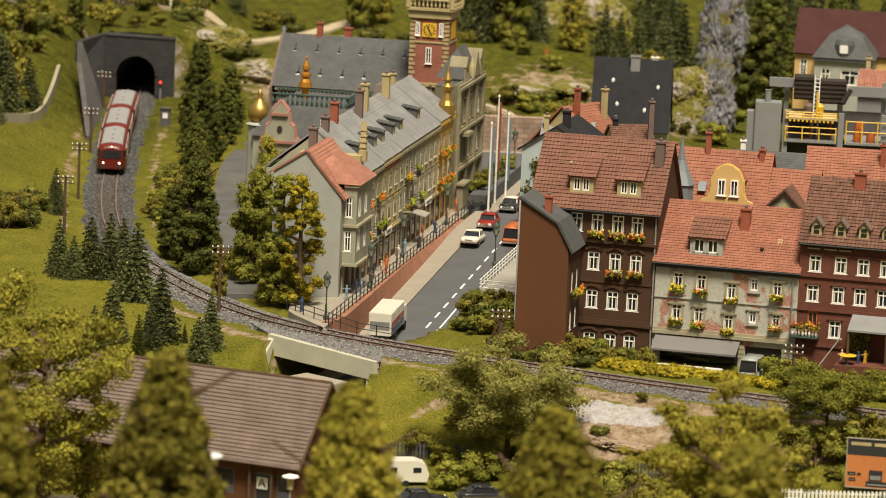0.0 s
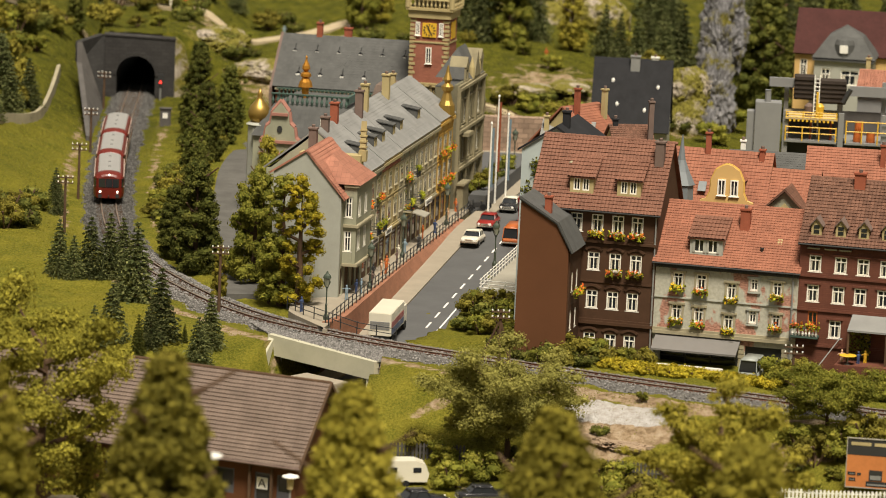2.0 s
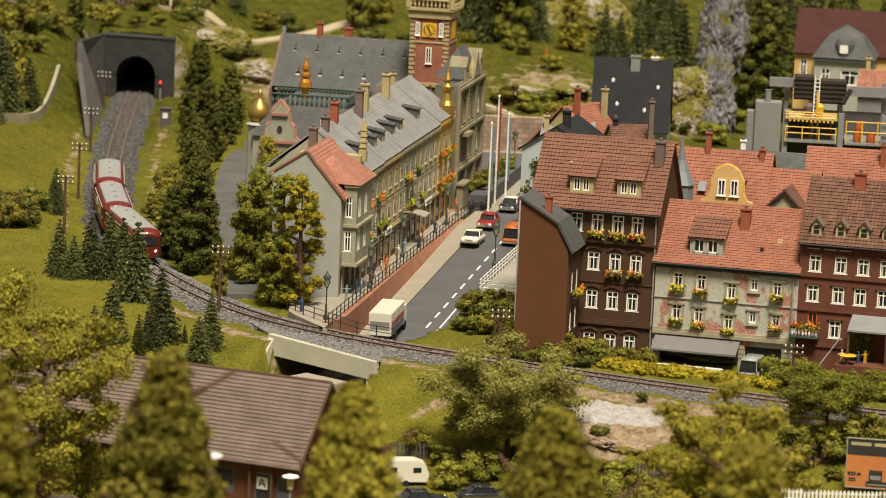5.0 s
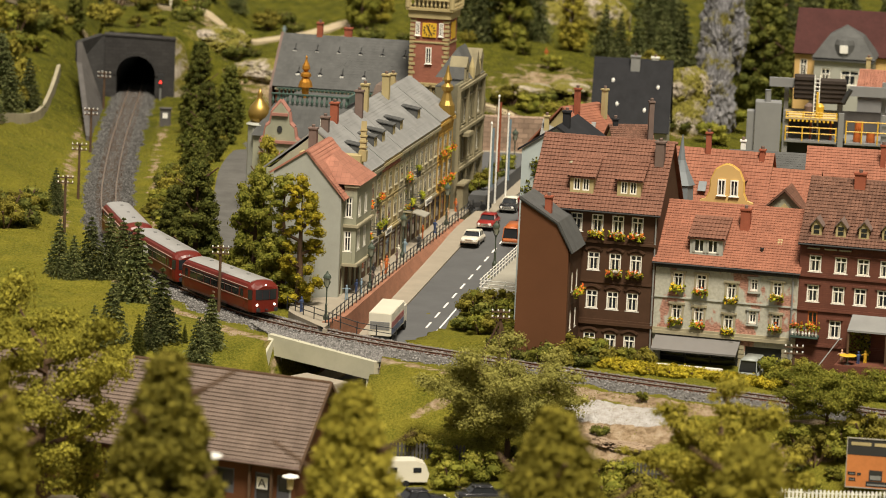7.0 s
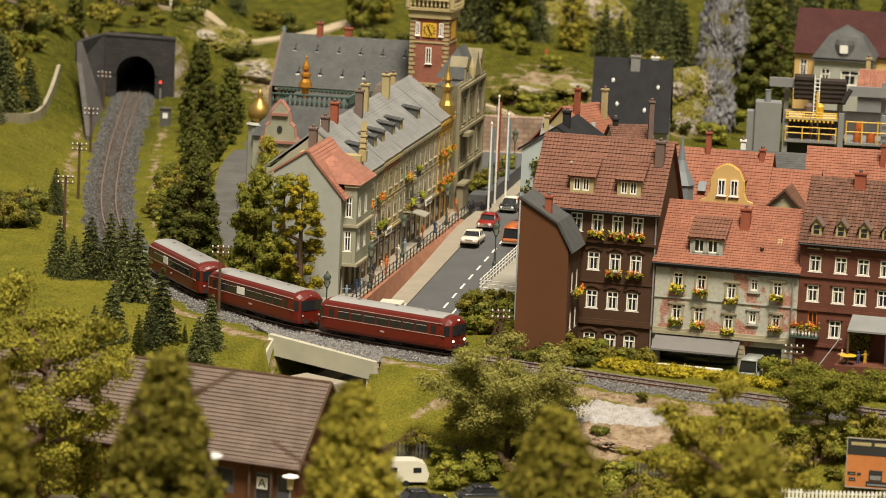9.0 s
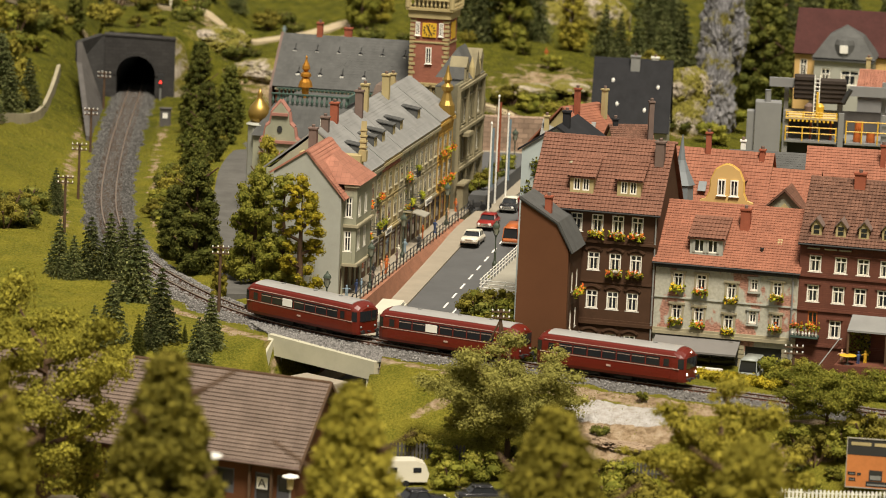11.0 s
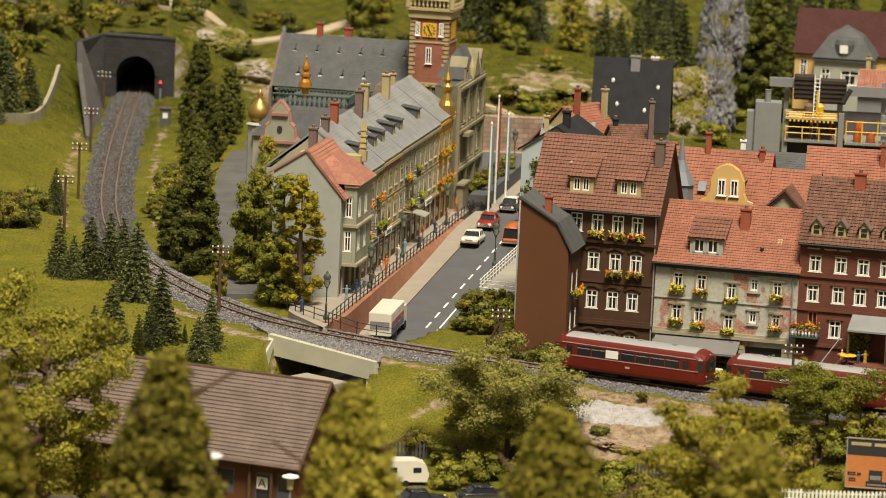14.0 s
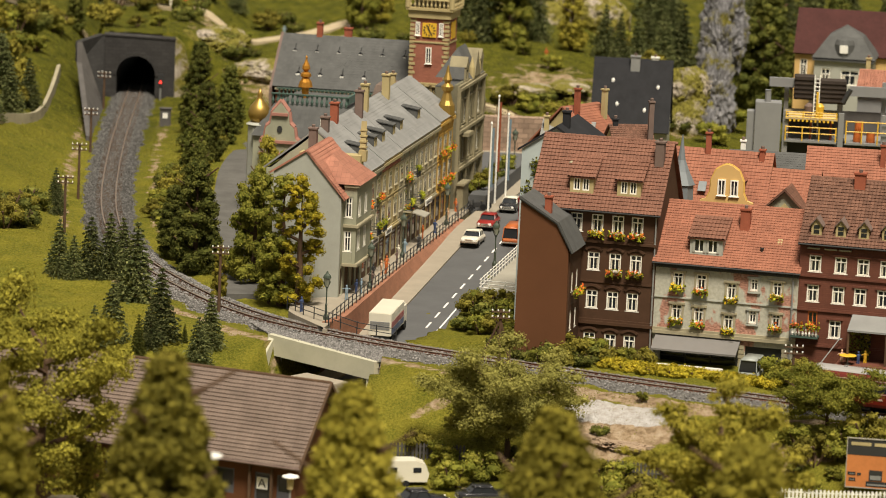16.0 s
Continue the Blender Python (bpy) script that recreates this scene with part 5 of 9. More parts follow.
def build_bridge():
    br = thing("underbridge", "cream concrete railway bridge over the sunken street", "bridge", P(0, 0, 0), kind="structure")
    bm = bmesh.new()
    sweep(bm, [(-2.6, -1.3), (-2.6, -0.7), (3.0, -0.7), (3.0, -1.3)], 181, 203, 1.0)
    part("deck", bm, "bridge", br)
    a, b = Vector((-14.3, 335.9, 0)), Vector((-5.2, 328.9, 0))
    d = (b - a).normalized()
    n = Vector((-d.y, d.x, 0))
    bm = bmesh.new()
    def pt(t, w, z):
        p = a.lerp(b, t) + n * w
        return bm.verts.new((p.x, p.y, z))
    vs = [pt(0, 0, -1.85), pt(1, 0, -2.3), pt(1, 0, -0.75), pt(0, 0, -0.15), pt(0, 0.6, -1.85), pt(1, 0.6, -2.3), pt(1, 0.6, -0.75), pt(0, 0.6, -0.15)]
    for q in ((0, 1, 2, 3), (7, 6, 5, 4), (0, 4, 5, 1), (1, 5, 6, 2), (2, 6, 7, 3), (3, 7, 4, 0)):
        bm.faces.new([vs[i] for i in q])
    part("parapet", bm, "bridge", br, "pale concrete parapet beam")
    for t, w in ((0.0, 0.7), (0.93, 0.7)):
        p = a.lerp(b, t)
        bm = bmesh.new()
        box(bm, 0, 0.7, 0.05, 9.0, -6.5, -0.9)
        part("abutment", bm, "bridge", br, at=P(p.x, p.y, 0, math.degrees(math.atan2(d.y, d.x)) + 12))
    bm = bmesh.new()
    prism(bm, [(0, -6.5), (-4.5, -6.5), (-4.5, -4.6), (0, -0.4)], -0.5, 0.0, "y")
    part("wing_wall", bm, "bridge", br, at=P(a.x + 0.1, a.y - 0.1, 0, 62))
    # ballast shoulder between the track and the parapet
    v, f = [], []
    for i in range(13):
        t = i / 12
        x, y, h = on_track(181.5 + 16.5 * t)
        p = a.lerp(b, 0.05 + 0.95 * t) + n * 0.3
        z = -0.25 - 0.6 * t
        for q in ((x + math.sin(h) * 1.6, y - math.cos(h) * 1.6, -0.27), (p.x, p.y, z), (p.x, p.y, z - 0.5), (x + math.sin(h) * 1.6, y - math.cos(h) * 1.6, -0.9)):
            v.append(q)
    for i in range(12):
        for k in range(4):
            e, g = i * 4 + k, i * 4 + (k + 1) % 4
            f.append((e, g, g + 4, e + 4))
    raw("ballast_shoulder", v, f, "bed", br)
    rng = np.random.default_rng(14)
    base = np.array([(1, 0, 0), (-1, 0, 0), (0, 1, 0), (0, -1, 0), (0, 0, 1), (0, 0, -1)], float)
    tri = np.array([(0, 2, 4), (2, 1, 4), (1, 3, 4), (3, 0, 4), (2, 0, 5), (1, 2, 5), (3, 1, 5), (0, 3, 5)])
    v, f = [], []
    for i in range(2600):
        t, u = rng.uniform(0, 1), rng.uniform(0, 1)
        x, y, h = on_track(180.5 + 17.5 * t)
        p = a.lerp(b, t) + n * 0.3
        q = np.array([(x + math.sin(h) * 1.6) * (1 - u) + p.x * u, (y - math.cos(h) * 1.6) * (1 - u) + p.y * u, -0.25 * (1 - u) + (-0.23 - 0.6 * t) * u])
        v.append(q + base * rng.uniform(0.05, 0.12) * rng.uniform(0.6, 1.3, (6, 1)))
        f.append(tri + 6 * i)
    tagged(raw("shoulder_stones", np.vstack(v), np.vstack(f), "ballast", br), kind="stuff")


build_bridge()


def build_tunnel():
    tu = thing("tunnel_portal", "dark stone tunnel portal with round arch and wing walls", "tunnel", P(0, 0, 0), kind="structure")
    cx, y, r, spring = -37.2, 480.5, 2.3, 2.15
    bm = bmesh.new()
    arc = [(cx + r * math.cos(t), spring + r * math.sin(t)) for t in np.linspace(0, math.pi, 25)]
    outer = [(-32.6, -0.7), (-32.6, 6.5), (-41.0, 6.75), (-41.0, -0.7)]
    prism(bm, outer + [(cx - r, -0.7)] + arc[::-1] + [(cx + r, -0.7)], y, y + 1.2, "y")
    part("portal_wall", bm, "portal", tu)
    for i in range(15):
        t0, t1 = math.pi * i / 15, math.pi * (i + 0.94) / 15
        bm = bmesh.new()
        prism(bm, [(cx + k * math.cos(t), spring + k * math.sin(t)) for k, t in ((r, t0), (r + 0.5, t0), (r + 0.5, t1), (r, t1))], y - 0.12, y - 0.004, "y")
        part("arch_stone", bm, "portal", tu)
    bm = bmesh.new()
    prism(bm, [(-41.1, 6.76), (-32.5, 6.51), (-32.5, 6.68), (-41.1, 6.93)], y - 0.1, y + 3.0, "y")
    part("coping", bm, "portal", tu)
    bm = bmesh.new()
    ring = [(cx + (r + 0.02) * math.cos(t), spring + (r + 0.02) * math.sin(t)) for t in np.linspace(0, math.pi, 17)]
    prof = [(cx + r + 0.02, -0.9)] + ring + [(cx - r - 0.02, -0.9)]
    big = [(cx + (x - cx) * 1.25, z * 1.15 if z > 0 else z) for x, z in prof[::-1]]
    prism(bm, prof + big, y + 1.21, y + 36, "y")
    part("tunnel_lining", bm, "dark", tu)
    bm = bmesh.new()
    box(bm, cx - 4, cx + 4, y + 36.1, y + 36.6, -1, 7)
    part("tunnel_end", bm, "dark", tu)
    # wing walls
    def wing(pts, w, name, mat):
        bm = bmesh.new()
        lo = [bm.verts.new(p) for p in pts]
        hi = [bm.verts.new((p[0] + w[0], p[1] + w[1], p[2])) for p in pts]
        k = len(pts)
        bm.faces.new(lo)
        bm.faces.new(hi[::-1])
        for i in range(k):
            bm.faces.new((lo[i], lo[(i + 1) % k], hi[(i + 1) % k], hi[i]))
        part(name, bm, mat, tu)
    wing([(-41.0, 480.4, -0.6), (-41.0, 480.4, 6.9), (-42.9, 471.5, 7.0), (-42.9, 471.5, 4.7), (-40.2, 471.5, -0.6)], (-0.7, 0.3), "wing_wall", "portal_y")
    wing([(-42.8, 471.3, 7.0), (-42.7, 470.6, 4.6), (-39.0, 443.5, 0.1), (-39.0, 443.5, -0.7), (-40.0, 471.3, -0.7)], (-0.6, 0.1), "wing_coping", "concrete_dark")
    bm = bmesh.new()
    prism(bm, [(-32.6, -0.6), (-32.6, 6.9), (-31.6, 6.0), (-30.6, 2.0), (-30.2, -0.6)], y - 0.1, y + 0.8, "y")
    part("rock_edge", bm, "moss_rock", tu)


M["portal_y"] = tiled("wing_stone", (0.04, 0.038, 0.036), 0.9, 0.42, 0.6, 0.25, axes="yz")
M["concrete_dark"] = plain("wing_concrete", (0.1, 0.092, 0.085), 0.9, vary=0.2)
build_tunnel()

# ---- the row of town houses along the street ----
ROW = 79.2
Ax, Ay = -9.04, 352.4


def row_at(x, y=0.0, z=0.0):
    return P(Ax, Ay, z, ROW) @ P(x, y, 0)


def row_house(x0, x1, eave, wall, roof, trim, label, floors, cols, shop="wood", frieze="", dormers=(), chimneys=(), flowers=(), ridge=13.4, shutters=False):
    w = x1 - x0
    ho = thing("town_house", label, "house", row_at(x0, 0, 0), "row of town houses")
    step_x = w / cols
    holes, wins = [], []
    for fz, fh in floors:
        for c in range(cols):
            ww = min(1.15, step_x * 0.5)
            x = step_x * (c + 0.5) - ww / 2
            holes.append((x, x + ww, fz, fz + fh))
            wins.append((x, fz, ww, fh))
    shops = []
    for c in range(cols):
        a, b = step_x * c + 0.35, step_x * (c + 1) - 0.35
        shops.append((a, b, 0.2, 2.7))
    gable_shell(ho, w, 9.0, -0.4, eave, ridge, wall, holes + shops)
    for i, (x, z, ww, h) in enumerate(wins):
        window(ho, x, z, ww, h, "cream_frame", y=-0.02, curtain=False, flat=True, flowers="flower_orange" if i in flowers else "")
        bm = bmesh.new()
        box(bm, x - 0.16, x + ww + 0.16, -0.1, 0.0, z + h + 0.04, z + h + 0.26)
        box(bm, x - 0.12, x + ww + 0.12, -0.06, 0.0, z - 0.5, z - 0.1)
        part("window_trim", bm, trim, ho)
    for a, b, c, d in shops:
        bm = bmesh.new()
        wall_panel(bm, a, b, c, d, [(a + 0.15, b - 0.15, c + 0.5, d - 0.5), (a + 0.15, b - 0.15, d - 0.4, d - 0.12)], 0.0, 0.12)
        bmesh.ops.remove_doubles(bm, verts=bm.verts, dist=0.001)
        sf = part("shop_front", bm, shop, ho)
        bm = bmesh.new()
        box(bm, a + 0.1, b - 0.1, 0.04, 0.07, c + 0.4, d - 0.1)
        part("shop_pane", bm, "glass", sf)
    for c in range(cols + 1):
        bm = bmesh.new()
        x = min(max(step_x * c, 0.2), w - 0.2)
        box(bm, x - 0.15, x + 0.15, -0.035, 0.0, 3.3, eave - 0.6, bevel=0.02)
        box(bm, x - 0.2, x + 0.2, -0.09, 0.0, eave - 0.95, eave - 0.55, bevel=0.02)
        part("pilaster", bm, trim, ho)
    for z, h, p in ((2.95, 0.35, 0.2), (eave - 0.5, 0.5, 0.3)) + tuple((fz - 0.75, 0.18, 0.08) for fz, _ in floors[1:]):
        band(ho, "cornice", 0, w, z, h, p, trim)
    if frieze:
        band(ho, "frieze", 0, w, eave - 1.0, 0.5, 0.12, frieze)
    bm = bmesh.new()
    slope(bm, 0, w, -0.2, eave - 0.05, 4.6, ridge, 18)
    slope(bm, 0, w, 9.2, eave - 0.05, 4.6, ridge, 8)
    part("roof", bm, roof, ho)
    for x in dormers:
        yb = 1.1
        zb = eave + (ridge - eave) * yb / 4.6
        bm = bmesh.new()
        wall_panel(bm, x - 0.6, x + 0.6, zb - 0.2, zb + 1.15, [(x - 0.38, x + 0.38, zb + 0.05, zb + 1.0)], yb, 0.2)
        for s in (-0.6, 0.45):
            prism(bm, [(yb + 0.2, zb), (yb + 0.2, zb + 1.15), (yb + 1.5, zb + 1.2)], x + s, x + s + 0.15, "x")
        do = part("dormer", bm, "slate", ho)
        bm = bmesh.new()
        for a, b, c, d in ((-0.46, -0.38, 0.0, 1.08), (0.38, 0.46, 0.0, 1.08), (-0.38, 0.38, 1.0, 1.08), (-0.04, 0.04, 0.05, 1.0)):
            box(bm, x + a, x + b, yb - 0.05, yb - 0.004, zb + c, zb + d)
        part("dormer_frame", bm, "cream", do)
        bm = bmesh.new()
        box(bm, x - 0.38, x + 0.38, yb + 0.1, yb + 0.14, zb + 0.05, zb + 1.0)
        part("dormer_pane", bm, "glass", do)
        bm = bmesh.new()
        slope(bm, x - 0.7, x + 0.7, yb - 0.12, zb + 1.13, yb + 1.7, zb + 1.42, 4, 0.08)
        part("dormer_roof", bm, "slate", do)
    for x, y, top, mat in chimneys:
        chimney(ho, x, y, eave + 1.0, top, mat, 0.7, 0.7)
    return ho


def corner_house():
    ho = thing("town_house", "pale grey corner house with pink tiled roof and bay window", "house", row_at(0), "row of town houses")
    bm = bmesh.new()
    prism(bm, [(0.0, -0.4), (6.1, -0.4), (6.1, 11.0), (3.25, 12.85), (0.0, 8.95)], 0.0, 0.35, "x")
    part("gable_wall", bm, "pale_plaster", ho, "blank pale grey gable wall")
    bm = bmesh.new()
    holes = [(0.6, 1.7, 0.2, 2.6), (2.5, 4.4, 0.2, 2.6), (5.4, 6.6, 0.2, 2.6), (7.3, 8.6, 0.2, 2.6)]
    wall_panel(bm, 0.36, 9.2, -0.4, 9.0, holes)
    bmesh.ops.remove_doubles(bm, verts=bm.verts, dist=0.001)
    part("front_wall", bm, "green_plaster", ho)
    for a, b, c, d in holes:
        bm = bmesh.new()
        box(bm, a, b, 0.12, 0.2, c, d)
        part("door", bm, "wood", ho)
    bm = bmesh.new()
    box(bm, 0.36, 9.2, 5.75, 6.1, -0.4, 10.9)
    box(bm, 8.85, 9.2, 0.36, 5.74, -0.4, 10.9)
    part("house_shell", bm, "pale_plaster", ho)
    bm = bmesh.new()
    tile_slope(bm, -0.15, 9.2, -0.3, 8.75, 3.25, 12.85, 16)
    slope(bm, -0.15, 9.2, 6.4, 10.75, 3.25, 12.85, 6)
    part("roof", bm, "tile_pink", ho)
    # bay with its own hipped roof
    bm = bmesh.new()
    side = P(1.2, 0, 0, -90)
    wall_panel(bm, 1.2, 7.4, 3.0, 10.0, [(1.9, 3.1, 4.1, 5.9), (4.4, 5.6, 4.1, 5.9), (1.9, 3.1, 7.1, 8.9), (4.4, 5.6, 7.1, 8.9)], -1.15, 0.3)
    bmesh.ops.remove_doubles(bm, verts=bm.verts, dist=0.001)
    bay = part("bay", bm, "green_plaster", ho)
    bm = bmesh.new()
    wall_panel(bm, 0.0, 0.84, 3.0, 10.0, [(0.1, 0.74, 4.1, 5.9), (0.1, 0.74, 7.1, 8.9)], 0, 0.3)
    bmesh.ops.remove_doubles(bm, verts=bm.verts, dist=0.001)
    part("bay_side", bm, "green_plaster", ho, at=side)
    for z in (4.1, 7.1):
        window(ho, 0.12, z, 0.62, 1.8, turn=side)
        for x in (1.9, 4.4):
            window(ho, x, z, 1.2, 1.8, y=-1.05)
    bm = bmesh.new()
    for z in (2.75, 6.2, 9.75):
        box(bm, 1.0, 7.6, -1.4, -0.0, z, z + 0.28, bevel=0.04)
    part("bay_moulding", bm, "stone", ho)
    bm = bmesh.new()
    vs = [bm.verts.new(p) for p in ((0.9, -1.5, 10.05), (7.7, -1.5, 10.05), (7.7, 3.3, 10.05), (0.9, 3.3, 10.05), (2.9, 1.6, 12.4), (5.9, 1.6, 12.4))]
    for q in ((0, 1, 5, 4), (1, 2, 5), (2, 3, 4, 5), (3, 0, 4), (3, 2, 1, 0)):
        bm.faces.new([vs[i] for i in q])
    part("bay_roof", bm, "tile_pink", ho, "pink tiled hipped bay roof")
    bm = bmesh.new()
    box(bm, 7.75, 9.2, 0.1, 5.7, 8.8, 11.6, bevel=0.03)
    box(bm, 8.45, 9.15, -0.25, 0.45, 11.0, 12.0, bevel=0.03)
    prism(bm, [(8.5, 12.0), (9.1, 12.0), (8.8, 14.6)], -0.15, 0.35, "y")
    for k in range(4):
        w = 0.36 - 0.07 * k
        box(bm, 8.8 - w, 8.8 + w, -0.22, 0.42, 12.2 + 0.5 * k, 12.36 + 0.5 * k, bevel=0.02)
    part("stepped_parapet", bm, "cream", ho, "stepped stone parapet with obelisk")
    chimney(ho, 6.6, 4.2, 11.4, 13.9, "chimney_brown", 0.7, 0.7)


corner_house()
row_house(9.25, 16.7, 9.75, "green_plaster", "slate_light", "stone", "grey-green plaster town house with light slate roof and flower boxes", [(4.0, 1.7), (6.9, 1.6)], 3, dormers=(3.8,), chimneys=((2.0, 4.2, 14.3, "chimney_brown"), (6.6, 4.4, 15.0, "chimney_red")), flowers=(0, 2, 3, 5))
row_house(16.72, 24.7, 9.85, "cream", "slate_light", "cream", "cream and ochre town house with brown frieze and dormers", [(4.0, 1.7), (6.9, 1.6)], 3, frieze="hallbrick", dormers=(2.0, 5.5), chimneys=((6.9, 3.8, 15.2, "chimney_brown"),))
row_house(24.72, 33.9, 9.9, "green_plaster", "slate_light", "stone", "grey-green town house with iron balconies and dormers", [(4.0, 1.7), (6.9, 1.6)], 4, dormers=(2.2, 5.6), chimneys=((2.2, 4.0, 15.4, "cream"),), flowers=(1, 5))
row_house(33.92, 43.0, 9.9, "cream", "slate_light", "stone", "pale cream town house with light slate roof", [(4.0, 1.7), (6.9, 1.6)], 4, dormers=(4.6,), chimneys=((2.6, 4.0, 15.2, "cream"),))
END = row_house(43.02, 50.6, 10.1, "ochre", "slate_light", "ochre", "golden ochre town house with gilded spire and orange flowers", [(4.0, 1.7), (6.9, 1.6)], 3, flowers=(0, 1, 2, 3, 4, 5))


def spire(parent, x, y, z, k, mat="gold", name="spire"):
    bm = bmesh.new()
    lathe(bm, [(0.75 * k, z), (0.7 * k, z + 0.9 * k), (0.5 * k, z + 1.3 * k), (0.32 * k, z + 2.0 * k), (0.5 * k, z + 2.2 * k), (0.55 * k, z + 2.5 * k), (0.22 * k, z + 2.8 * k), (0.4 * k, z + 3.1 * k), (0.18 * k, z + 3.7 * k), (0.05 * k, z + 4.3 * k)], 10, x, y)
    return part(name, bm, mat, parent, "gilded turned spire", smooth=False)


spire(END, 5.4, 0.3, 10.1, 1.15)
def sign_board(at, w, mat):
    sb = thing("shop_sign", "pale shop sign board with unreadable lettering on the house front", "shop sign", at, "shop signs")
    bm = bmesh.new()
    box(bm, 0, w, -0.1, 0.0, 0, 0.6, bevel=0.03)
    part("board", bm, mat, sb)
    for k in range(int(w / 0.55)):
        bm = bmesh.new()
        box(bm, 0.2 + 0.5 * k, 0.55 + 0.5 * k, -0.115, -0.102, 0.18, 0.42)
        part("lettering_bar", bm, "dark", sb)


for at_x, w, m in ((11.2, 3.4, "porcelain"), (17.8, 2.6, "porcelain"), (26.0, 3.0, "cream"), (36.2, 2.8, "porcelain")):
    sign_board(row_at(at_x, -0.36, 2.85), w, m)


def balcony(at):
    ba = thing("iron_balcony", "small dark iron balcony with plants on a house front", "balcony", at, "iron balconies")
    bm = bmesh.new()
    box(bm, 0, 1.7, -0.75, 0.0, -0.12, 0.0, bevel=0.02)
    part("balcony_floor", bm, "stone", ba)
    bm = bmesh.new()
    for a, b in (((0.04, -0.71), (1.66, -0.71)), ((0.04, -0.71), (0.04, 0)), ((1.66, -0.71), (1.66, 0))):
        for z in (0.12, 0.5, 0.9):
            rod(bm, (a[0], a[1], z), (b[0], b[1], z), 0.035, 5)
    part("balcony_rail", bm, "dark", ba)
    for k in range(9):
        bm = bmesh.new()
        rod(bm, (0.05 + 0.2 * k, -0.71, 0), (0.05 + 0.2 * k, -0.71, 0.9), 0.03, 5)
        part("bar", bm, "dark", ba)
    rng = np.random.default_rng(int(at.translation.x * 9000) % 997)
    p = np.stack([rng.uniform(0.1, 1.6, 90), rng.normal(-0.72, 0.12, 90), rng.normal(0.85, 0.16, 90)], -1)
    v, f = leaves(p, 0.13, rng)
    raw("planting", v, f, "leaf_lime", ba)


for at_x in (12.1, 14.7, 27.0, 31.6):
    balcony(row_at(at_x, -0.1, 3.75))
balcony(row_at(29.3, -0.1, 6.65))
bm = bmesh.new()
prism(bm, [(-0.05, 3.3), (-1.3, 2.95), (-1.3, 2.85), (-0.05, 3.18)], -1.2, 1.2, "x")
tagged(part("shop_awning", bm, "concrete", at=row_at(30.9, -0.4)), "small pale canopy over a shop door", "awning")


# ---- town hall and the block behind the row ----
M["hall_stone"] = plain("sooty_hall_stone", (0.17, 0.155, 0.1), 0.85, vary=0.3)
M["hall_trim"] = plain("hall_dressing", (0.26, 0.225, 0.14), 0.85, vary=0.3)
M["pink_stone"] = plain("pink_stone", (0.36, 0.17, 0.13), 0.8, vary=0.15)


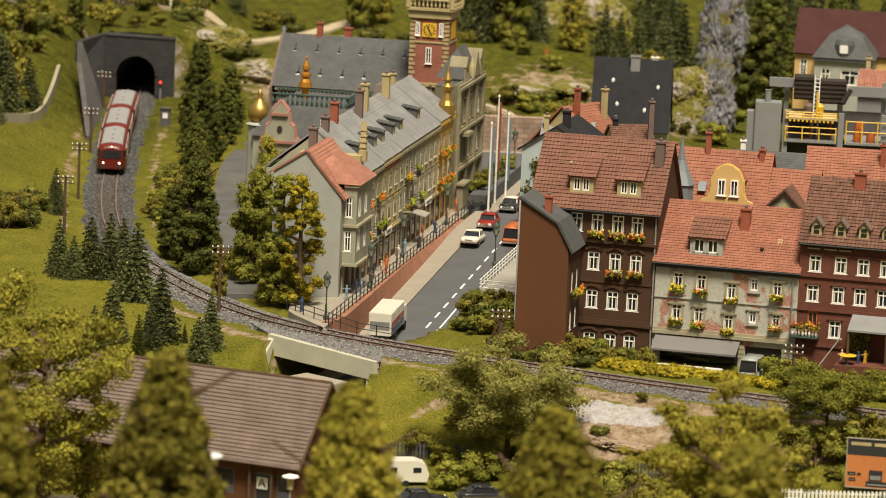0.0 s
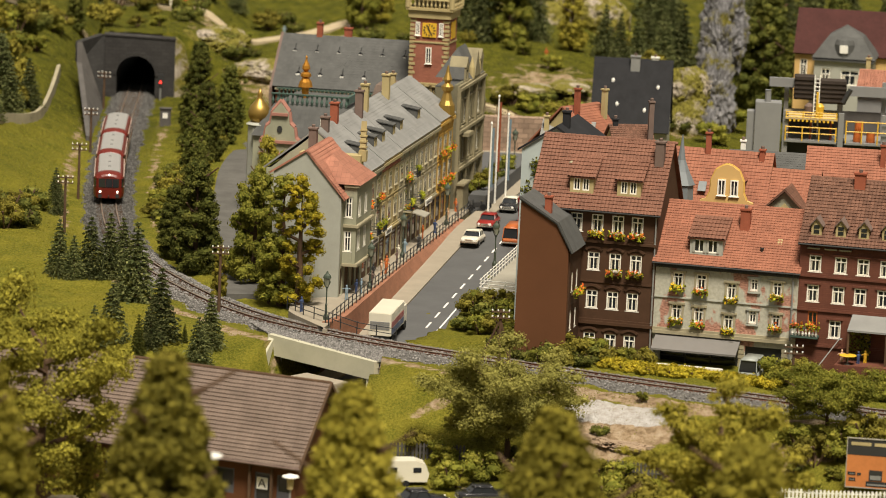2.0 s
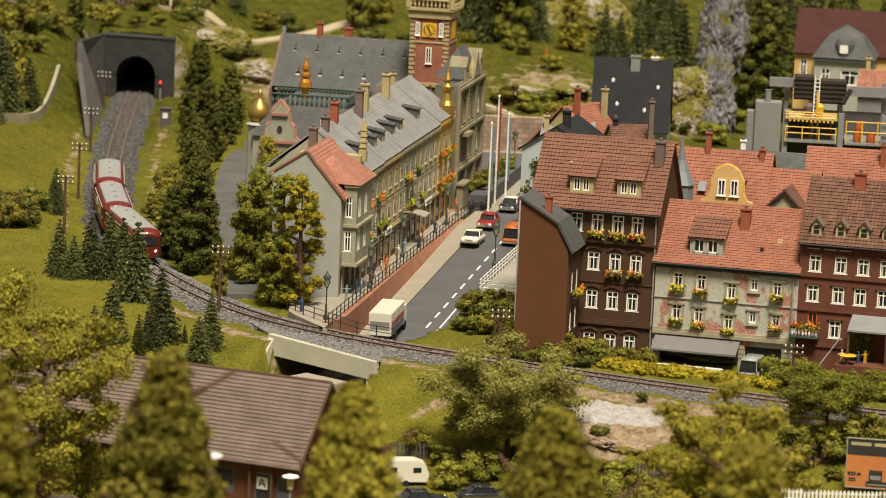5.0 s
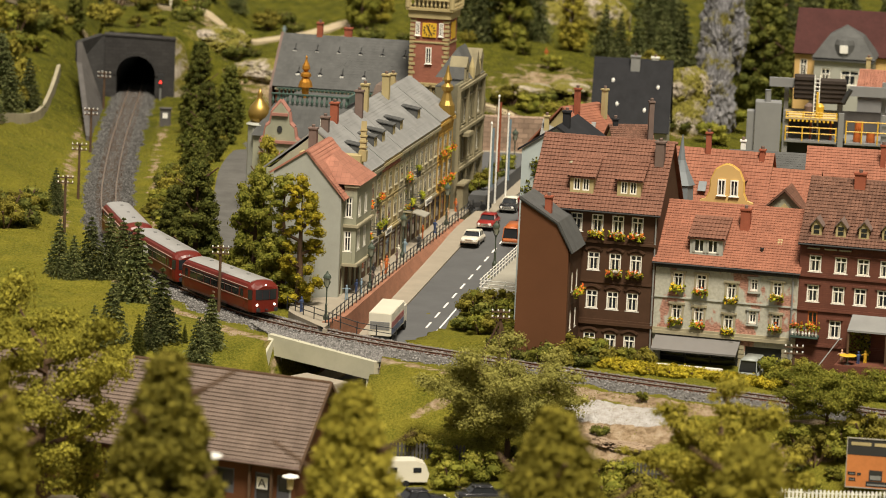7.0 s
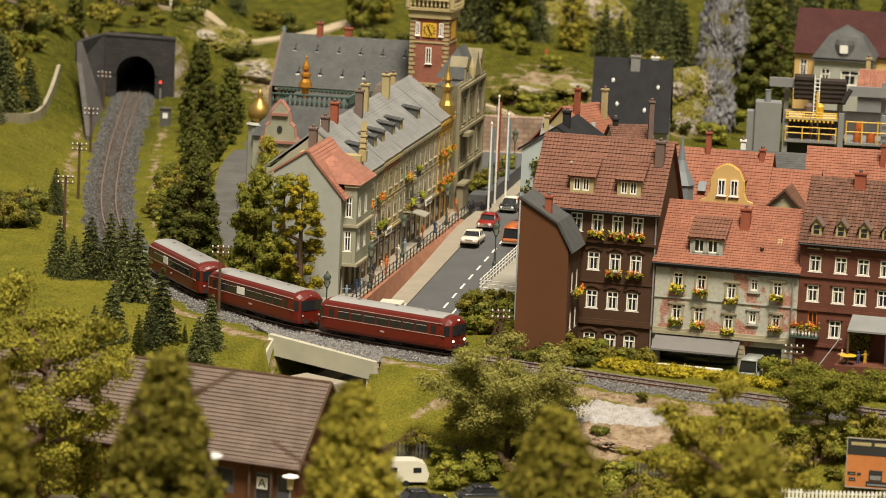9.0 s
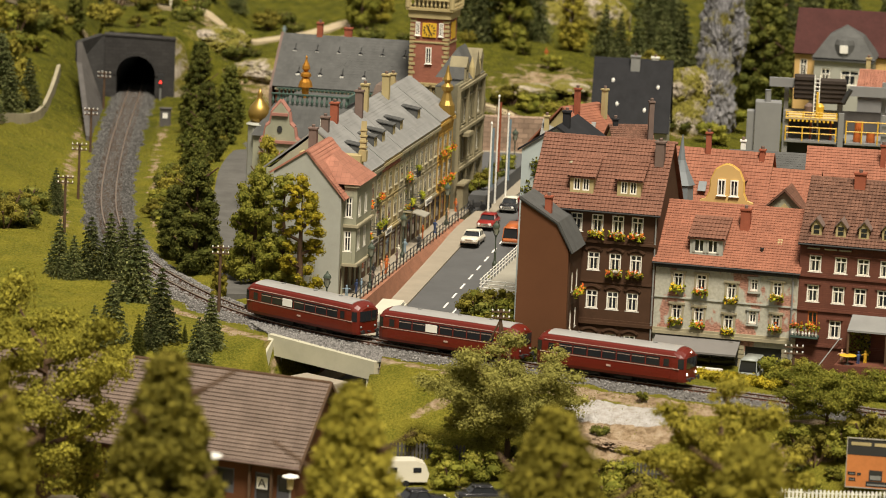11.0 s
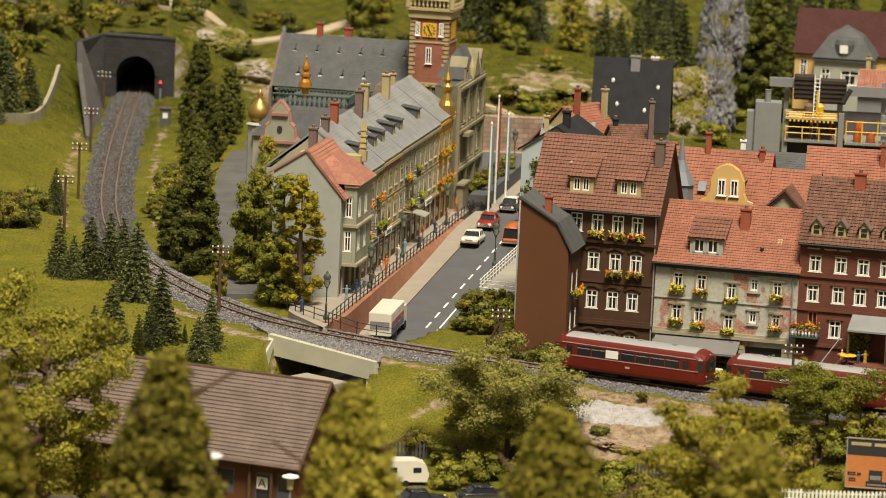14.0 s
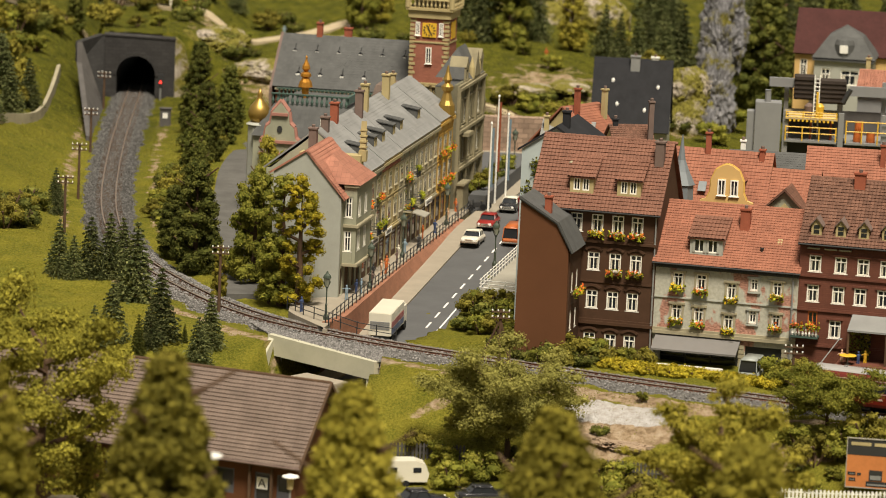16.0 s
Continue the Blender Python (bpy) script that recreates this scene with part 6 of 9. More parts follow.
def town_hall():
    ho = thing("town_hall", "large town hall with grey slate roof and red brick clock tower", "town hall", P(-18.3, 427.0, 0, -9.5))
    gable_shell(ho, 14.6, 10.5, -0.4, 8.9, 13.6, "hallbrick", [(0.8 + 2.3 * i, 2.0 + 2.3 * i, z, z + 2.2) for i in range(6) for z in (2.0, 5.6)])
    bm = bmesh.new()
    slope(bm, -0.3, 14.7, -0.5, 8.7, 4.6, 13.7, 20, lift=0.01)
    slope(bm, -0.3, 14.7, 11, 8.4, 4.6, 13.7, 8, lift=0.03)
    part("roof", bm, "slate", ho, "mottled grey slate roof")
    for i in range(6):
        for z in (2.0, 5.6):
            window(ho, 0.8 + 2.3 * i, z, 1.2, 2.2)
    band(ho, "cornice", 0, 14.6, 8.4, 0.5, 0.5, "stone")
    for row, y0 in ((0, 0.6), (1, 2.9)):
        for i in range(6):
            x = 2.2 + 2.35 * i - row * 0.9
            z = 8.9 + (y0 + 0.35) * 0.93
            bm = bmesh.new()
            prism(bm, [(x - 0.28, z), (x + 0.28, z), (x + 0.24, z + 0.35), (x, z + 0.55), (x - 0.24, z + 0.35)], y0, y0 + 0.9, "y")
            do = part("roof_hatch", bm, "slate_dark", ho)
            bm = bmesh.new()
            box(bm, x - 0.2, x + 0.2, y0 - 0.05, y0 - 0.004, z + 0.06, z + 0.3)
            part("hatch_sill", bm, "porcelain", do)
            bm = bmesh.new()
            rod(bm, (x, y0 + 0.3, z + 0.5), (x + 0.05, y0 + 0.4, z + 1.0), 0.05)
            part("finial", bm, "dark", do)
    chimney(ho, 3.6, 4.6, 13.2, 15.0, "chimney_red", 0.6, 0.6)
    chimney(ho, 6.6, 4.9, 13.2, 14.6, "chimney_red", 0.8, 0.6)
    bm = bmesh.new()
    prism(bm, [(-0.5, 8.6), (4.6, 13.9), (11.0, 8.4), (11.0, -0.4), (-0.5, -0.4)], -0.6, -0.31, "x")
    part("gable_coping", bm, "chimney_brown", ho)
    # green balustrade along the eaves
    for i in range(24):
        part("baluster", None, None, ho, at=P(0.6 + 0.42 * i, -0.9, 7.6), mesh=shared(("baluster",), lambda bm: lathe(bm, [(0.08, 0), (0.16, 0.35), (0.07, 0.7), (0.14, 0.95)], 8), "green_copper"))
    bm = bmesh.new()
    box(bm, 0.3, 10.8, -1.05, -0.75, 8.56, 8.7, bevel=0.03)
    box(bm, 0.3, 10.8, -1.1, 0.0, 7.3, 7.58, bevel=0.03)
    part("balustrade_rail", bm, "green_copper", ho)
    # clock tower
    tx, ty, w = 14.4, -1.6, 4.05
    to = new("clock_tower")
    to.parent = ho
    to.matrix_basis = P(tx, ty, 0.5, -2.5)
    bm = bmesh.new()
    box(bm, 0, w, 0, w, -1.2, 16.6)
    part("shaft", bm, "hallbrick", to, "red brick tower shaft")
    for i in range(26):
        z = 4.8 + 0.45 * i
        ln = 0.62 if i % 2 else 0.42
        for x0, x1, y0, y1 in ((-0.06, ln, -0.06, ln), (w - ln, w + 0.06, -0.06, ln)):
            part("quoin", None, None, to, at=P(x0, y0, z), mesh=shared(("tower_quoin", round(x1 - x0, 2), round(y1 - y0, 2)), lambda bm: box(bm, 0, x1 - x0, 0, y1 - y0, 0, 0.3, bevel=0.02), "cream"))
    for z, h, p, mat in ((16.5, 0.8, 0.25, "cream"), (13.9, 0.22, 0.08, "cream"), (9.6, 0.2, 0.08, "cream"), (17.3, 0.35, 0.5, "cream")):
        bm = bmesh.new()
        box(bm, -p, w + p, -p, w + p, z, z + h, bevel=0.05)
        part("tower_band", bm, mat, to)
    for i in range(10):
        for k in range(2):
            at = P(0.0 + 0.44 * i, -0.35, 17.65) if k == 0 else P(w + 0.35, 0.0 + 0.44 * i, 17.65)
            part("gallery_post", None, None, to, at=at, mesh=shared(("gallery_post",), lambda bm: lathe(bm, [(0.07, 0), (0.13, 0.25), (0.06, 0.5), (0.11, 0.75)], 8), "cream"))
    bm = bmesh.new()
    box(bm, -0.45, w + 0.45, -0.45, w + 0.45, 18.4, 18.55, bevel=0.03)
    part("gallery_rail", bm, "cream", to)
    for x, y in ((-0.3, -0.3), (w + 0.3, -0.3), (w + 0.3, w + 0.3), (-0.3, w + 0.3)):
        bm = bmesh.new()
        lathe(bm, [(0.3, 17.6), (0.3, 19.0), (0.38, 19.1), (0.1, 19.9)], 8, x, y)
        part("gallery_pinnacle", bm, "cream", to)
    bm = bmesh.new()
    box(bm, 0.6, w - 0.6, 0.6, w - 0.6, 17.6, 22.0, bevel=0.05)
    part("belfry", bm, "stone", to)
    bm = bmesh.new()
    box(bm, w / 2 - 0.45, w / 2 + 0.45, 0.55, 0.58, 18.6, 20.4)
    part("belfry_window", bm, "porcelain", to)
    bm = bmesh.new()
    box(bm, w / 2 - 0.75, w / 2 + 0.75, -0.14, -0.02, 14.55, 16.05, bevel=0.03)
    ck = part("clock_face", bm, "yellow_rail", to, "yellow clock face with black marks")
    for i in range(12):
        a = i * math.pi / 6
        bm = bmesh.new()
        box(bm, -0.05, 0.05, -0.18, -0.145, 0.45, 0.66, Matrix.Translation((w / 2, 0, 15.3)) @ Matrix.Rotation(a, 4, "Y"))
        part("hour_mark", bm, "dark", ck)
    bm = bmesh.new()
    box(bm, -0.06, 0.06, -0.2, -0.15, -0.1, 0.5, Matrix.Translation((w / 2, 0, 15.3)) @ Matrix.Rotation(2.6, 4, "Y"))
    box(bm, -0.07, 0.07, -0.2, -0.15, -0.1, 0.45, Matrix.Translation((w / 2, 0, 15.3)) @ Matrix.Rotation(-0.4, 4, "Y"))
    part("clock_pointer", bm, "dark", ck)
    bm = bmesh.new()
    box(bm, w + 0.02, w + 0.12, w / 2 - 0.9, w / 2 + 0.9, 14.4, 16.2)
    part("side_clock_face", bm, "yellow_rail", to)
    for x in (0.55, w - 1.0):
        window(to, x, 14.7, 0.45, 1.4, bars="mid", curtain=False, y=-0.06)
    for z in (11.8,):
        window(to, w / 2 - 0.3, z, 0.6, 1.7, bars="mid", curtain=False, y=-0.06)
    for i in range(3):
        window(to, w / 2 - 1.1 + 0.78 * i, 8.0, 0.6, 1.4, "cream", bars="mid", y=-0.06, surround="cream")


def hall_wing():
    ho = thing("town_hall_wing", "stone-trimmed town hall wing facing the square", "town hall", row_at(52.4))
    holes = [(0.9 + 2.5 * i, 2.1 + 2.5 * i, z, z + 2.2) for i in range(5) for z in (1.2, 4.8, 8.6)]
    bm = bmesh.new()
    wall_panel(bm, 0, 13.4, -0.4, 12.6, holes)
    bmesh.ops.remove_doubles(bm, verts=bm.verts, dist=0.001)
    part("front_wall", bm, "hall_stone", ho)
    bm = bmesh.new()
    box(bm, 0, 13.4, 2.0, 2.3, -0.4, 12.3)
    box(bm, 0, 0.3, 0.36, 1.99, -0.4, 12.3)
    box(bm, 13.1, 13.4, 0.36, 1.99, -0.4, 12.3)
    part("house_shell", bm, "hall_stone", ho)
    bm = bmesh.new()
    box(bm, 0, 13.4, 0.36, 2.3, 12.31, 12.45)
    part("roof", bm, "slate", ho)
    for a, b, c, d in holes:
        window(ho, a, c, b - a, d - c, surround="hall_trim")
    for z in (3.9, 7.7, 12.0):
        band(ho, "cornice", 0, 13.4, z, 0.5, 0.45, "hall_trim")
    for x in (0.2, 4.6, 9.0, 13.1):
        bm = bmesh.new()
        box(bm, x - 0.3, x + 0.3, -0.35, 0, -0.4, 12.0, bevel=0.04)
        part("buttress", bm, "hall_trim", ho)
    bm = bmesh.new()
    vs = [bm.verts.new(p) for p in ((6.4, -0.2, 12.46), (13.2, -0.2, 12.46), (13.2, 3.6, 12.46), (6.4, 3.6, 12.46), (7.9, 1.7, 15.4), (11.9, 1.7, 15.4))]
    for q in ((0, 1, 5, 4), (1, 2, 5), (2, 3, 4, 5), (3, 0, 4), (3, 2, 1, 0)):
        bm.faces.new([vs[i] for i in q])
    part("hipped_roof", bm, "slate", ho, "steep grey slate hipped roof")
    for x in (4.2, 12.0):
        bm = bmesh.new()
        wall_panel(bm, x - 0.7, x + 0.7, 12.3, 14.0, [(x - 0.35, x + 0.35, 12.7, 13.7)], -0.12, 0.2)
        prism(bm, [(x - 0.8, 14.0), (x + 0.8, 14.0), (x, 15.0)], -0.15, 1.6, "y")
        do = part("dormer", bm, "hall_trim", ho)
        bm = bmesh.new()
        box(bm, x - 0.35, x + 0.35, 0.0, 0.04, 12.7, 13.7)
        part("dormer_pane", bm, "glass", do)
    bm = bmesh.new()
    prism(bm, [(7.2, 12.6), (10.4, 12.6), (8.8, 15.2)], -0.3, 0.3, "y")
    part("gable", bm, "hall_trim", ho)
    for x in (7.2, 10.4):
        bm = bmesh.new()
        lathe(bm, [(0.3, 12.5), (0.3, 13.6), (0.05, 14.6)], 8, x, 0)
        part("pinnacle", bm, "cream", ho)
    bm = bmesh.new()
    box(bm, 1.8, 4.4, -1.0, -0.02, 7.2, 7.6, bevel=0.04)
    part("balcony", bm, "hall_trim", ho)
    bm = bmesh.new()
    box(bm, -0.6, 2.4, -1.1, -0.4, -0.4, 2.6, bevel=0.08)
    box(bm, -0.8, 2.6, -1.25, -0.36, 2.6, 2.85, bevel=0.05)
    part("porch", bm, "hall_trim", ho)


def mansard_block():
    ho = thing("mansard_block", "grey mansard-roofed block with green balustrade, golden spire and gabled front", "house", P(-19.0, 396.0, 0, -10.8))
    bm = bmesh.new()
    box(bm, 0, 10.4, 0, 13, -0.4, 8.0)
    part("block_wall", bm, "green_plaster", ho)
    bm = bmesh.new()
    vs = [bm.verts.new(p) for p in ((-0.2, -0.3, 7.9), (10.6, -0.3, 7.9), (10.6, 13.2, 7.9), (-0.2, 13.2, 7.9), (1.6, 1.5, 10.9), (8.9, 1.5, 10.9), (8.9, 11.5, 10.9), (1.6, 11.5, 10.9))]
    for q in ((0, 1, 5, 4), (1, 2, 6, 5), (2, 3, 7, 6), (3, 0, 4, 7), (4, 5, 6, 7), (3, 2, 1, 0)):
        bm.faces.new([vs[i] for i in q])
    part("mansard_roof", bm, "slate", ho)
    for i in range(16):
        part("baluster", None, None, ho, at=P(1.5 + 0.49 * i, 1.5, 10.9), mesh=shared(("baluster",), None, None))
    bm = bmesh.new()
    box(bm, 1.3, 9.1, 1.35, 1.65, 11.85, 12.0, bevel=0.03)
    box(bm, 8.75, 9.05, 1.66, 11.3, 11.2, 11.95, bevel=0.03)
    part("balustrade_rail", bm, "green_copper", ho)
    for i in range(0, 2):
        window(ho, 6.6 + i * 1.5, 8.7, 0.8, 1.1, y=0.3)
    # ornate gabled front
    bm = bmesh.new()
    prism(bm, [(1.2, -0.4), (6.4, -0.4), (6.4, 7.6), (5.9, 7.9), (5.7, 8.9), (5.1, 9.3), (4.9, 10.4), (4.3, 11.0), (3.8, 11.4), (3.3, 11.0), (2.7, 10.4), (2.5, 9.3), (1.9, 8.9), (1.7, 7.9), (1.2, 7.6)], -1.2, -0.4, "y")
    part("ornate_gable", bm, "green_plaster", ho, "grey-green gable edged in pink stone", at=P(0.1, 0, 0) @ Matrix.Diagonal((0.74, 1, 1, 1)))
    bm = bmesh.new()
    for a, b in (((1.2, 7.6), (1.8, 8.0)), ((1.7, 8.0), (1.95, 9.0)), ((1.9, 9.0), (2.5, 9.4)), ((2.5, 9.4), (2.7, 10.5)), ((2.7, 10.5), (3.8, 11.55)), ((3.8, 11.55), (4.9, 10.5)), ((4.9, 10.5), (5.1, 9.4)), ((5.1, 9.4), (5.7, 9.0)), ((5.7, 9.0), (5.9, 8.0)), ((5.9, 8.0), (6.4, 7.6))):
        rod(bm, (a[0], -0.8, a[1]), (b[0], -0.8, b[1]), 0.3, 6)
    part("gable_edging", bm, "pink_stone", ho, at=P(0.1, 0, 0) @ Matrix.Diagonal((0.74, 1, 1, 1)))
    bm = bmesh.new()
    for z in (7.4, 6.2, 10.1):
        k = 0.0 if z < 8 else 1.6
        box(bm, 1.1 + k, 6.5 - k, -1.45, -1.2, z, z + 0.3, bevel=0.03)
    part("gable_moulding", bm, "pink_stone", ho, at=P(0.1, 0, 0) @ Matrix.Diagonal((0.74, 1, 1, 1)))
    bm = bmesh.new()
    rod(bm, (3.8, -1.28, 8.8), (3.8, -1.21, 8.8), 0.35, 14)
    part("round_window", bm, "dark", ho, at=P(0.1, 0, 0) @ Matrix.Diagonal((0.74, 1, 1, 1)))
    # golden spires and onion dome
    bm = bmesh.new()
    lathe(bm, [(0.35, 10.9), (0.35, 11.9), (0.75, 12.0), (0.6, 12.5), (0.36, 12.9), (0.55, 13.05), (0.52, 13.3), (0.2, 13.55), (0.42, 13.8), (0.36, 14.1), (0.13, 14.6), (0.08, 14.8), (0.13, 14.95), (0.02, 15.1)], 10, 3.4, 7.2)
    part("golden_spire", bm, "gold_dark", ho, "orange-gold tiered spire")
    bm = bmesh.new()
    lathe(bm, [(1.1, -0.4), (1.1, 8.6), (1.3, 8.8), (1.0, 9.0)], 10, 0.2, 1.4)
    part("corner_turret", bm, "pale_plaster", ho)
    bm = bmesh.new()
    lathe(bm, [(0.75, 9.0), (1.05, 9.5), (1.12, 10.0), (0.9, 10.6), (0.45, 11.1), (0.22, 11.5), (0.3, 11.7), (0.05, 12.3)], 16, 0.2, 1.4)
    part("onion_dome", bm, "gold", ho, "golden onion dome", smooth=True)
    bm = bmesh.new()
    prism(bm, [(-0.45, 6.8), (0.45, 6.8), (0.0, 11.0)], -0.4, 0.4, "y")
    part("obelisk", bm, "cream", ho, at=P(8.6, -3.5, 0))
    bm = bmesh.new()
    box(bm, 8.0, 9.2, -4.1, -0.31, -0.4, 6.8)
    part("side_pier", bm, "green_plaster", ho)


M["gold_dark"] = plain("orange_gold", (0.6, 0.27, 0.04), 0.35, 0.8, vary=0.15, bumps=0)
shared(("baluster",), lambda bm: lathe(bm, [(0.08, 0), (0.16, 0.35), (0.07, 0.7), (0.14, 0.95)], 8), "green_copper")
town_hall()
hall_wing()
BM = thing("mansard_house", "house with brown tiled mansard roof behind the light slate roofs", "house", P(-8.13, 409.0, 0, -9))
bm = bmesh.new()
box(bm, 0.2, 4.16, 0.2, 5.8, -0.4, 9.33)
part("house_shell", bm, "hallbrick", BM)
bm = bmesh.new()
vs = [bm.verts.new(p) for p in ((0, 0, 9.33), (4.36, 0, 9.33), (4.36, 6, 9.33), (0, 6, 9.33), (0.5, 0.7, 11.53), (3.86, 0.7, 11.53), (3.86, 5.3, 11.53), (0.5, 5.3, 11.53))]
for q in ((0, 1, 5, 4), (1, 2, 6, 5), (2, 3, 7, 6), (3, 0, 4, 7), (4, 5, 6, 7), (3, 2, 1, 0)):
    bm.faces.new([vs[i] for i in q])
part("mansard_roof", bm, "roof_felt", BM)
chimney(BM, 2.2, 1.2, 10.93, 12.63, "cream", 0.5, 0.5)
mansard_block()


# ---- houses behind the brick block ----
def simple_house(name, label, at, w, d, eave, ridge, wall, roof, wins=(), chimneys=(), n=20, z0=-3.0, over=0.35, lift=0.014):
    ho = thing(name, label, "house", at)
    gable_shell(ho, w, d, z0, eave, ridge, wall, [(x, x + a, z, z + b) for x, z, a, b in wins])
    bm = bmesh.new()
    k = (ridge - eave) / (d / 2)
    if roof.startswith("tile"):
        tile_slope(bm, -0.2, w + 0.2, -over, eave - over * k, d / 2, ridge, n - 2, lift=0.035, amp=0.022)
    else:
        slope(bm, -0.2, w + 0.2, -over, eave - over * k, d / 2, ridge, n, lift=lift)
    slope(bm, -0.2, w + 0.2, d + over, eave - over * k, d / 2, ridge, n, lift=lift)
    part("roof", bm, roof, ho)
    for x, z, a, b in wins:
        window(ho, x, z, a, b)
    for x, y, top, mat in chimneys:
        chimney(ho, x, y, eave, top, mat, 0.46, 0.46)
    return ho


def yellow_house():
    ho = simple_house("gabled_house", "yellow house with curved baroque gable and red tiled roof", P(19.3, 350.2, 0, BLOCK), 8.3, 7.0, 10.3, 14.6, "yellow", "tile_red", chimneys=((2.7, 3.2, 16.0, "chimney_red"), (7.5, 3.0, 14.9, "chimney_red")))
    xs = [(3.0, 8.0), (7.6, 8.0), (7.6, 10.9), (7.0, 11.1), (6.75, 11.7), (6.7, 12.7), (6.3, 13.6), (5.7, 14.0), (5.3, 14.1), (4.9, 14.0), (4.3, 13.6), (3.9, 12.7), (3.85, 11.7), (3.6, 11.1), (3.0, 10.9)]
    bm = bmesh.new()
    prism(bm, xs, -1.4, -0.9, "y")
    part("curved_gable", bm, "yellow", ho, "yellow curved gable wall")
    top = xs[3:14]
    for a, b in zip(top, top[1:]):
        bm = bmesh.new()
        rod(bm, (a[0], -1.15, a[1]), (b[0], -1.15, b[1]), 0.13, 6)
        part("coping_stone", bm, "ochre", ho)
    for x in (4.5, 5.6):
        window(ho, x, 11.4, 0.7, 1.4, "white", "mid", y=-1.45)
    bm = bmesh.new()
    prism(bm, [(4.0, 12.5), (6.6, 12.5), (5.3, 14.1)], -0.89, 2.6, "y")
    part("gable_roof", bm, "tile_red", ho)
    bm = bmesh.new()
    box(bm, -0.35, 0.35, -0.5, 0.5, 0, 0.14, bevel=0.02)
    part("skylight", bm, "slate_blue", ho, at=P(2.8, 0.6, 11.7, 0, 50))
    bm = bmesh.new()
    lathe(bm, [(1.15, 8.0), (1.15, 12.0), (1.3, 12.1), (0.75, 13.2), (0.35, 14.2), (0.2, 15.2), (0.03, 16.4)], 8, 1.2, -1.2)
    part("corner_turret", bm, "slate_blue", ho, "blue-grey slate corner turret with pointed roof")
    for x in (0.2, 1.4, 2.4):
        bm = bmesh.new()
        box(bm, x, x + 0.8, -0.9, -0.4, 9.6, 10.2, bevel=0.05)
        part("merlon", bm, "yellow", ho)


M["works_grey"] = plain("works_grey", (0.22, 0.22, 0.215), 0.6, vary=0.08, bumps=0)
M["maroon"] = tiled("maroon_roof", (0.06, 0.02, 0.017), 0.3, 0.35, 0.85, 0.15, axes="xy")
M["slate_blue"] = plain("blue_slate", (0.17, 0.19, 0.2), 0.5, vary=0.15)
yellow_house()
HB = simple_house("gabled_house", "red tiled house with wooden pediment gable", P(26.9, 347.6, 0, BLOCK), 4.6, 7.5, 9.7, 13.4, "cream", "tile_red")
bm = bmesh.new()
prism(bm, [(0.4, 9.5), (4.4, 9.5), (4.4, 10.2), (2.4, 12.2), (0.4, 10.2)], -0.8, 0.6, "y")
part("pediment", bm, "green_plaster", HB, "grey-green pediment with window band")
bm = bmesh.new()
for s in (-1, 1):
    prism(bm, [(2.4, 12.5), (2.4 + s * 2.4, 10.15), (2.4 + s * 2.4, 9.95), (2.4, 12.25)], -1.2, 2.4, "y")
part("pediment_roof", bm, "tile_old", HB)
bm = bmesh.new()
box(bm, 0.9, 3.9, -0.86, -0.81, 9.8, 10.3)
prism(bm, [(1.7, 10.5), (3.1, 10.5), (2.4, 11.2)], -0.86, -0.81, "y")
part("pediment_trim", bm, "cream", HB)
simple_house("gabled_house", "long house with grey slate roof", P(25.4, 364.0, 0, -6), 8.0, 6.0, 9.4, 12.6, "pale_plaster", "slate", chimneys=((1.0, 3.4, 13.4, "porcelain"),))
simple_house("gabled_house", "house with plain orange-red tiled roof", P(31.8, 358.0, 0, -7), 11.0, 7.0, 10.6, 14.0, "cream", "tile_red", chimneys=((6.6, 2.2, 14.6, "chimney_red"),))
HS = simple_house("gabled_house", "tall house with steep dark slate roof and small hatches", P(15.4, 438.0, 0, -5), 8.2, 8.0, 4.6, 11.4, "pale_plaster", "slate_dark", wins=[(1 + 2.2 * i, 1.6, 1, 1.6) for i in range(3)], n=22, lift=0.008)
for x, y in ((2.0, 2.6), (6.9, 2.3), (5.6, 0.9), (2.6, 1.2)):
    z = 4.6 + y * 1.7
    bm = bmesh.new()
    lathe(bm, [(0.2, z - 0.2), (0.2, z + 0.2), (0.08, z + 0.38)], 8, x, y)
    part("roof_hatch", bm, "porcelain", HS)
chimney(HS, 4.3, 3.4, 9.5, 11.7, "grey", 1.0, 0.6)
chimney(HS, 6.4, 4.1, 10.8, 11.6, "porcelain", 0.8, 0.5)
simple_house("gabled_house", "small yellow house with red roof behind the street", P(13.2, 377.0, 0, 52), 5.4, 6.6, 10.8, 14.2, "cream", "tile_red", chimneys=((1.0, 2.4, 15.9, "chimney_red"), (4.8, 2.0, 15.6, "cream")))
simple_house("gabled_house", "narrow yellow gabled house with brown roof", P(15.6, 370.6, 0, 10), 3.6, 7.5, 10.9, 13.4, "cream", "tile_old", chimneys=((3.2, 1.2, 15.9, "chimney_brown"), (0.4, 3.6, 13.9, "slate_dark")))
simple_house("gabled_house", "low house with grey roof and yellow wall", P(8.6, 377.5, 0, -8), 4.6, 6.5, 10.6, 12.7, "yellow", "slate_light", chimneys=((3.0, 2.4, 13.7, "slate_dark"), (0.3, 2.0, 13.2, "cream")))
simple_house("villa", "yellow house with dark red mansard roof on the hill", P(38.4, 455.5, 0, -8), 14.5, 12.0, 11.4, 15.6, "yellow", "maroon", wins=[(0.6, 8.6, 0.8, 2.0), (2.2, 8.6, 0.8, 2.0)], z0=-4)
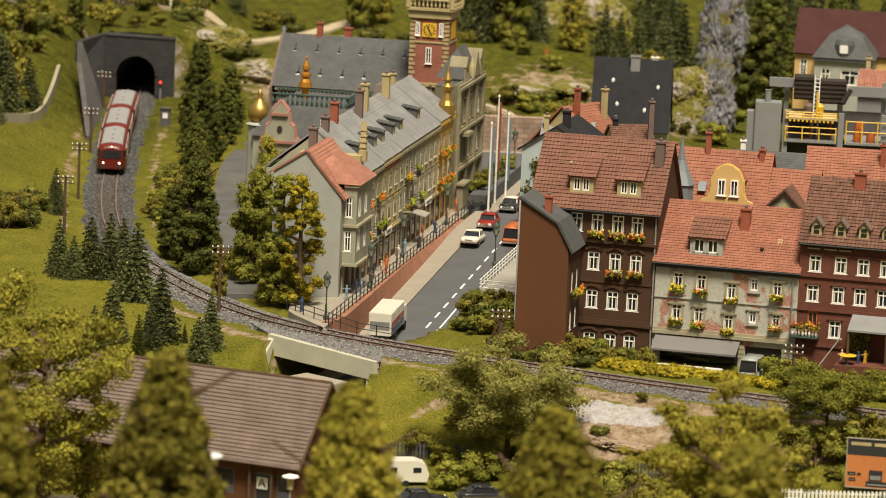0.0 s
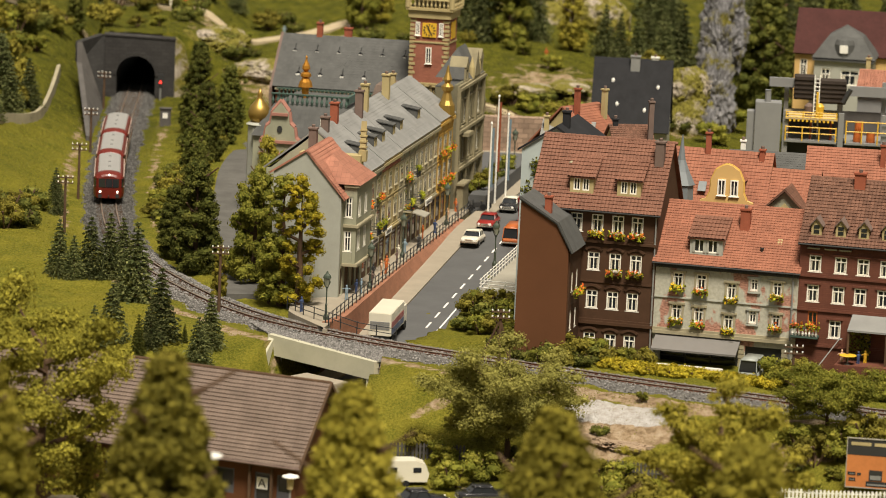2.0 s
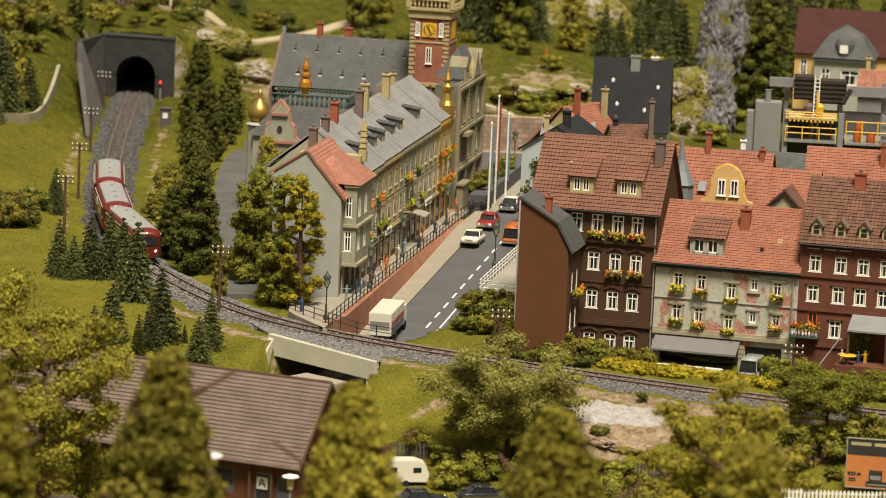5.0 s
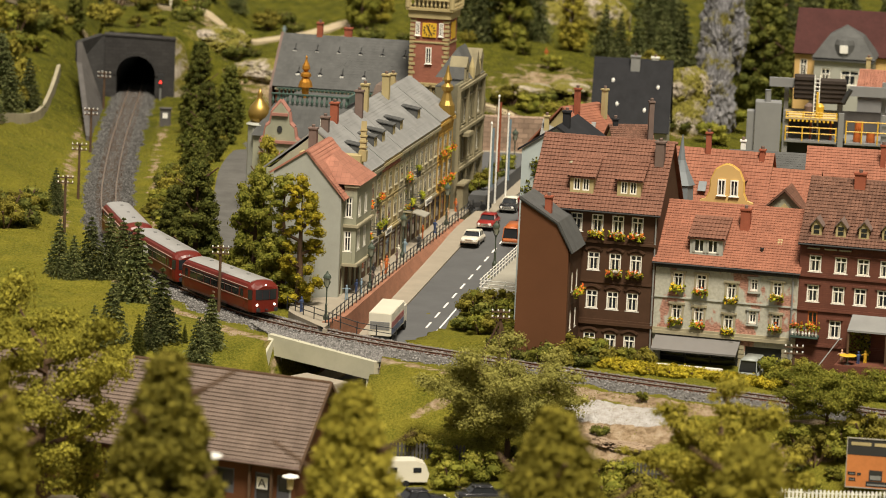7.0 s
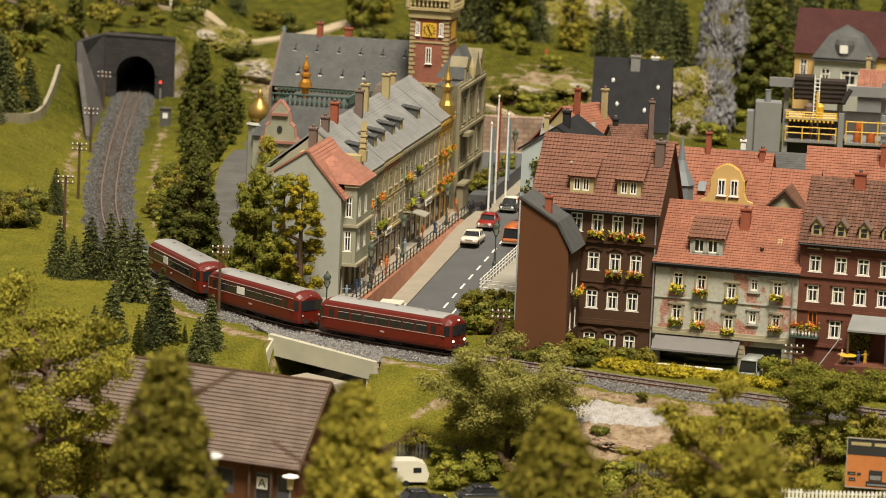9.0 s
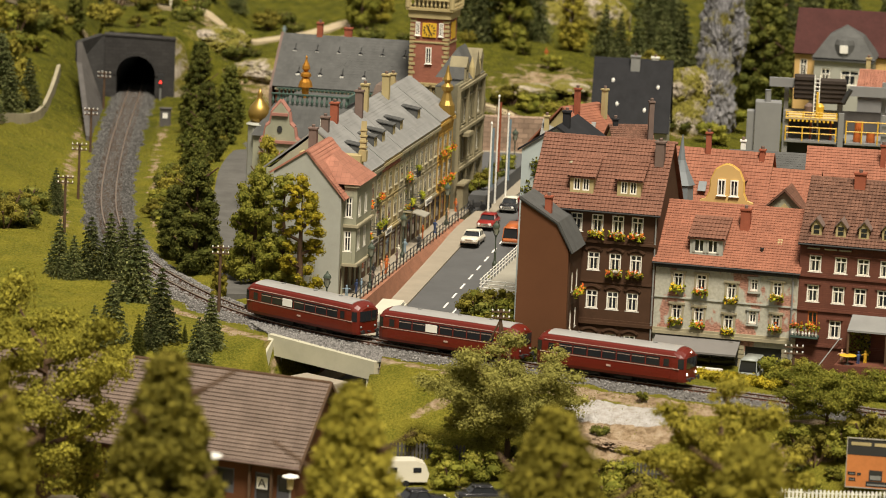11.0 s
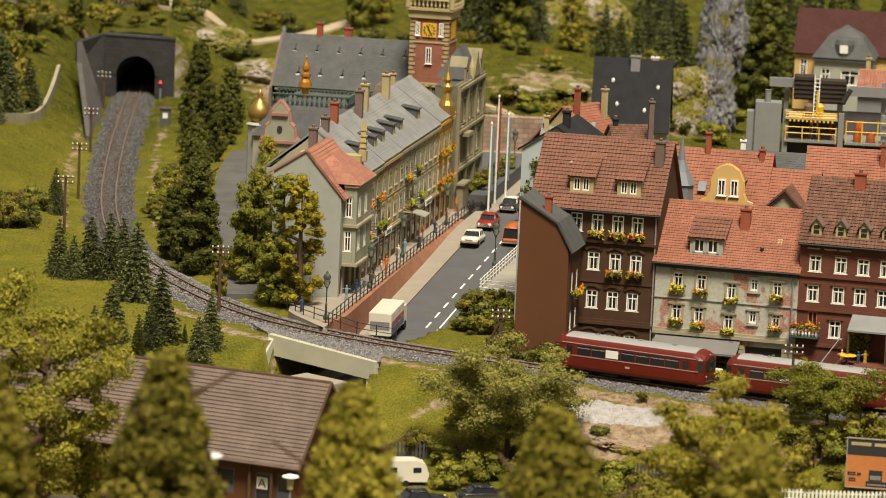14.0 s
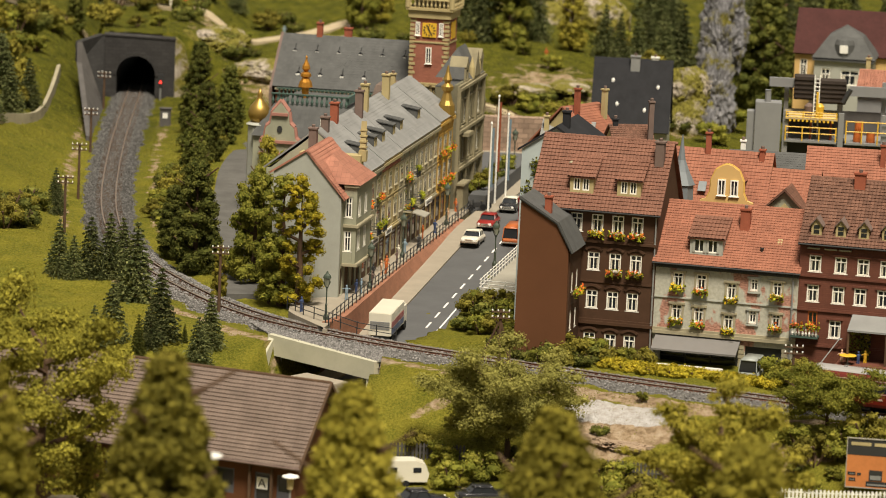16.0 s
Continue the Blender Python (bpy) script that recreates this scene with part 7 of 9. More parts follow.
VI = simple_house("villa", "pale villa wing with grey mansard roof", P(40.1, 450.0, 0, -10), 6.4, 6.0, 11.2, 11.5, "pale_plaster", "slate", wins=[(0.8, 8.4, 1.0, 1.9), (3.0, 8.6, 2.0, 1.6)], z0=-4)
bm = bmesh.new()
vs = [bm.verts.new(p) for p in ((-0.3, -0.3, 11.5), (6.7, -0.3, 11.5), (6.7, 6.3, 11.5), (-0.3, 6.3, 11.5), (1.3, 1.3, 13.8), (5.1, 1.3, 13.8), (5.1, 4.7, 13.8), (1.3, 4.7, 13.8), (3.2, 3.0, 15.0))]
for q in ((0, 1, 5, 4), (1, 2, 6, 5), (2, 3, 7, 6), (3, 0, 4, 7), (4, 5, 8), (5, 6, 8), (6, 7, 8), (7, 4, 8), (3, 2, 1, 0)):
    bm.faces.new([vs[i] for i in q])
part("mansard_roof", bm, "slate", VI)
bm = bmesh.new()
lathe(bm, [(1.15, 11.6), (1.15, 13.0), (0.9, 13.5), (0.3, 13.75)], 12, 3.2, 0.9)
part("round_dormer", bm, "slate", VI)
bm = bmesh.new()
box(bm, 2.75, 3.65, -0.33, -0.26, 12.1, 13.0, bevel=0.05)
part("dormer_window", bm, "porcelain", VI)
simple_house("gabled_house", "grey-walled house with salmon roof among the works", P(41.9, 418.0, 0, -12), 8.0, 5.0, 11.9, 13.9, "works_grey", "tile_pink", chimneys=((3.4, 2.0, 15.8, "chimney_red"), (0.6, 3.0, 15.0, "cream")), z0=-4)
simple_house("gabled_house", "low works building with salmon tile roof", P(41.5, 408.5, 0, -8), 7.0, 5.0, 7.6, 9.0, "concrete", "tile_pink", z0=-4)


def build_works():
    """The grey steel works tower with yellow railings."""
    wk = thing("steel_works", "grey steel works structure with dark bunkers and yellow railings", "industrial plant", P(29.9, 405.0, 0, -4))
    bm = bmesh.new()
    box(bm, 0.6, 3.2, 0, 2.5, -4, 12.1, bevel=0.05)
    part("lift_tower", bm, "works_grey", wk)
    bm = bmesh.new()
    box(bm, -0.2, 0.58, 0.4, 2.2, -4, 11.1, bevel=0.05)
    part("side_duct", bm, "works_grey", wk)
    bm = bmesh.new()
    lathe(bm, [(0.3, 12.1), (0.3, 13.2), (0.35, 13.3)], 10, 1.8, 0.9)
    part("vent_pipe", bm, "works_grey", wk)
    for x in (3.4, 8.9, 13.2):
        bm = bmesh.new()
        box(bm, x, x + 0.55, 0, 0.5, -4, 11.4, bevel=0.03)
        box(bm, x + 0.05, x + 0.5, 5.5, 6, -4, 14.0, bevel=0.03)
        part("column", bm, "works_grey", wk)
    for z in (8.3, 10.6):
        for x0, x1 in ((3.6, 8.8), (9.6, 14.5)):
            if z > 10 and x0 > 9:
                continue
            bm = bmesh.new()
            box(bm, x0, x1, -0.3, 6, z, z + 0.25, bevel=0.03)
            part("platform", bm, "works_deck" if z > 10 else "works_grey", wk)
    for z in (5.0, 5.6):
        bm = bmesh.new()
        box(bm, 3.4, 14.5, 0.3, 5.5, z - 0.8, z - 0.3)
        part("lower_deck", bm, "dark", wk)
    bm = bmesh.new()
    box(bm, 3.4, 14.5, 2.6, 5.4, 6.0, 8.2)
    part("dark_hall", bm, "dark", wk)
    bm = bmesh.new()
    box(bm, 3.7, 14.5, 5.6, 5.9, 8.6, 10.9)
    part("back_wall", bm, "concrete_dark", wk)
    bm = bmesh.new()
    wall_panel(bm, 5.9, 9.3, 10.9, 12.6, [(7.4, 8.8, 10.95, 12.2)], 4.2, 0.25)
    part("bunker_skirt", bm, "works_grey", wk)
    for x0, x1, z0, z1 in ((4.4, 6.4, 12.2, 14.5), (6.6, 9.6, 11.9, 14.2)):
        bm = bmesh.new()
        box(bm, x0, x1, 3.0, 5.4, z0, z1, bevel=0.05)
        bk = part("bunker", bm, "bunker", wk)
        for k in range(5):
            bm = bmesh.new()
            box(bm, x0 - 0.05, x1 + 0.05, 2.9, 2.99, z0 + 0.2 + k * 0.45, z0 + 0.32 + k * 0.45)
            part("bunker_rib", bm, "bunker", bk)
    bm = bmesh.new()
    for x in (6.4, 6.9):
        rod(bm, (x, 2.7, 8.5), (x, 2.7, 14.8), 0.06)
    for z in np.arange(8.8, 14.8, 0.4):
        rod(bm, (6.4, 2.7, z), (6.9, 2.7, z), 0.04)
    part("ladder", bm, "porcelain", wk)
    bm = bmesh.new()
    box(bm, 1.9, 5.0, 4.5, 5.0, 13.2, 14.1)
    part("cross_beam", bm, "works_grey", wk)
    bm = bmesh.new()
    box(bm, 10.0, 14.5, 4.5, 5.0, 12.6, 13.6)
    part("cross_beam", bm, "works_grey", wk)
    for x0, x1, zb, hs in ((3.7, 8.7, 10.85, (0.0, 0.25, 0.5)), (3.7, 8.7, 8.55, (0.7, 1.3)), (9.7, 14.4, 8.55, (1.1, 2.1)), (3.6, 8.7, 6.6, (0.4,))):
        bm = bmesh.new()
        for h in hs:
            rod(bm, (x0, -0.25, zb + h), (x1, -0.25, zb + h), 0.065)
        part("yellow_rail", bm, "yellow_rail", wk)
        for x in np.linspace(x0, x1, 4):
            bm = bmesh.new()
            rod(bm, (x, -0.25, zb - 0.1), (x, -0.25, zb + max(hs) + 0.1), 0.07)
            part("rail_post", bm, "yellow_rail", wk)
    bm = bmesh.new()
    for k in range(11):
        box(bm, 4.0 + 0.42 * k, 4.2 + 0.42 * k, -0.3, -0.2, 10.4, 10.7)
    rod(bm, (6.7, 0.2, 10.8), (6.7, 0.2, 13.4), 0.12)
    part("machine_frame", bm, "yellow_rail", wk)
    for x in (5.9, 7.0):
        bm = bmesh.new()
        lathe(bm, [(0.35, 10.85), (0.4, 11.5), (0.45, 11.9), (0.2, 12.2)], 10, x, 0.6)
        part("machine", bm, "chimney_brown" if x < 6 else "yellow_rail", wk)
    for x, z in ((10.9, 8.55), (11.0, 9.6), (12.2, 8.55)):
        bm = bmesh.new()
        lathe(bm, [(0.42, z), (0.45, z + 0.1), (0.42, z + 0.95), (0.2, z + 1.0)], 12, x, 0.6)
        part("barrel", bm, "orange", wk)
    for x in (3.9, 6.2, 8.2):
        bm = bmesh.new()
        rod(bm, (x, 1.0, 8.5), (x, 1.0, 10.6), 0.13)
        part("pipe", bm, "chimney_red", wk)
    bm = bmesh.new()
    rod(bm, (9.3, 2.0, 12.2), (10.0, 2.0, 13.6), 0.25, 12)
    part("conveyor_head", bm, "dark", wk)


M["works_deck"] = plain("works_deck", (0.5, 0.38, 0.2), 0.7, vary=0.15, bumps=0)
M["bunker"] = plain("bunker_wood", (0.045, 0.034, 0.027), 0.8, vary=0.25)
build_works()


def build_station():
    st = thing("station_building", "brown station building with steep ribbed brown tile roof", "station", P(-7.9, 298.0, 0, -23.2))
    gw, run, top, low = 30.0, 4.95, 3.6, -1.9
    bm = bmesh.new()
    tile_slope(bm, -gw, 0.0, -run, low, 0.0, top, 22, 0.12, 0.075, 0.26, 0.018)
    slope(bm, -gw, 0.0, run, low, 0.0, top, 22, 0.12, 0.05)
    part("roof", bm, "roof_felt", st, "ribbed brown tile roof")
    bm = bmesh.new()
    rod(bm, (-gw, 0, top + 0.14), (0.0, 0, top + 0.14), 0.13, 8)
    part("ridge_cap", bm, "wood", st)
    for sgn in (-1, 1):
        bm = bmesh.new()
        prism(bm, [(sgn * (run + 0.1), low - 0.3), (0, top - 0.1), (0, top + 0.22), (sgn * (run + 0.1), low + 0.1)], 0.004, 0.16, "x")
        part("verge_board", bm, "wood", st)
    bm = bmesh.new()
    rod(bm, (-gw, -run - 0.1, low - 0.02), (0.1, -run - 0.1, low - 0.02), 0.12, 8)
    part("gutter", bm, "chimney_brown", st)
    bm = bmesh.new()
    holes = [(-3.9, -2.6, -5.7, -2.7), (-2.1, -0.9, -4.6, -2.7), (-7.6, -5.6, -4.6, -2.7), (-12.6, -11.4, -5.7, -2.7), (-16.4, -14.9, -4.6, -2.7)]
    fy = -run + 0.7
    wall_panel(bm, -gw, -0.6, -6.1, low + 0.35, holes, fy, 0.3)
    bmesh.ops.remove_doubles(bm, verts=bm.verts, dist=0.001)
    part("front_wall", bm, "brown_flat", st)
    for a, b, c, d in holes:
        bm = bmesh.new()
        wall_panel(bm, a, b, c, d, [(a + 0.12, b - 0.12, c + 0.6, d - 0.12)], fy + 0.05, 0.1)
        bmesh.ops.remove_doubles(bm, verts=bm.verts, dist=0.001)
        dr = part("door", bm, "blue_slate_paint", st)
        bm = bmesh.new()
        box(bm, a + 0.1, b - 0.1, fy + 0.1, fy + 0.13, c + 0.5, d - 0.1)
        part("door_pane", bm, "glass", dr)
    for x in (-2.35, -4.15, -12.9):
        bm = bmesh.new()
        box(bm, x - 0.1, x + 0.1, -run + 0.2, -run + 0.4, -6.1, low - 0.05, bevel=0.02)
        part("post", bm, "ochre" if x < -10 else "wood", st)
    bm = bmesh.new()
    prism(bm, [(fy + 0.31, -6.1), (-fy - 0.31, -6.1), (-fy - 0.31, low + 0.4), (0, top - 0.5), (fy + 0.31, low + 0.4)], -0.9, -0.6, "x")
    part("gable_wall", bm, "brown_flat", st)
    bm = bmesh.new()
    box(bm, -gw, -0.91, -fy - 0.3, -fy, -6.1, low + 0.35)
    box(bm, -gw, -gw + 0.3, fy + 0.31, -fy - 0.31, -6.1, low + 0.35)
    part("house_shell", bm, "brown_flat", st)
    for y in (-2.2, 0.4):
        window(st, 0, 0, 1.3, 2.0, "cream", "mid", turn=P(-0.6, y, -1.2, 90), curtain=False)
    bm = bmesh.new()
    box(bm, -3.72, -2.82, fy - 0.06, fy - 0.01, -3.95, -3.05)
    sg = part("notice_board", bm, "porcelain", st, "white square sign with a black letter")
    cu = bpy.data.curves.new("sign_letter", "FONT")
    cu.body, cu.size, cu.extrude, cu.align_x, cu.align_y = "A", 0.95 * S, 0.01 * S, "CENTER", "CENTER"
    tmp = bpy.data.objects.new("sign_letter", cu)
    me = bpy.data.meshes.new_from_object(tmp)
    bpy.data.objects.remove(tmp)
    me.materials.append(M["dark"])
    le = new("letter", me)
    le.parent = sg
    le.matrix_basis = P(-3.27, fy - 0.08, -3.5, 0, 90)


M["blue_slate_paint"] = plain("grey_door_paint", (0.1, 0.1, 0.11), 0.6, vary=0.15, bumps=0)
build_station()

# stone wall on the hillside beside the tunnel line
v, f = [], []
wl = spline([(-45.4, 471), (-45.0, 460), (-44.8, 448), (-45.6, 438), (-47.6, 430), (-46.6, 416)], 8)
for x, y in wl:
    z = ground(x, y)
    v += [(x - 0.25, y, z - 0.4), (x + 0.25, y, z - 0.4), (x + 0.2, y, z + 1.0), (x - 0.2, y, z + 1.0)]
for i in range(len(wl) - 1):
    for k in range(4):
        e, g = i * 4 + k, i * 4 + (k + 1) % 4
        f.append((e, g, g + 4, e + 4))
f += [(3, 2, 1, 0), tuple(range(len(v) - 4, len(v)))]
tagged(raw("wall_hillside", v, f, "stone"), "low pale stone wall along the hillside", "stone wall", kind="structure")

# garden wall, planter hedge and rubble wall behind the square
bm = bmesh.new()
prism(bm, [(2.2, 445.2), (14.0, 445.8), (14.0, 447), (2.2, 447)], -0.6, 3.9, "z")
tagged(part("wall_rubble", bm, "rubble"), "rough reddish rubble stone retaining wall", "retaining wall", kind="structure")
bm = bmesh.new()
prism(bm, [(2.4, 404.5), (4.0, 404), (8.2, 428), (6.0, 428)], -0.3, 1.6, "z")
tagged(part("planter", bm, "asphalt"), "grey walled planter with clipped shrubs", "planter")


# ---- trees and shrubs ----
def trunk_mesh(bm, h, r, rng, limbs=7, crown0=0.35, spread=0.5):
    """A tapered trunk with a slight bend and forked limbs; returns the limb ends."""
    pts = [Vector((0, 0, -0.4))]
    for i in range(1, 7):
        t = i / 6
        pts.append(Vector((rng.normal(0, 0.05) * h * 0.12 * t, rng.normal(0, 0.05) * h * 0.12 * t, h * 0.9 * t)))
    for i in range(6):
        a, b = pts[i], pts[i + 1]
        d = (b - a).to_track_quat("Z", "Y").to_matrix().to_4x4()
        n0 = len(bm.verts)
        lathe(bm, [(r * (1 - i / 6.5), 0), (r * (1 - (i + 1) / 6.5), (b - a).length)], 7)
        bm.verts.ensure_lookup_table()
        bmesh.ops.transform(bm, matrix=Matrix.Translation(a) @ d, verts=bm.verts[n0:])
    ends = []
    for k in range(limbs):
        t = crown0 + (0.95 - crown0) * (k + 0.5) / limbs
        i = min(5, int(t * 6))
        a = pts[i].lerp(pts[i + 1], t * 6 - i)
        ang = k * 2.4 + rng.uniform(-0.4, 0.4)
        ln = spread * h * (1.1 - 0.6 * abs(t - 0.55)) * rng.uniform(0.7, 1.1)
        mid = a + Vector((math.cos(ang) * ln * 0.55, math.sin(ang) * ln * 0.55, ln * 0.25))
        end = a + Vector((math.cos(ang) * ln, math.sin(ang) * ln, ln * 0.55))
        rod(bm, a, mid, r * 0.36, 5)
        rod(bm, mid, end, r * 0.2, 5)
        ends += [mid, end]
    return ends


def foam(clumps, leaf, rng, flat=0.8, dense=1.0):
    """Foam clumps (x, y, z, radius): a lumpy core each, covered with small flakes that lie along it."""
    V, F, count = [], [], 0
    ico = bmesh.new()
    bmesh.ops.create_icosphere(ico, subdivisions=2, radius=1.0)
    iv = np.array([v.co[:] for v in ico.verts])
    fi = np.array([[v.index for v in f.verts] for f in ico.faces])
    ico.free()
    pts, nrm = [], []
    for x, y, z, k in clumps:
        sq = np.array([1.15, 1.15, flat])
        V.append(iv * ((0.72 if dense <= 1 else 0.5) * k * rng.uniform(0.8, 1.15, (len(iv), 1))) * sq + np.array([x, y, z]))
        F += (fi + count).tolist()
        count += len(iv)
        n = int(dense * 8.5 * (k / leaf) ** 2 * 0.42) + 12
        p = rng.normal(size=(n, 3))
        p /= np.linalg.norm(p, axis=1)[:, None]
        pts.append(p * rng.uniform(0.68 if dense <= 1 else 0.45, 1.12 if dense <= 1 else 1.45, (n, 1)) * k * sq + np.array([x, y, z]))
        nrm.append(p)
    pts, nrm = np.vstack(pts), np.vstack(nrm)
    n = len(pts)
    nn = nrm + rng.normal(0, 0.55, (n, 3)) + np.array([0, 0, 0.25])
    nn /= np.linalg.norm(nn, axis=1)[:, None]
    a = np.cross(nn, rng.normal(size=(n, 3)))
    a /= np.linalg.norm(a, axis=1)[:, None]
    b = np.cross(nn, a)
    k = leaf * rng.uniform(0.5, 1.3, (n, 1))
    q = np.stack([pts - a * k, pts - b * k * 0.65 + nn * k * 0.3, pts + a * k, pts + b * k * 0.65 + nn * k * 0.3], 1).reshape(-1, 3)
    F += (np.arange(n * 4).reshape(-1, 4) + count).tolist()
    return np.vstack(V + [q]), F


def broad_tree(seed, h, w, mat, label, crown0=0.3, clumps=62, size=0.11, leaf=0.11, taper=0.0, pads=False, group="broadleaf trees", name="broadleaf_tree", dense=1.0):
    """Tapered trunk with limbs and a crown of many foam clumps; taper 1: narrower towards the top; pads: flat tufts on open limbs."""
    rng = np.random.default_rng(seed)
    tr = thing(name, label, "tree", P(0, 0, 0), group)
    bm = bmesh.new()
    ends = trunk_mesh(bm, h, 0.03 * h + 0.05, rng, 15 if pads else 8, crown0, (0.5 if pads else 0.4) * w / h)
    part("trunk", bm, "wood", tr, "dark brown trunk")
    cs = []
    for i, e in enumerate(ends):
        if taper > 0.5 and not pads:
            break
        cs.append((e.x, e.y, e.z + 0.2, w * rng.uniform(0.06, 0.1)))
        for _ in range(5 if pads else 0):
            o = rng.normal(0, 0.075 * w, 2)
            cs.append((e.x + o[0], e.y + o[1], e.z + 0.15 + rng.normal(0, 0.038 * w), w * rng.uniform(0.04, 0.085)))
    while len(cs) < clumps:
        t = rng.uniform(0, 1) ** (1.0 + 0.5 * taper)
        rad = w / 2 * (math.sin(math.pi * (0.2 + 0.75 * t)) ** 0.7) * (1 - taper) + taper * w / 2 * (1.02 - t) ** 0.75 * min(1, 0.7 + 3 * t)
        a, q = rng.uniform(0, 6.283), math.sqrt(rng.uniform(0.2, 1))
        cs.append((math.cos(a) * rad * q * 0.86, math.sin(a) * rad * q * 0.86, h * (crown0 * 0.8 + (0.96 - crown0 * 0.8) * t), w * size * rng.uniform(0.6, 1.3) * (1 - 0.35 * taper * t)))
    v, f = foam([c for c in cs if c[2] > 0.04 * h], leaf, rng, 0.72 if pads else 0.85, dense)
    raw("crown", v, f, mat, tr)
    return tr


def conifer(seed, h, w, mat="conifer", label="dark green bottle-brush model spruce"):
    rng = np.random.default_rng(seed)
    tr = thing("spruce", label, "tree", P(0, 0, 0), "spruces")
    bm = bmesh.new()
    lathe(bm, [(0.035 * h, -0.4), (0.03 * h, 0.1 * h), (0.012 * h, 0.7 * h), (0.003 * h, 0.98 * h)], 7)
    part("trunk", bm, "wood", tr)
    pts = []
    tiers = 14
    for i in range(tiers):
        t = i / (tiers - 1)
        z = h * (0.06 + 0.92 * t)
        r = w / 2 * ((1 - t) ** 0.8 + 0.04) * rng.uniform(0.85, 1.12)
        nb = max(5, int(20 * (1 - t) + 5))
        a0 = rng.uniform(0, 6.28)
        for k in range(nb):
            a = a0 + 6.283 * k / nb + rng.uniform(-0.15, 0.15)
            rr = r * rng.uniform(0.75, 1.1)
            for q in np.linspace(0.25, 1.0, 6):
                m = 4
                for _ in range(m):
                    pts.append((math.cos(a) * rr * q + rng.normal(0, 0.05), math.sin(a) * rr * q + rng.normal(0, 0.05), z - 0.36 * rr * q * q + rng.normal(0, 0.035)))
    pts += [(0, 0, h * u) for u in np.linspace(0.92, 1.0, 6)]
    v, f = leaves(np.array(pts), 0.12, rng, 0.3, 1.3)
    raw("crown", v, f, mat, tr)
    return tr


def shrub(seed, w, h, mat, label, leaf=0.1, name="shrub"):
    rng = np.random.default_rng(seed)
    sh = thing(name, label, "shrub", P(0, 0, 0), "shrubs")
    bm = bmesh.new()
    for k in range(4):
        a = k * 1.6 + 0.3
        rod(bm, (0, 0, -0.3), (math.cos(a) * w * 0.25, math.sin(a) * w * 0.25, h * 0.6), 0.06, 5)
    part("stem", bm, "wood", sh)
    cs = []
    for _ in range(16):
        a, q = rng.uniform(0, 6.28), math.sqrt(rng.uniform(0, 1))
        cs.append((math.cos(a) * q * w * 0.4, math.sin(a) * q * w * 0.4, h * rng.uniform(0.15, 0.85 - 0.3 * q), w * rng.uniform(0.1, 0.19)))
    v, f = foam(cs, leaf, rng)
    raw("foliage", v, f, mat, sh)
    return sh


PLACED = set()


def plant(ob, x, y, k=1.0, kz=None, z=None, turn=None):
    """Puts the first plant of a kind in place, and copies of it after that."""
    rng = random.Random(int(x * 131 + y * 977))
    z = ground(x, y) if z is None else z
    m = P(x, y, z, rng.uniform(0, 360) if turn is None else turn) @ Matrix.Diagonal((k, k, kz or k, 1))
    if ob.name in PLACED:
        return copy_thing(ob, m)
    PLACED.add(ob.name)
    ob.matrix_basis = m
    return ob


SP = [conifer(31, 6.0, 3.1), conifer(32, 6.0, 3.4), conifer(33, 6.0, 2.9)]
SPL = conifer(34, 6.0, 2.6, "leaf_dark", "yellowish green bottle-brush model spruce")
for i, (x, y, h) in enumerate([(-34.0, 358.0, 5.7), (-31.2, 358.3, 6.1), (-29.6, 359.2, 6.6), (-28.9, 364.8, 6.6), (-27.6, 352.0, 5.0), (-26.4, 349.1, 8.2), (-28.5, 332.3, 5.2), (-27.2, 334.3, 6.0), (-23.2, 335.0, 7.0), (-23.9, 333.2, 5.0), (-19.8, 331.6, 5.2), (-19.0, 334.7, 5.2), (-32.6, 357.0, 5.3)]):
    plant(SP[i % 3], x, y, 0.98 * h / 6.0, 0.88 * h / 6.0)
for x, y, h in ((-24.8, 331.9, 3.4), (-21.2, 335.3, 2.6), (-20.4, 332.4, 2.2)):
    plant(SPL, x, y, h / 6.0)
for i, (x, y, h) in enumerate([(-47.4, 439.0, 7.5), (-49.2, 445.0, 9.0), (-46.3, 447.0, 6.5), (-51.0, 438.0, 8.0), (-50.0, 452.0, 8.0), (-48.5, 430.0, 6.0), (-38.3, 398.0, 4.8), (-37.6, 393.0, 3.6)]):
    plant(SP[i % 3], x, y, 0.98 * h / 6.0, 0.88 * h / 6.0)
# the wood on the hill behind
for i, (x, y, h) in enumerate([(3.2, 506, 9), (4.6, 504, 11), (9.4, 507, 10), (10.6, 505, 9), (18.6, 497, 7.6), (20.6, 499, 6.4), (22.9, 503, 8.2), (26.4, 508, 8.6), (28.9, 510, 9.4), (31.4, 512, 8.2), (24.6, 514, 7.4), (27.6, 516, 9), (1.5, 512, 9), (-27.6, 520, 6), (-29.0, 524, 7)]):
    plant(SP[i % 3], x, y, 0.92 * h / 6.0, h / 6.0)
rng_w = random.Random(77)
for i in range(90):
    x, y = rng_w.uniform(-75, 75), rng_w.uniform(528, 610)
    if rng_w.random() < 0.55:
        plant(SP[i % 3], x, y, rng_w.uniform(1.2, 2.0))

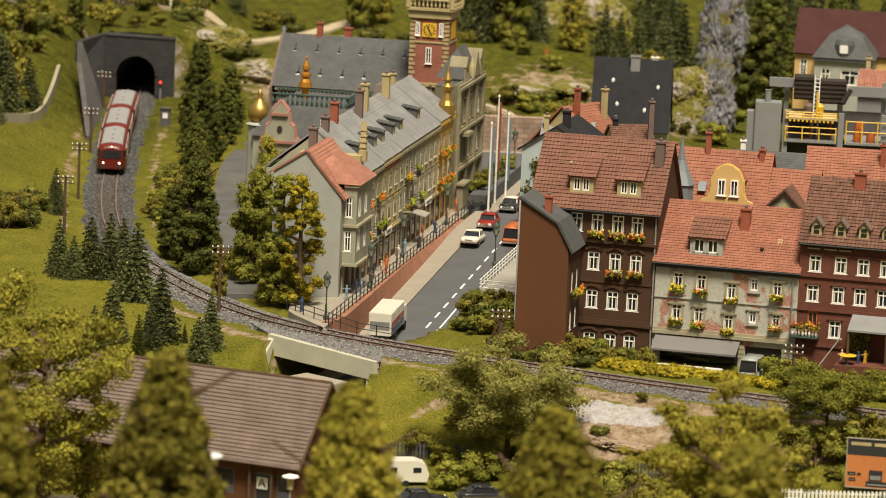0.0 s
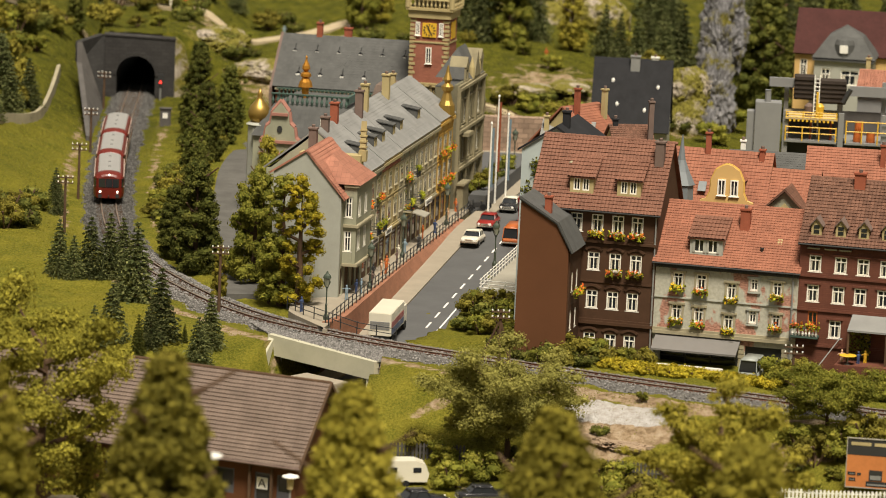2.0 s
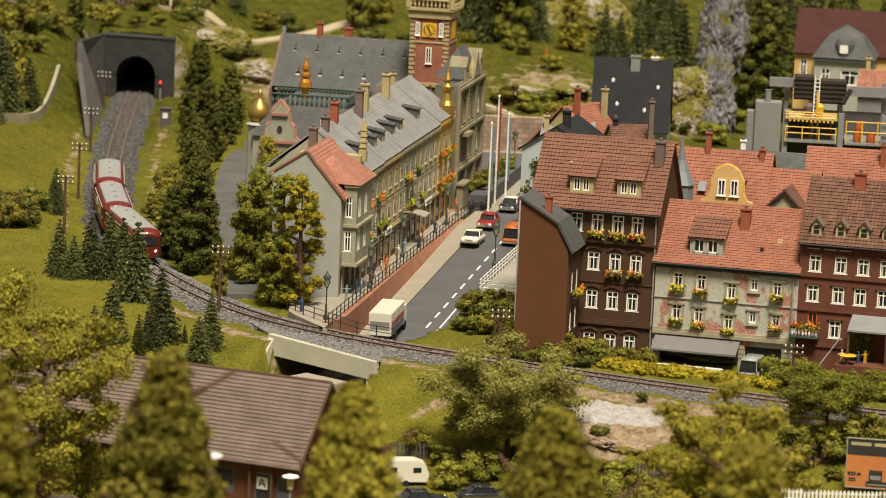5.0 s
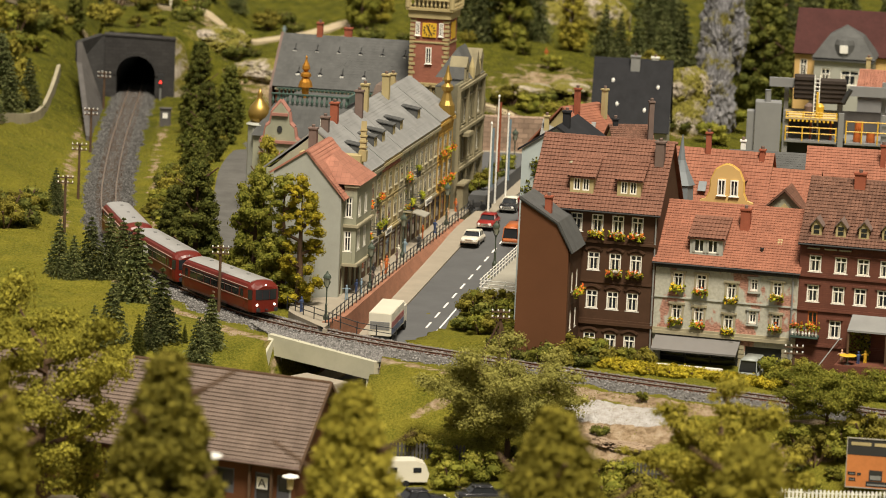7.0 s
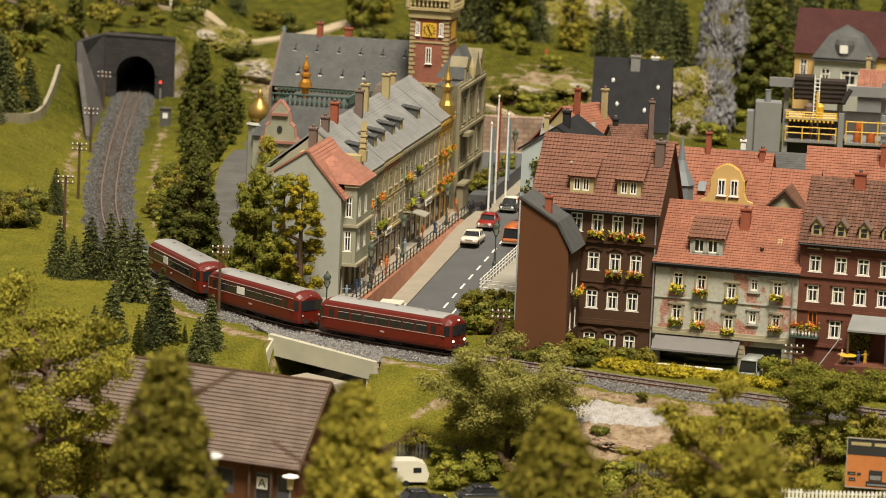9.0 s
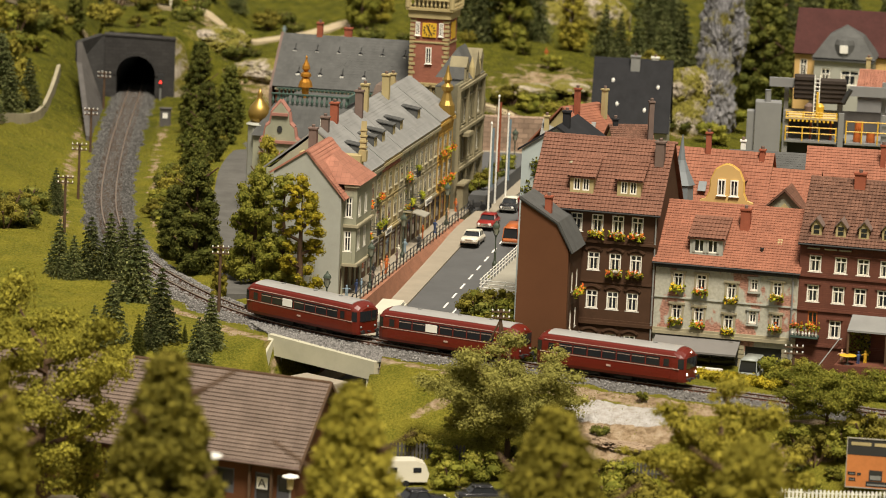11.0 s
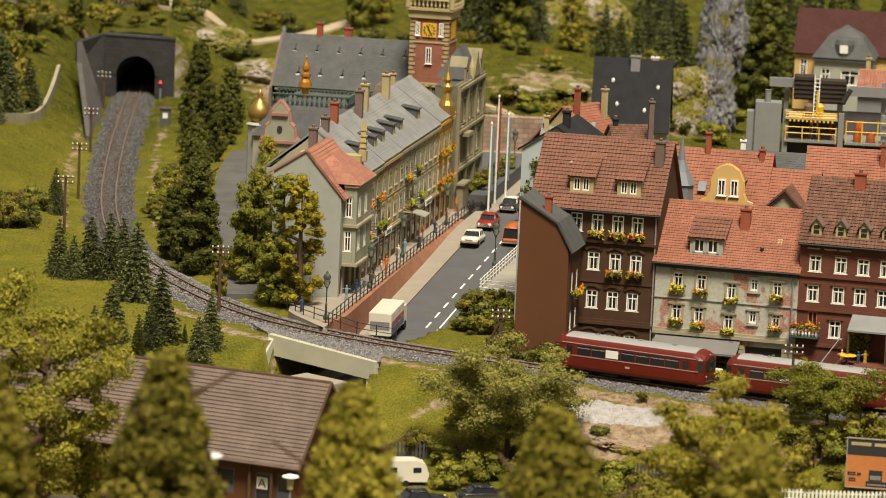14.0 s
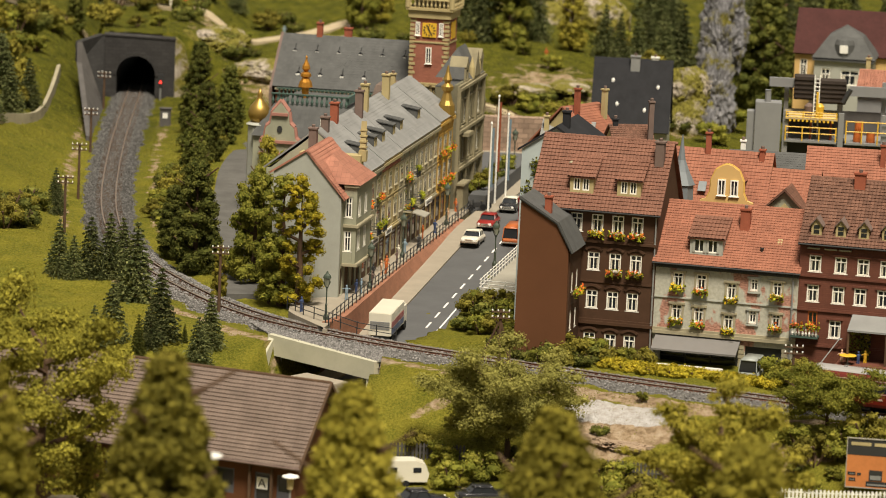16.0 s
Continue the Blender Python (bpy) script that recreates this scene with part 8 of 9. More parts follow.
DARK = [broad_tree(41, 9, 5.6, "leaf_dark", "dark green broadleaf model tree with dense crown", 0.03, 190, 0.095, taper=0.6), broad_tree(42, 9, 5.2, "leaf_dark", "dark green broadleaf model tree with dense crown", 0.03, 190, 0.095, taper=0.4)]
MID = [broad_tree(43, 8, 5.5, "leaf_mid", "leafy green broadleaf model tree", 0.1, 90, 0.11, taper=0.4), broad_tree(44, 8, 5.0, "leaf_olive", "olive green broadleaf model tree", 0.1, 90, 0.11, taper=0.6)]
for i, (x, y, h) in enumerate([(-22.4, 365.4, 10.4), (-24.8, 372.0, 6.8), (-25.3, 424.2, 6.2), (-26.4, 416.0, 5.4), (-27.8, 450.0, 7.2), (-23.9, 444.0, 8.2), (-27.2, 436.0, 5.0), (-26.6, 386.0, 3.4), (-24.6, 402.0, 4.4), (-26.0, 430.0, 5.6), (-25.2, 410.0, 5.2), (-23.8, 436.0, 6.0)]):
    plant(DARK[i % 2], x, y, (0.9 if y < 400 else 1.12) * h / 9.0, (1.0 if y < 400 else 1.22) * h / 9.0)
for i, (x, y, h) in enumerate([(-16.8, 359.5, 10.6), (-17.0, 385.0, 9.8), (-16.6, 371.0, 8.0), (-19.4, 352.6, 4.0), (-15.0, 351.0, 5.0)]):
    plant(MID[i % 2], x, y, 0.78 * h / 8.0, h / 8.0)
TALL = broad_tree(46, 12, 5.0, "leaf_gold", "tall yellow-green broadleaf tree beside a grey gable", 0.06, 100, 0.1, taper=0.35)
plant(TALL, -12.3, 348.4, 1.0)
plant(broad_tree(47, 12, 4.8, "leaf_mid", "tall green broadleaf tree beside a grey gable", 0.06, 100, 0.1, taper=0.4), -13.9, 349.8, 1.0)
for i, (x, y, h) in enumerate([(7.0, 503, 9.5), (14.6, 498, 8), (-11.4, 510, 8), (-9.0, 514, 7), (38.0, 494, 14), (35.5, 497, 11), (41.0, 490, 9), (40.5, 500, 13), (47, 498, 13), (52, 494, 12), (57, 500, 12), (-34.0, 500, 3.5), (-38, 505, 4), (-52, 500, 9), (-56, 480, 9), (-53, 470, 8), (-47, 508, 5), (-44, 498, 4.0), (-31, 516, 5)]):
    plant((MID if i in (0, 1, 2, 3, 15) else DARK)[i % 2], x, y, h / 9.0)
SH = [shrub(51, 2.6, 1.9, "leaf_mid", "rounded green flock model shrub"), shrub(52, 2.8, 2.0, "leaf_dark_olive", "loose olive green model shrub"), shrub(53, 2.6, 1.8, "leaf_dark", "dense dark green model shrub")]
YS = shrub(54, 2.0, 0.7, "flower_bush", "low shrub covered with yellow blossom")
rng_s = random.Random(5)
# hedge below the terrace and along the brown house
for i, (x, y, k) in enumerate([(3.6, 352.0, 1.3), (5.0, 351.4, 1.3), (6.3, 351.0, 1.3), (3.0, 348.6, 1.1), (4.6, 347.6, 1.2), (6.2, 347.2, 1.1), (2.2, 343.0, 0.8), (3.4, 341.2, 0.9), (4.9, 340.6, 1.0), (6.0, 338.0, 0.9), (7.6, 333.0, 1.1), (9.0, 331.6, 1.2), (10.4, 330.8, 1.25), (11.6, 331.4, 1.2), (12.6, 332.6, 1.0), (7.0, 331.0, 0.9), (8.4, 329.6, 0.8), (14.0, 331.0, 0.75), (15.4, 330.6, 0.8), (16.8, 330.2, 0.8), (5.4, 334.4, 0.9), (10.0, 328.8, 0.8), (12.0, 329.2, 0.7)]):
    plant(SH[(i + i // 3) % 3], x, y, k * 0.95)
for i in range(36):
    x = 14.0 + 0.37 * i
    plant(YS, x, 328.8 - 0.36 * (x - 15.0) + rng_s.uniform(-0.8, 0.8), rng_s.uniform(0.8, 1.15))
for i, (x, y, k) in enumerate([(27.4, 326.0, 1.1), (28.6, 325.0, 1.0), (30.4, 325.6, 0.9), (31.8, 324.6, 0.8), (33.4, 323.9, 0.8), (35.0, 323.2, 0.9), (36.4, 322.6, 1.0), (31.2, 322.8, 0.7), (34.2, 321.4, 0.8), (36.0, 320.4, 0.9), (29.6, 327.0, 0.9)]):
    plant(SH[i % 3], x, y, k)
# hillside bushes on the far slopes
for i in range(70):
    x, y = rng_s.uniform(-62, -47.5), rng_s.uniform(384, 500)
    if track_distance(x, y) < -7 and not (-46 < x and 440 < y < 482):
        if rng_s.random() < 0.75:
            plant(SH[i % 3], x, y, rng_s.uniform(0.8, 1.8))
for i in range(22):
    plant(SH[i % 2 + 1], rng_s.uniform(-46, -38.5), rng_s.uniform(374, 394), rng_s.uniform(0.7, 1.3))
for i in range(60):
    x, y = rng_s.uniform(-45, 30), rng_s.uniform(486, 530)
    plant(SH[i % 3], x, y, rng_s.uniform(0.5, 1.5))
for x, y, k in ((7.2, 470, 1.3), (9.0, 468, 1.2), (12.4, 462, 1.8), (13.8, 460, 2.0), (14.8, 464, 1.7), (11.0, 472, 1.0), (3.2, 408, 0.8), (4.2, 413, 0.8), (5.0, 418, 0.8), (5.8, 423, 0.8), (6.4, 427, 0.7), (28, 470, 1.6), (30, 462, 1.5), (33, 474, 1.6), (26.4, 466, 1.2)):
    plant(SH[int(x) % 3], x, y, k * (0.9 if y > 430 else 1.0), z=1.2 if y < 430 else None)
for i in range(30):
    s = rng_s.uniform(100, 165)
    x, y, a = on_track(s)
    o = rng_s.uniform(4.6, 8.5)
    plant(SH[i % 3], x - math.sin(a) * o, y + math.cos(a) * o, rng_s.uniform(0.4, 1.0))
for i in range(16):
    s = rng_s.uniform(205, 245)
    x, y, a = on_track(s)
    o = -rng_s.uniform(5.0, 14)
    plant(SH[i % 3], x - math.sin(a) * o, y + math.cos(a) * o, rng_s.uniform(0.3, 0.6))

# undergrowth between the dark trees beside the tunnel line
for i in range(34):
    y = rng_s.uniform(388, 456)
    plant(SH[(2, 0, 2, 1)[i % 4]], -30.6 + 0.05 * (420 - y) * (y < 420) + rng_s.uniform(1.0, 6.5), y, rng_s.uniform(0.6, 1.25))

# trees before the line, standing in the station yard
FRONT = [
    (broad_tree(61, 14.9, 9.6, "leaf_olive", "tall olive green conical model tree on the wooded rise", 0.03, 900, 0.05, 0.2, 0.85, dense=3.0), -4.4, 215.0, 1.0),
    (broad_tree(62, 16.2, 10.4, "leaf_dark_olive", "tall dark olive conical tree on the wooded rise", 0.03, 900, 0.05, 0.2, 0.8, dense=3.0), -14.5, 215.0, 1.0),
    (broad_tree(63, 13.9, 10.6, "leaf_olive", "broad olive green conical model tree on the wooded rise", 0.03, 900, 0.05, 0.2, 0.85, dense=3.0), 6.5, 215.0, 1.0),
    (broad_tree(64, 17.2, 8.8, "leaf_olive", "spreading olive tree with bare lower limbs", 0.45, 150, 0.05, 0.15, 0.4, True, dense=1.8), 18.7, 262.0, 1.0),
    (broad_tree(65, 12.6, 9.0, "leaf_olive", "rounded olive tree on the wooded rise", 0.05, 700, 0.055, 0.2, 0.6, dense=3.0), 17.0, 215.0, 1.0),
    (broad_tree(66, 15.8, 11.4, "leaf_green", "spreading green tree with forked trunk", 0.14, 200, 0.055, 0.15, 0.5, True, dense=1.8), -28.2, 288.0, 1.0),
    (broad_tree(67, 15.6, 8.0, "leaf_olive", "rounded olive tree on the wooded rise", 0.05, 700, 0.055, 0.2, 0.6, dense=3.0), -24.2, 215.0, 1.0),
    (broad_tree(68, 8.6, 12.2, "leaf_pine", "broad flat-crowned pine with dark forked trunk", 0.2, 150, 0.05, 0.12, 0.0, True, dense=1.6), 5.7, 312.0, 0.78),
    (broad_tree(69, 5.6, 8.4, "leaf_mid", "small spreading tree beside the billboard", 0.3, 110, 0.05, 0.11, 0.0, True, dense=1.5), 30.2, 309.5, 0.72),
]
for ob, x, y, k in FRONT:
    plant(ob, x, y, 0.5 + 0.5 * k, k)
for i, (x, y, k) in enumerate([(13.0, 300, 1.6), (15.0, 298, 1.7), (11.0, 303, 1.2), (12.6, 306.6, 1.0), (14.2, 306.8, 0.9), (23.6, 304.0, 1.0), (24.6, 302.4, 1.2), (29.0, 305.4, 1.2), (31.0, 306.4, 1.3), (33.0, 307.0, 1.3), (27.8, 307.8, 1.0), (35.0, 306.0, 1.3), (0.6, 312.6, 0.9), (-1.6, 314.6, 0.9), (1.6, 306, 1.2), (-21, 296, 1.6), (-24, 292, 1.6), (18, 296, 1.5), (22, 293, 1.5), (6.8, 308, 1.2), (3.6, 309.2, 1.2)]):
    plant(SH[i % 2], x, y, k)


def grass_tufts():
    rng = np.random.default_rng(9)
    n = 200000
    x, y = rng.uniform(-55, 40, n), rng.uniform(298, 520, n)
    d = track_distance(x, y)
    keep = (np.abs(d) > 3.6) & ((d < 0) | (y > 448) | ((x < -22) & (d < 9)) | (d < 6))
    o = x - kerb_x(y)
    keep &= ~((o > -5) & (o < 9.5) & (y > 312) & (y < 446))
    keep &= ~((np.abs(x - 14.5) < 5.5) & (np.abs(y - 312.5) < 3.0) & (rng.random(n) < 0.85))
    keep &= ~((y < 311) & (x < -5))
    x, y = x[keep], y[keep]
    z = land(x, y) + 0.06
    p = np.stack([x, y, z], -1)
    a = rng.normal(size=(len(p), 3)) * np.array([0.6, 0.6, 0.3]) + np.array([0, 0, 0.9])
    a /= np.linalg.norm(a, axis=1)[:, None]
    b = np.cross(a, rng.normal(size=(len(p), 3)))
    b /= np.linalg.norm(b, axis=1)[:, None]
    k = rng.uniform(0.03, 0.065, (len(p), 1))
    v = np.stack([p - b * k * 0.9, p + b * k * 0.9, p + a * k * 1.5 + b * k * 0.4, p + a * k * 1.3 - b * k * 0.5], 1).reshape(-1, 3)
    tagged(raw("grass_tufts", v, np.arange(len(v)).reshape(-1, 4), "grass"), "yellow-green static grass tufts", "grass", kind="stuff")


grass_tufts()


# ---- rocks ----
def rock(name, label, x, y, z, sx, sy, sz, mat, seed, rough=0.5):
    bm = bmesh.new()
    bmesh.ops.create_icosphere(bm, subdivisions=5, radius=1.0)
    for v in bm.verts:
        p = v.co * 1.6 + Vector((seed * 7.1, seed * 3.3, 0))
        k = 1 + rough * (0.55 * noise.noise(p) + 0.4 * abs(noise.noise(p * 2.7)) + 0.3 * noise.noise(p * 6.0) + 0.12 * noise.noise(p * 15.0))
        v.co = Vector((v.co.x * k * sx, v.co.y * k * sy, v.co.z * k * sz))
    ro = part(name, bm, mat, at=P(x, y, z, seed * 40))
    return tagged(ro, label, "rock")


ROCKS = [(31.2, 476, 8.6, 1.25, 2.4, 4.6, "fall_rock"), (32.0, 479, 12.0, 1.4, 2.4, 4.2, "fall_rock"), (30.9, 472, 3.6, 1.5, 2.4, 4.6, "fall_rock"), (29.8, 469, -0.8, 1.25, 2.2, 3.4, "fall_rock"), (32.9, 478, 9.0, 0.8, 2.0, 3.2, "fall_rock"), (29.2, 466, -3.2, 0.9, 1.8, 2.4, "fall_rock"),
         (27.0, 470, 4.0, 2.5, 3.2, 3.4, "moss_rock"), (27.6, 468, 0.2, 2.1, 3.0, 3.6, "moss_rock"), (26.4, 467, -2.4, 1.8, 2.6, 3.0, "moss_rock"),
         (12.0, 522, 4.4, 5, 5, 4.2, "moss_rock"), (17.5, 522, 5.4, 4.5, 5, 5.0, "moss_rock"), (8.2, 524, 4.0, 3, 4, 4.5, "moss_rock"),
         (-28.4, 492, 4.6, 3.4, 6, 2.4, "moss_rock"), (-31.6, 486, 3.0, 1.4, 4, 3.8, "moss_rock"), (-19.5, 478, 3.0, 3.4, 7, 1.8, "moss_rock"), (-15, 498, 4.6, 3, 5, 1.2, "moss_rock"), (8.8, 474, 3.2, 2.8, 5, 0.7, "moss_rock"), (14, 476, 3.6, 2.4, 5, 0.6, "moss_rock")]
for i, (x, y, z, sx, sy, sz, m) in enumerate(ROCKS):
    if m == "fall_rock":
        rock("ravine_rock", "craggy wet grey rock face of a ravine", x, y, z, sx, sy, sz, m, i + 1, 0.75)
    else:
        rock("rock_outcrop", "pale mossy plaster rock outcrop in the grass", x, y, z, sx, sy, sz, m, i + 1, 0.3)
for i, (x, y, sx, sy, sz) in enumerate([(12.6, 312.4, 1.8, 0.8, 0.3), (15.0, 311.0, 2.0, 0.9, 0.35), (11.6, 311.2, 1.4, 0.8, 0.3), (25.6, 307.4, 1.6, 0.8, 0.25)]):
    rock("rock_ledge", "low sandy rock ledge on the embankment", x, y, ground(x, y) - 0.1, sx, sy, sz, "sand_rock", 30 + i, 0.7)


# ---- paths and fences on the hill ----
def draped(name, pts, w, mat, label, lift=0.3):
    v, f = [], []
    p = spline(pts, 10)
    for i, (x, y) in enumerate(p):
        q = p[min(i + 1, len(p) - 1)] - p[max(i - 1, 0)]
        n = np.array([-q[1], q[0]]) / (np.hypot(*q) + 1e-9)
        z = ground(x, y) + lift
        for s, dz in ((-1, 0), (1, 0), (1, -0.6), (-1, -0.6)):
            v.append((x + n[0] * w / 2 * s, y + n[1] * w / 2 * s, z + dz))
    k = len(p)
    for i in range(k - 1):
        for j in range(4):
            a, b = i * 4 + j, i * 4 + (j + 1) % 4
            f.append((a, b, b + 4, a + 4))
    f += [(0, 1, 2, 3), (4 * k - 1, 4 * k - 2, 4 * k - 3, 4 * k - 4)]
    return tagged(raw(name, v, f, mat), label, "path", kind="structure")


draped("path_hill", [(-62, 494), (-52, 506), (-44, 512), (-34, 508), (-26, 506), (-18, 510), (-10, 516)], 2.6, "path", "sandy footpath winding along the hill")
draped("road_side", [(-17.0, 353), (-18.2, 363), (-19.4, 375), (-20.4, 388), (-21.2, 402), (-21.6, 418), (-20.6, 436), (-18.6, 452)], 3.6, "dusty_road", "dusty grey side road behind the house row", 0.35)
draped("path_lawn", [(2.5, 470), (6.5, 466), (10.5, 458), (13.5, 452)], 1.6, "path", "sandy footpath with a fence above the lawn")
railing("path_fence", [(x, y, ground(x, y) + 0.2) for x, y in ((-58, 497), (-53, 502), (-49, 506.5), (-45, 509))], 1.0, (0.5, 0.95), 2.0, "wood", "dark wooden fence along the hill path", 0.07)
railing("path_fence", [(x, y, ground(x, y) + 0.2) for x, y in ((2.7, 468), (6.5, 464.4), (10.0, 457.4), (12.6, 452))], 1.0, (0.5, 0.95), 1.8, "wood", "dark wooden fence along the lawn path", 0.06)


# ---- line-side things ----
def telegraph_pole(x, y, z, h, braces=False, turn=0.0):
    po = thing("telegraph_pole", "dark wooden telegraph pole with white insulators" + (" and slanted braces" if braces else ""), "telegraph pole", P(x, y, z, turn), "telegraph poles")
    bm = bmesh.new()
    lathe(bm, [(0.15, -0.4), (0.13, h * 0.5), (0.1, h)], 8)
    part("pole", bm, "wood", po)
    for k, zz in enumerate((h - 0.15, h - 0.65)):
        bm = bmesh.new()
        box(bm, -0.75, 0.75, -0.2, -0.1, zz - 0.05, zz + 0.05)
        arm = part("crossarm", bm, "wood", po)
        for i in range(4):
            xx = -0.68 + 0.45 * i
            part("insulator", None, None, arm, at=P(xx, -0.15, zz + 0.05), mesh=shared(("insulator",), lambda bm: lathe(bm, [(0.03, 0), (0.06, 0.03), (0.065, 0.1), (0.04, 0.15), (0.015, 0.17)], 8), "porcelain"))
    if braces:
        for s in ((-2.4, 0.5), (1.3, 0.4)):
            bm = bmesh.new()
            rod(bm, (0, 0, h - 0.8), (s[0], s[1], -0.5), 0.09)
            part("brace", bm, "wood", po)


telegraph_pole(-19.0, 345.4, -0.5, 6.0)
telegraph_pole(-38.4, 436.0, -0.4, 4.6)
telegraph_pole(-36.6, 403.5, -0.4, 5.6)
telegraph_pole(-35.6, 379.0, -0.2, 5.9)
telegraph_pole(-40.0, 470.0, -0.4, 4.2)
telegraph_pole(4.9, 325.0, -0.9, 5.7, True)
telegraph_pole(27.7, 313.8, -0.9, 6.0)


def build_signal():
    si = thing("railway_signal", "grey colour-light signal showing red beside the tunnel", "signal", P(-34.1, 478.6, -0.5))
    bm = bmesh.new()
    rod(bm, (0, 0, 0), (0, 0, 2.0), 0.1)
    part("post", bm, "grey", si)
    bm = bmesh.new()
    box(bm, -0.35, 0.35, -0.15, 0.15, 1.6, 3.2, bevel=0.06)
    part("signal_head", bm, "dark", si)
    bm = bmesh.new()
    rod(bm, (-0.0, -0.24, 2.2), (-0.0, -0.16, 2.2), 0.13, 14)
    part("red_lamp", bm, "signal_red", si, "lit red lamp")
    cb = thing("relay_cabinet", "grey line-side relay cabinet with white label", "cabinet", P(-31.9, 457.0, ground(-31.9, 457.0)))
    bm = bmesh.new()
    box(bm, -0.6, 0.6, -0.4, 0.4, -0.3, 1.9, bevel=0.06)
    box(bm, -0.7, 0.7, -0.5, 0.5, 1.9, 2.05, bevel=0.04)
    part("body", bm, "concrete_dark", cb)
    bm = bmesh.new()
    box(bm, -0.28, 0.28, -0.43, -0.405, 0.9, 1.5)
    part("label_plate", bm, "porcelain", cb)


build_signal()


def street_lamp(x, y, z, h=3.7):
    la = thing("street_lamp", "green cast-iron street lamp with lantern", "street lamp", P(x, y, z), "street lamps")
    bm = bmesh.new()
    lathe(bm, [(0.24, -0.3), (0.22, 0.3), (0.12, 0.5), (0.09, 1.2), (0.12, 1.3), (0.06, 1.4), (0.06, h - 0.9), (0.11, h - 0.85)], 10)
    part("post", bm, "lamp_green", la)
    bm = bmesh.new()
    for s in (-1, 1):
        rod(bm, (0, 0, h - 1.1), (s * 0.3, 0, h - 0.4), 0.04)
    lathe(bm, [(0.36, h - 0.1), (0.3, h + 0.1), (0.12, h + 0.3), (0.04, h + 0.5)], 8)
    part("lantern_cap", bm, "lamp_green", la)
    bm = bmesh.new()
    lathe(bm, [(0.16, h - 0.75), (0.3, h - 0.11)], 8)
    part("lantern_glass", bm, "lantern", la)


M["lamp_green"] = plain("lamp_green_paint", (0.045, 0.06, 0.04), 0.5, vary=0.2, bumps=0)
M["lantern"] = plain("lantern_glass", (0.25, 0.26, 0.2), 0.25, vary=0.1, bumps=0)
for x, y, z in ((-9.7, 341.9, 0.15), (-6.35, 357.6, 0.15), (-3.75, 374.4, 0.15), (0.2, 394.0, 0.15), (4.75, 367.0, 1.0), (7.2, 434, 0.15)):
    street_lamp(x, y, z)


def flag_pole(x, y, h, mat, label):
    fl = thing("flag_pole", label, "flag pole", P(x, y, 0.1), "flag poles")
    bm = bmesh.new()
    lathe(bm, [(0.11, -0.2), (0.09, h * 0.5), (0.07, h), (0.13, h + 0.05), (0.11, h + 0.2), (0.03, h + 0.28)], 10)
    part("pole", bm, "porcelain", fl)
    bm = bmesh.new()
    fr = [(0.1 + 0.035 * i, 0.05 * (i % 2)) for i in range(7)]
    prism(bm, fr + [(x, y + 0.04) for x, y in fr[::-1]], h * 0.3, h * 0.96, "z")
    part("banner", bm, mat, fl)


flag_pole(4.3, 402.0, 9.0, "blue_light", "white flag pole with pale blue hanging banner")
flag_pole(5.0, 409.0, 10.8, "orange_cloth", "white flag pole with red hanging banner")
flag_pole(6.0, 406.0, 9.4, "blue_light", "white flag pole with blue and white banner")


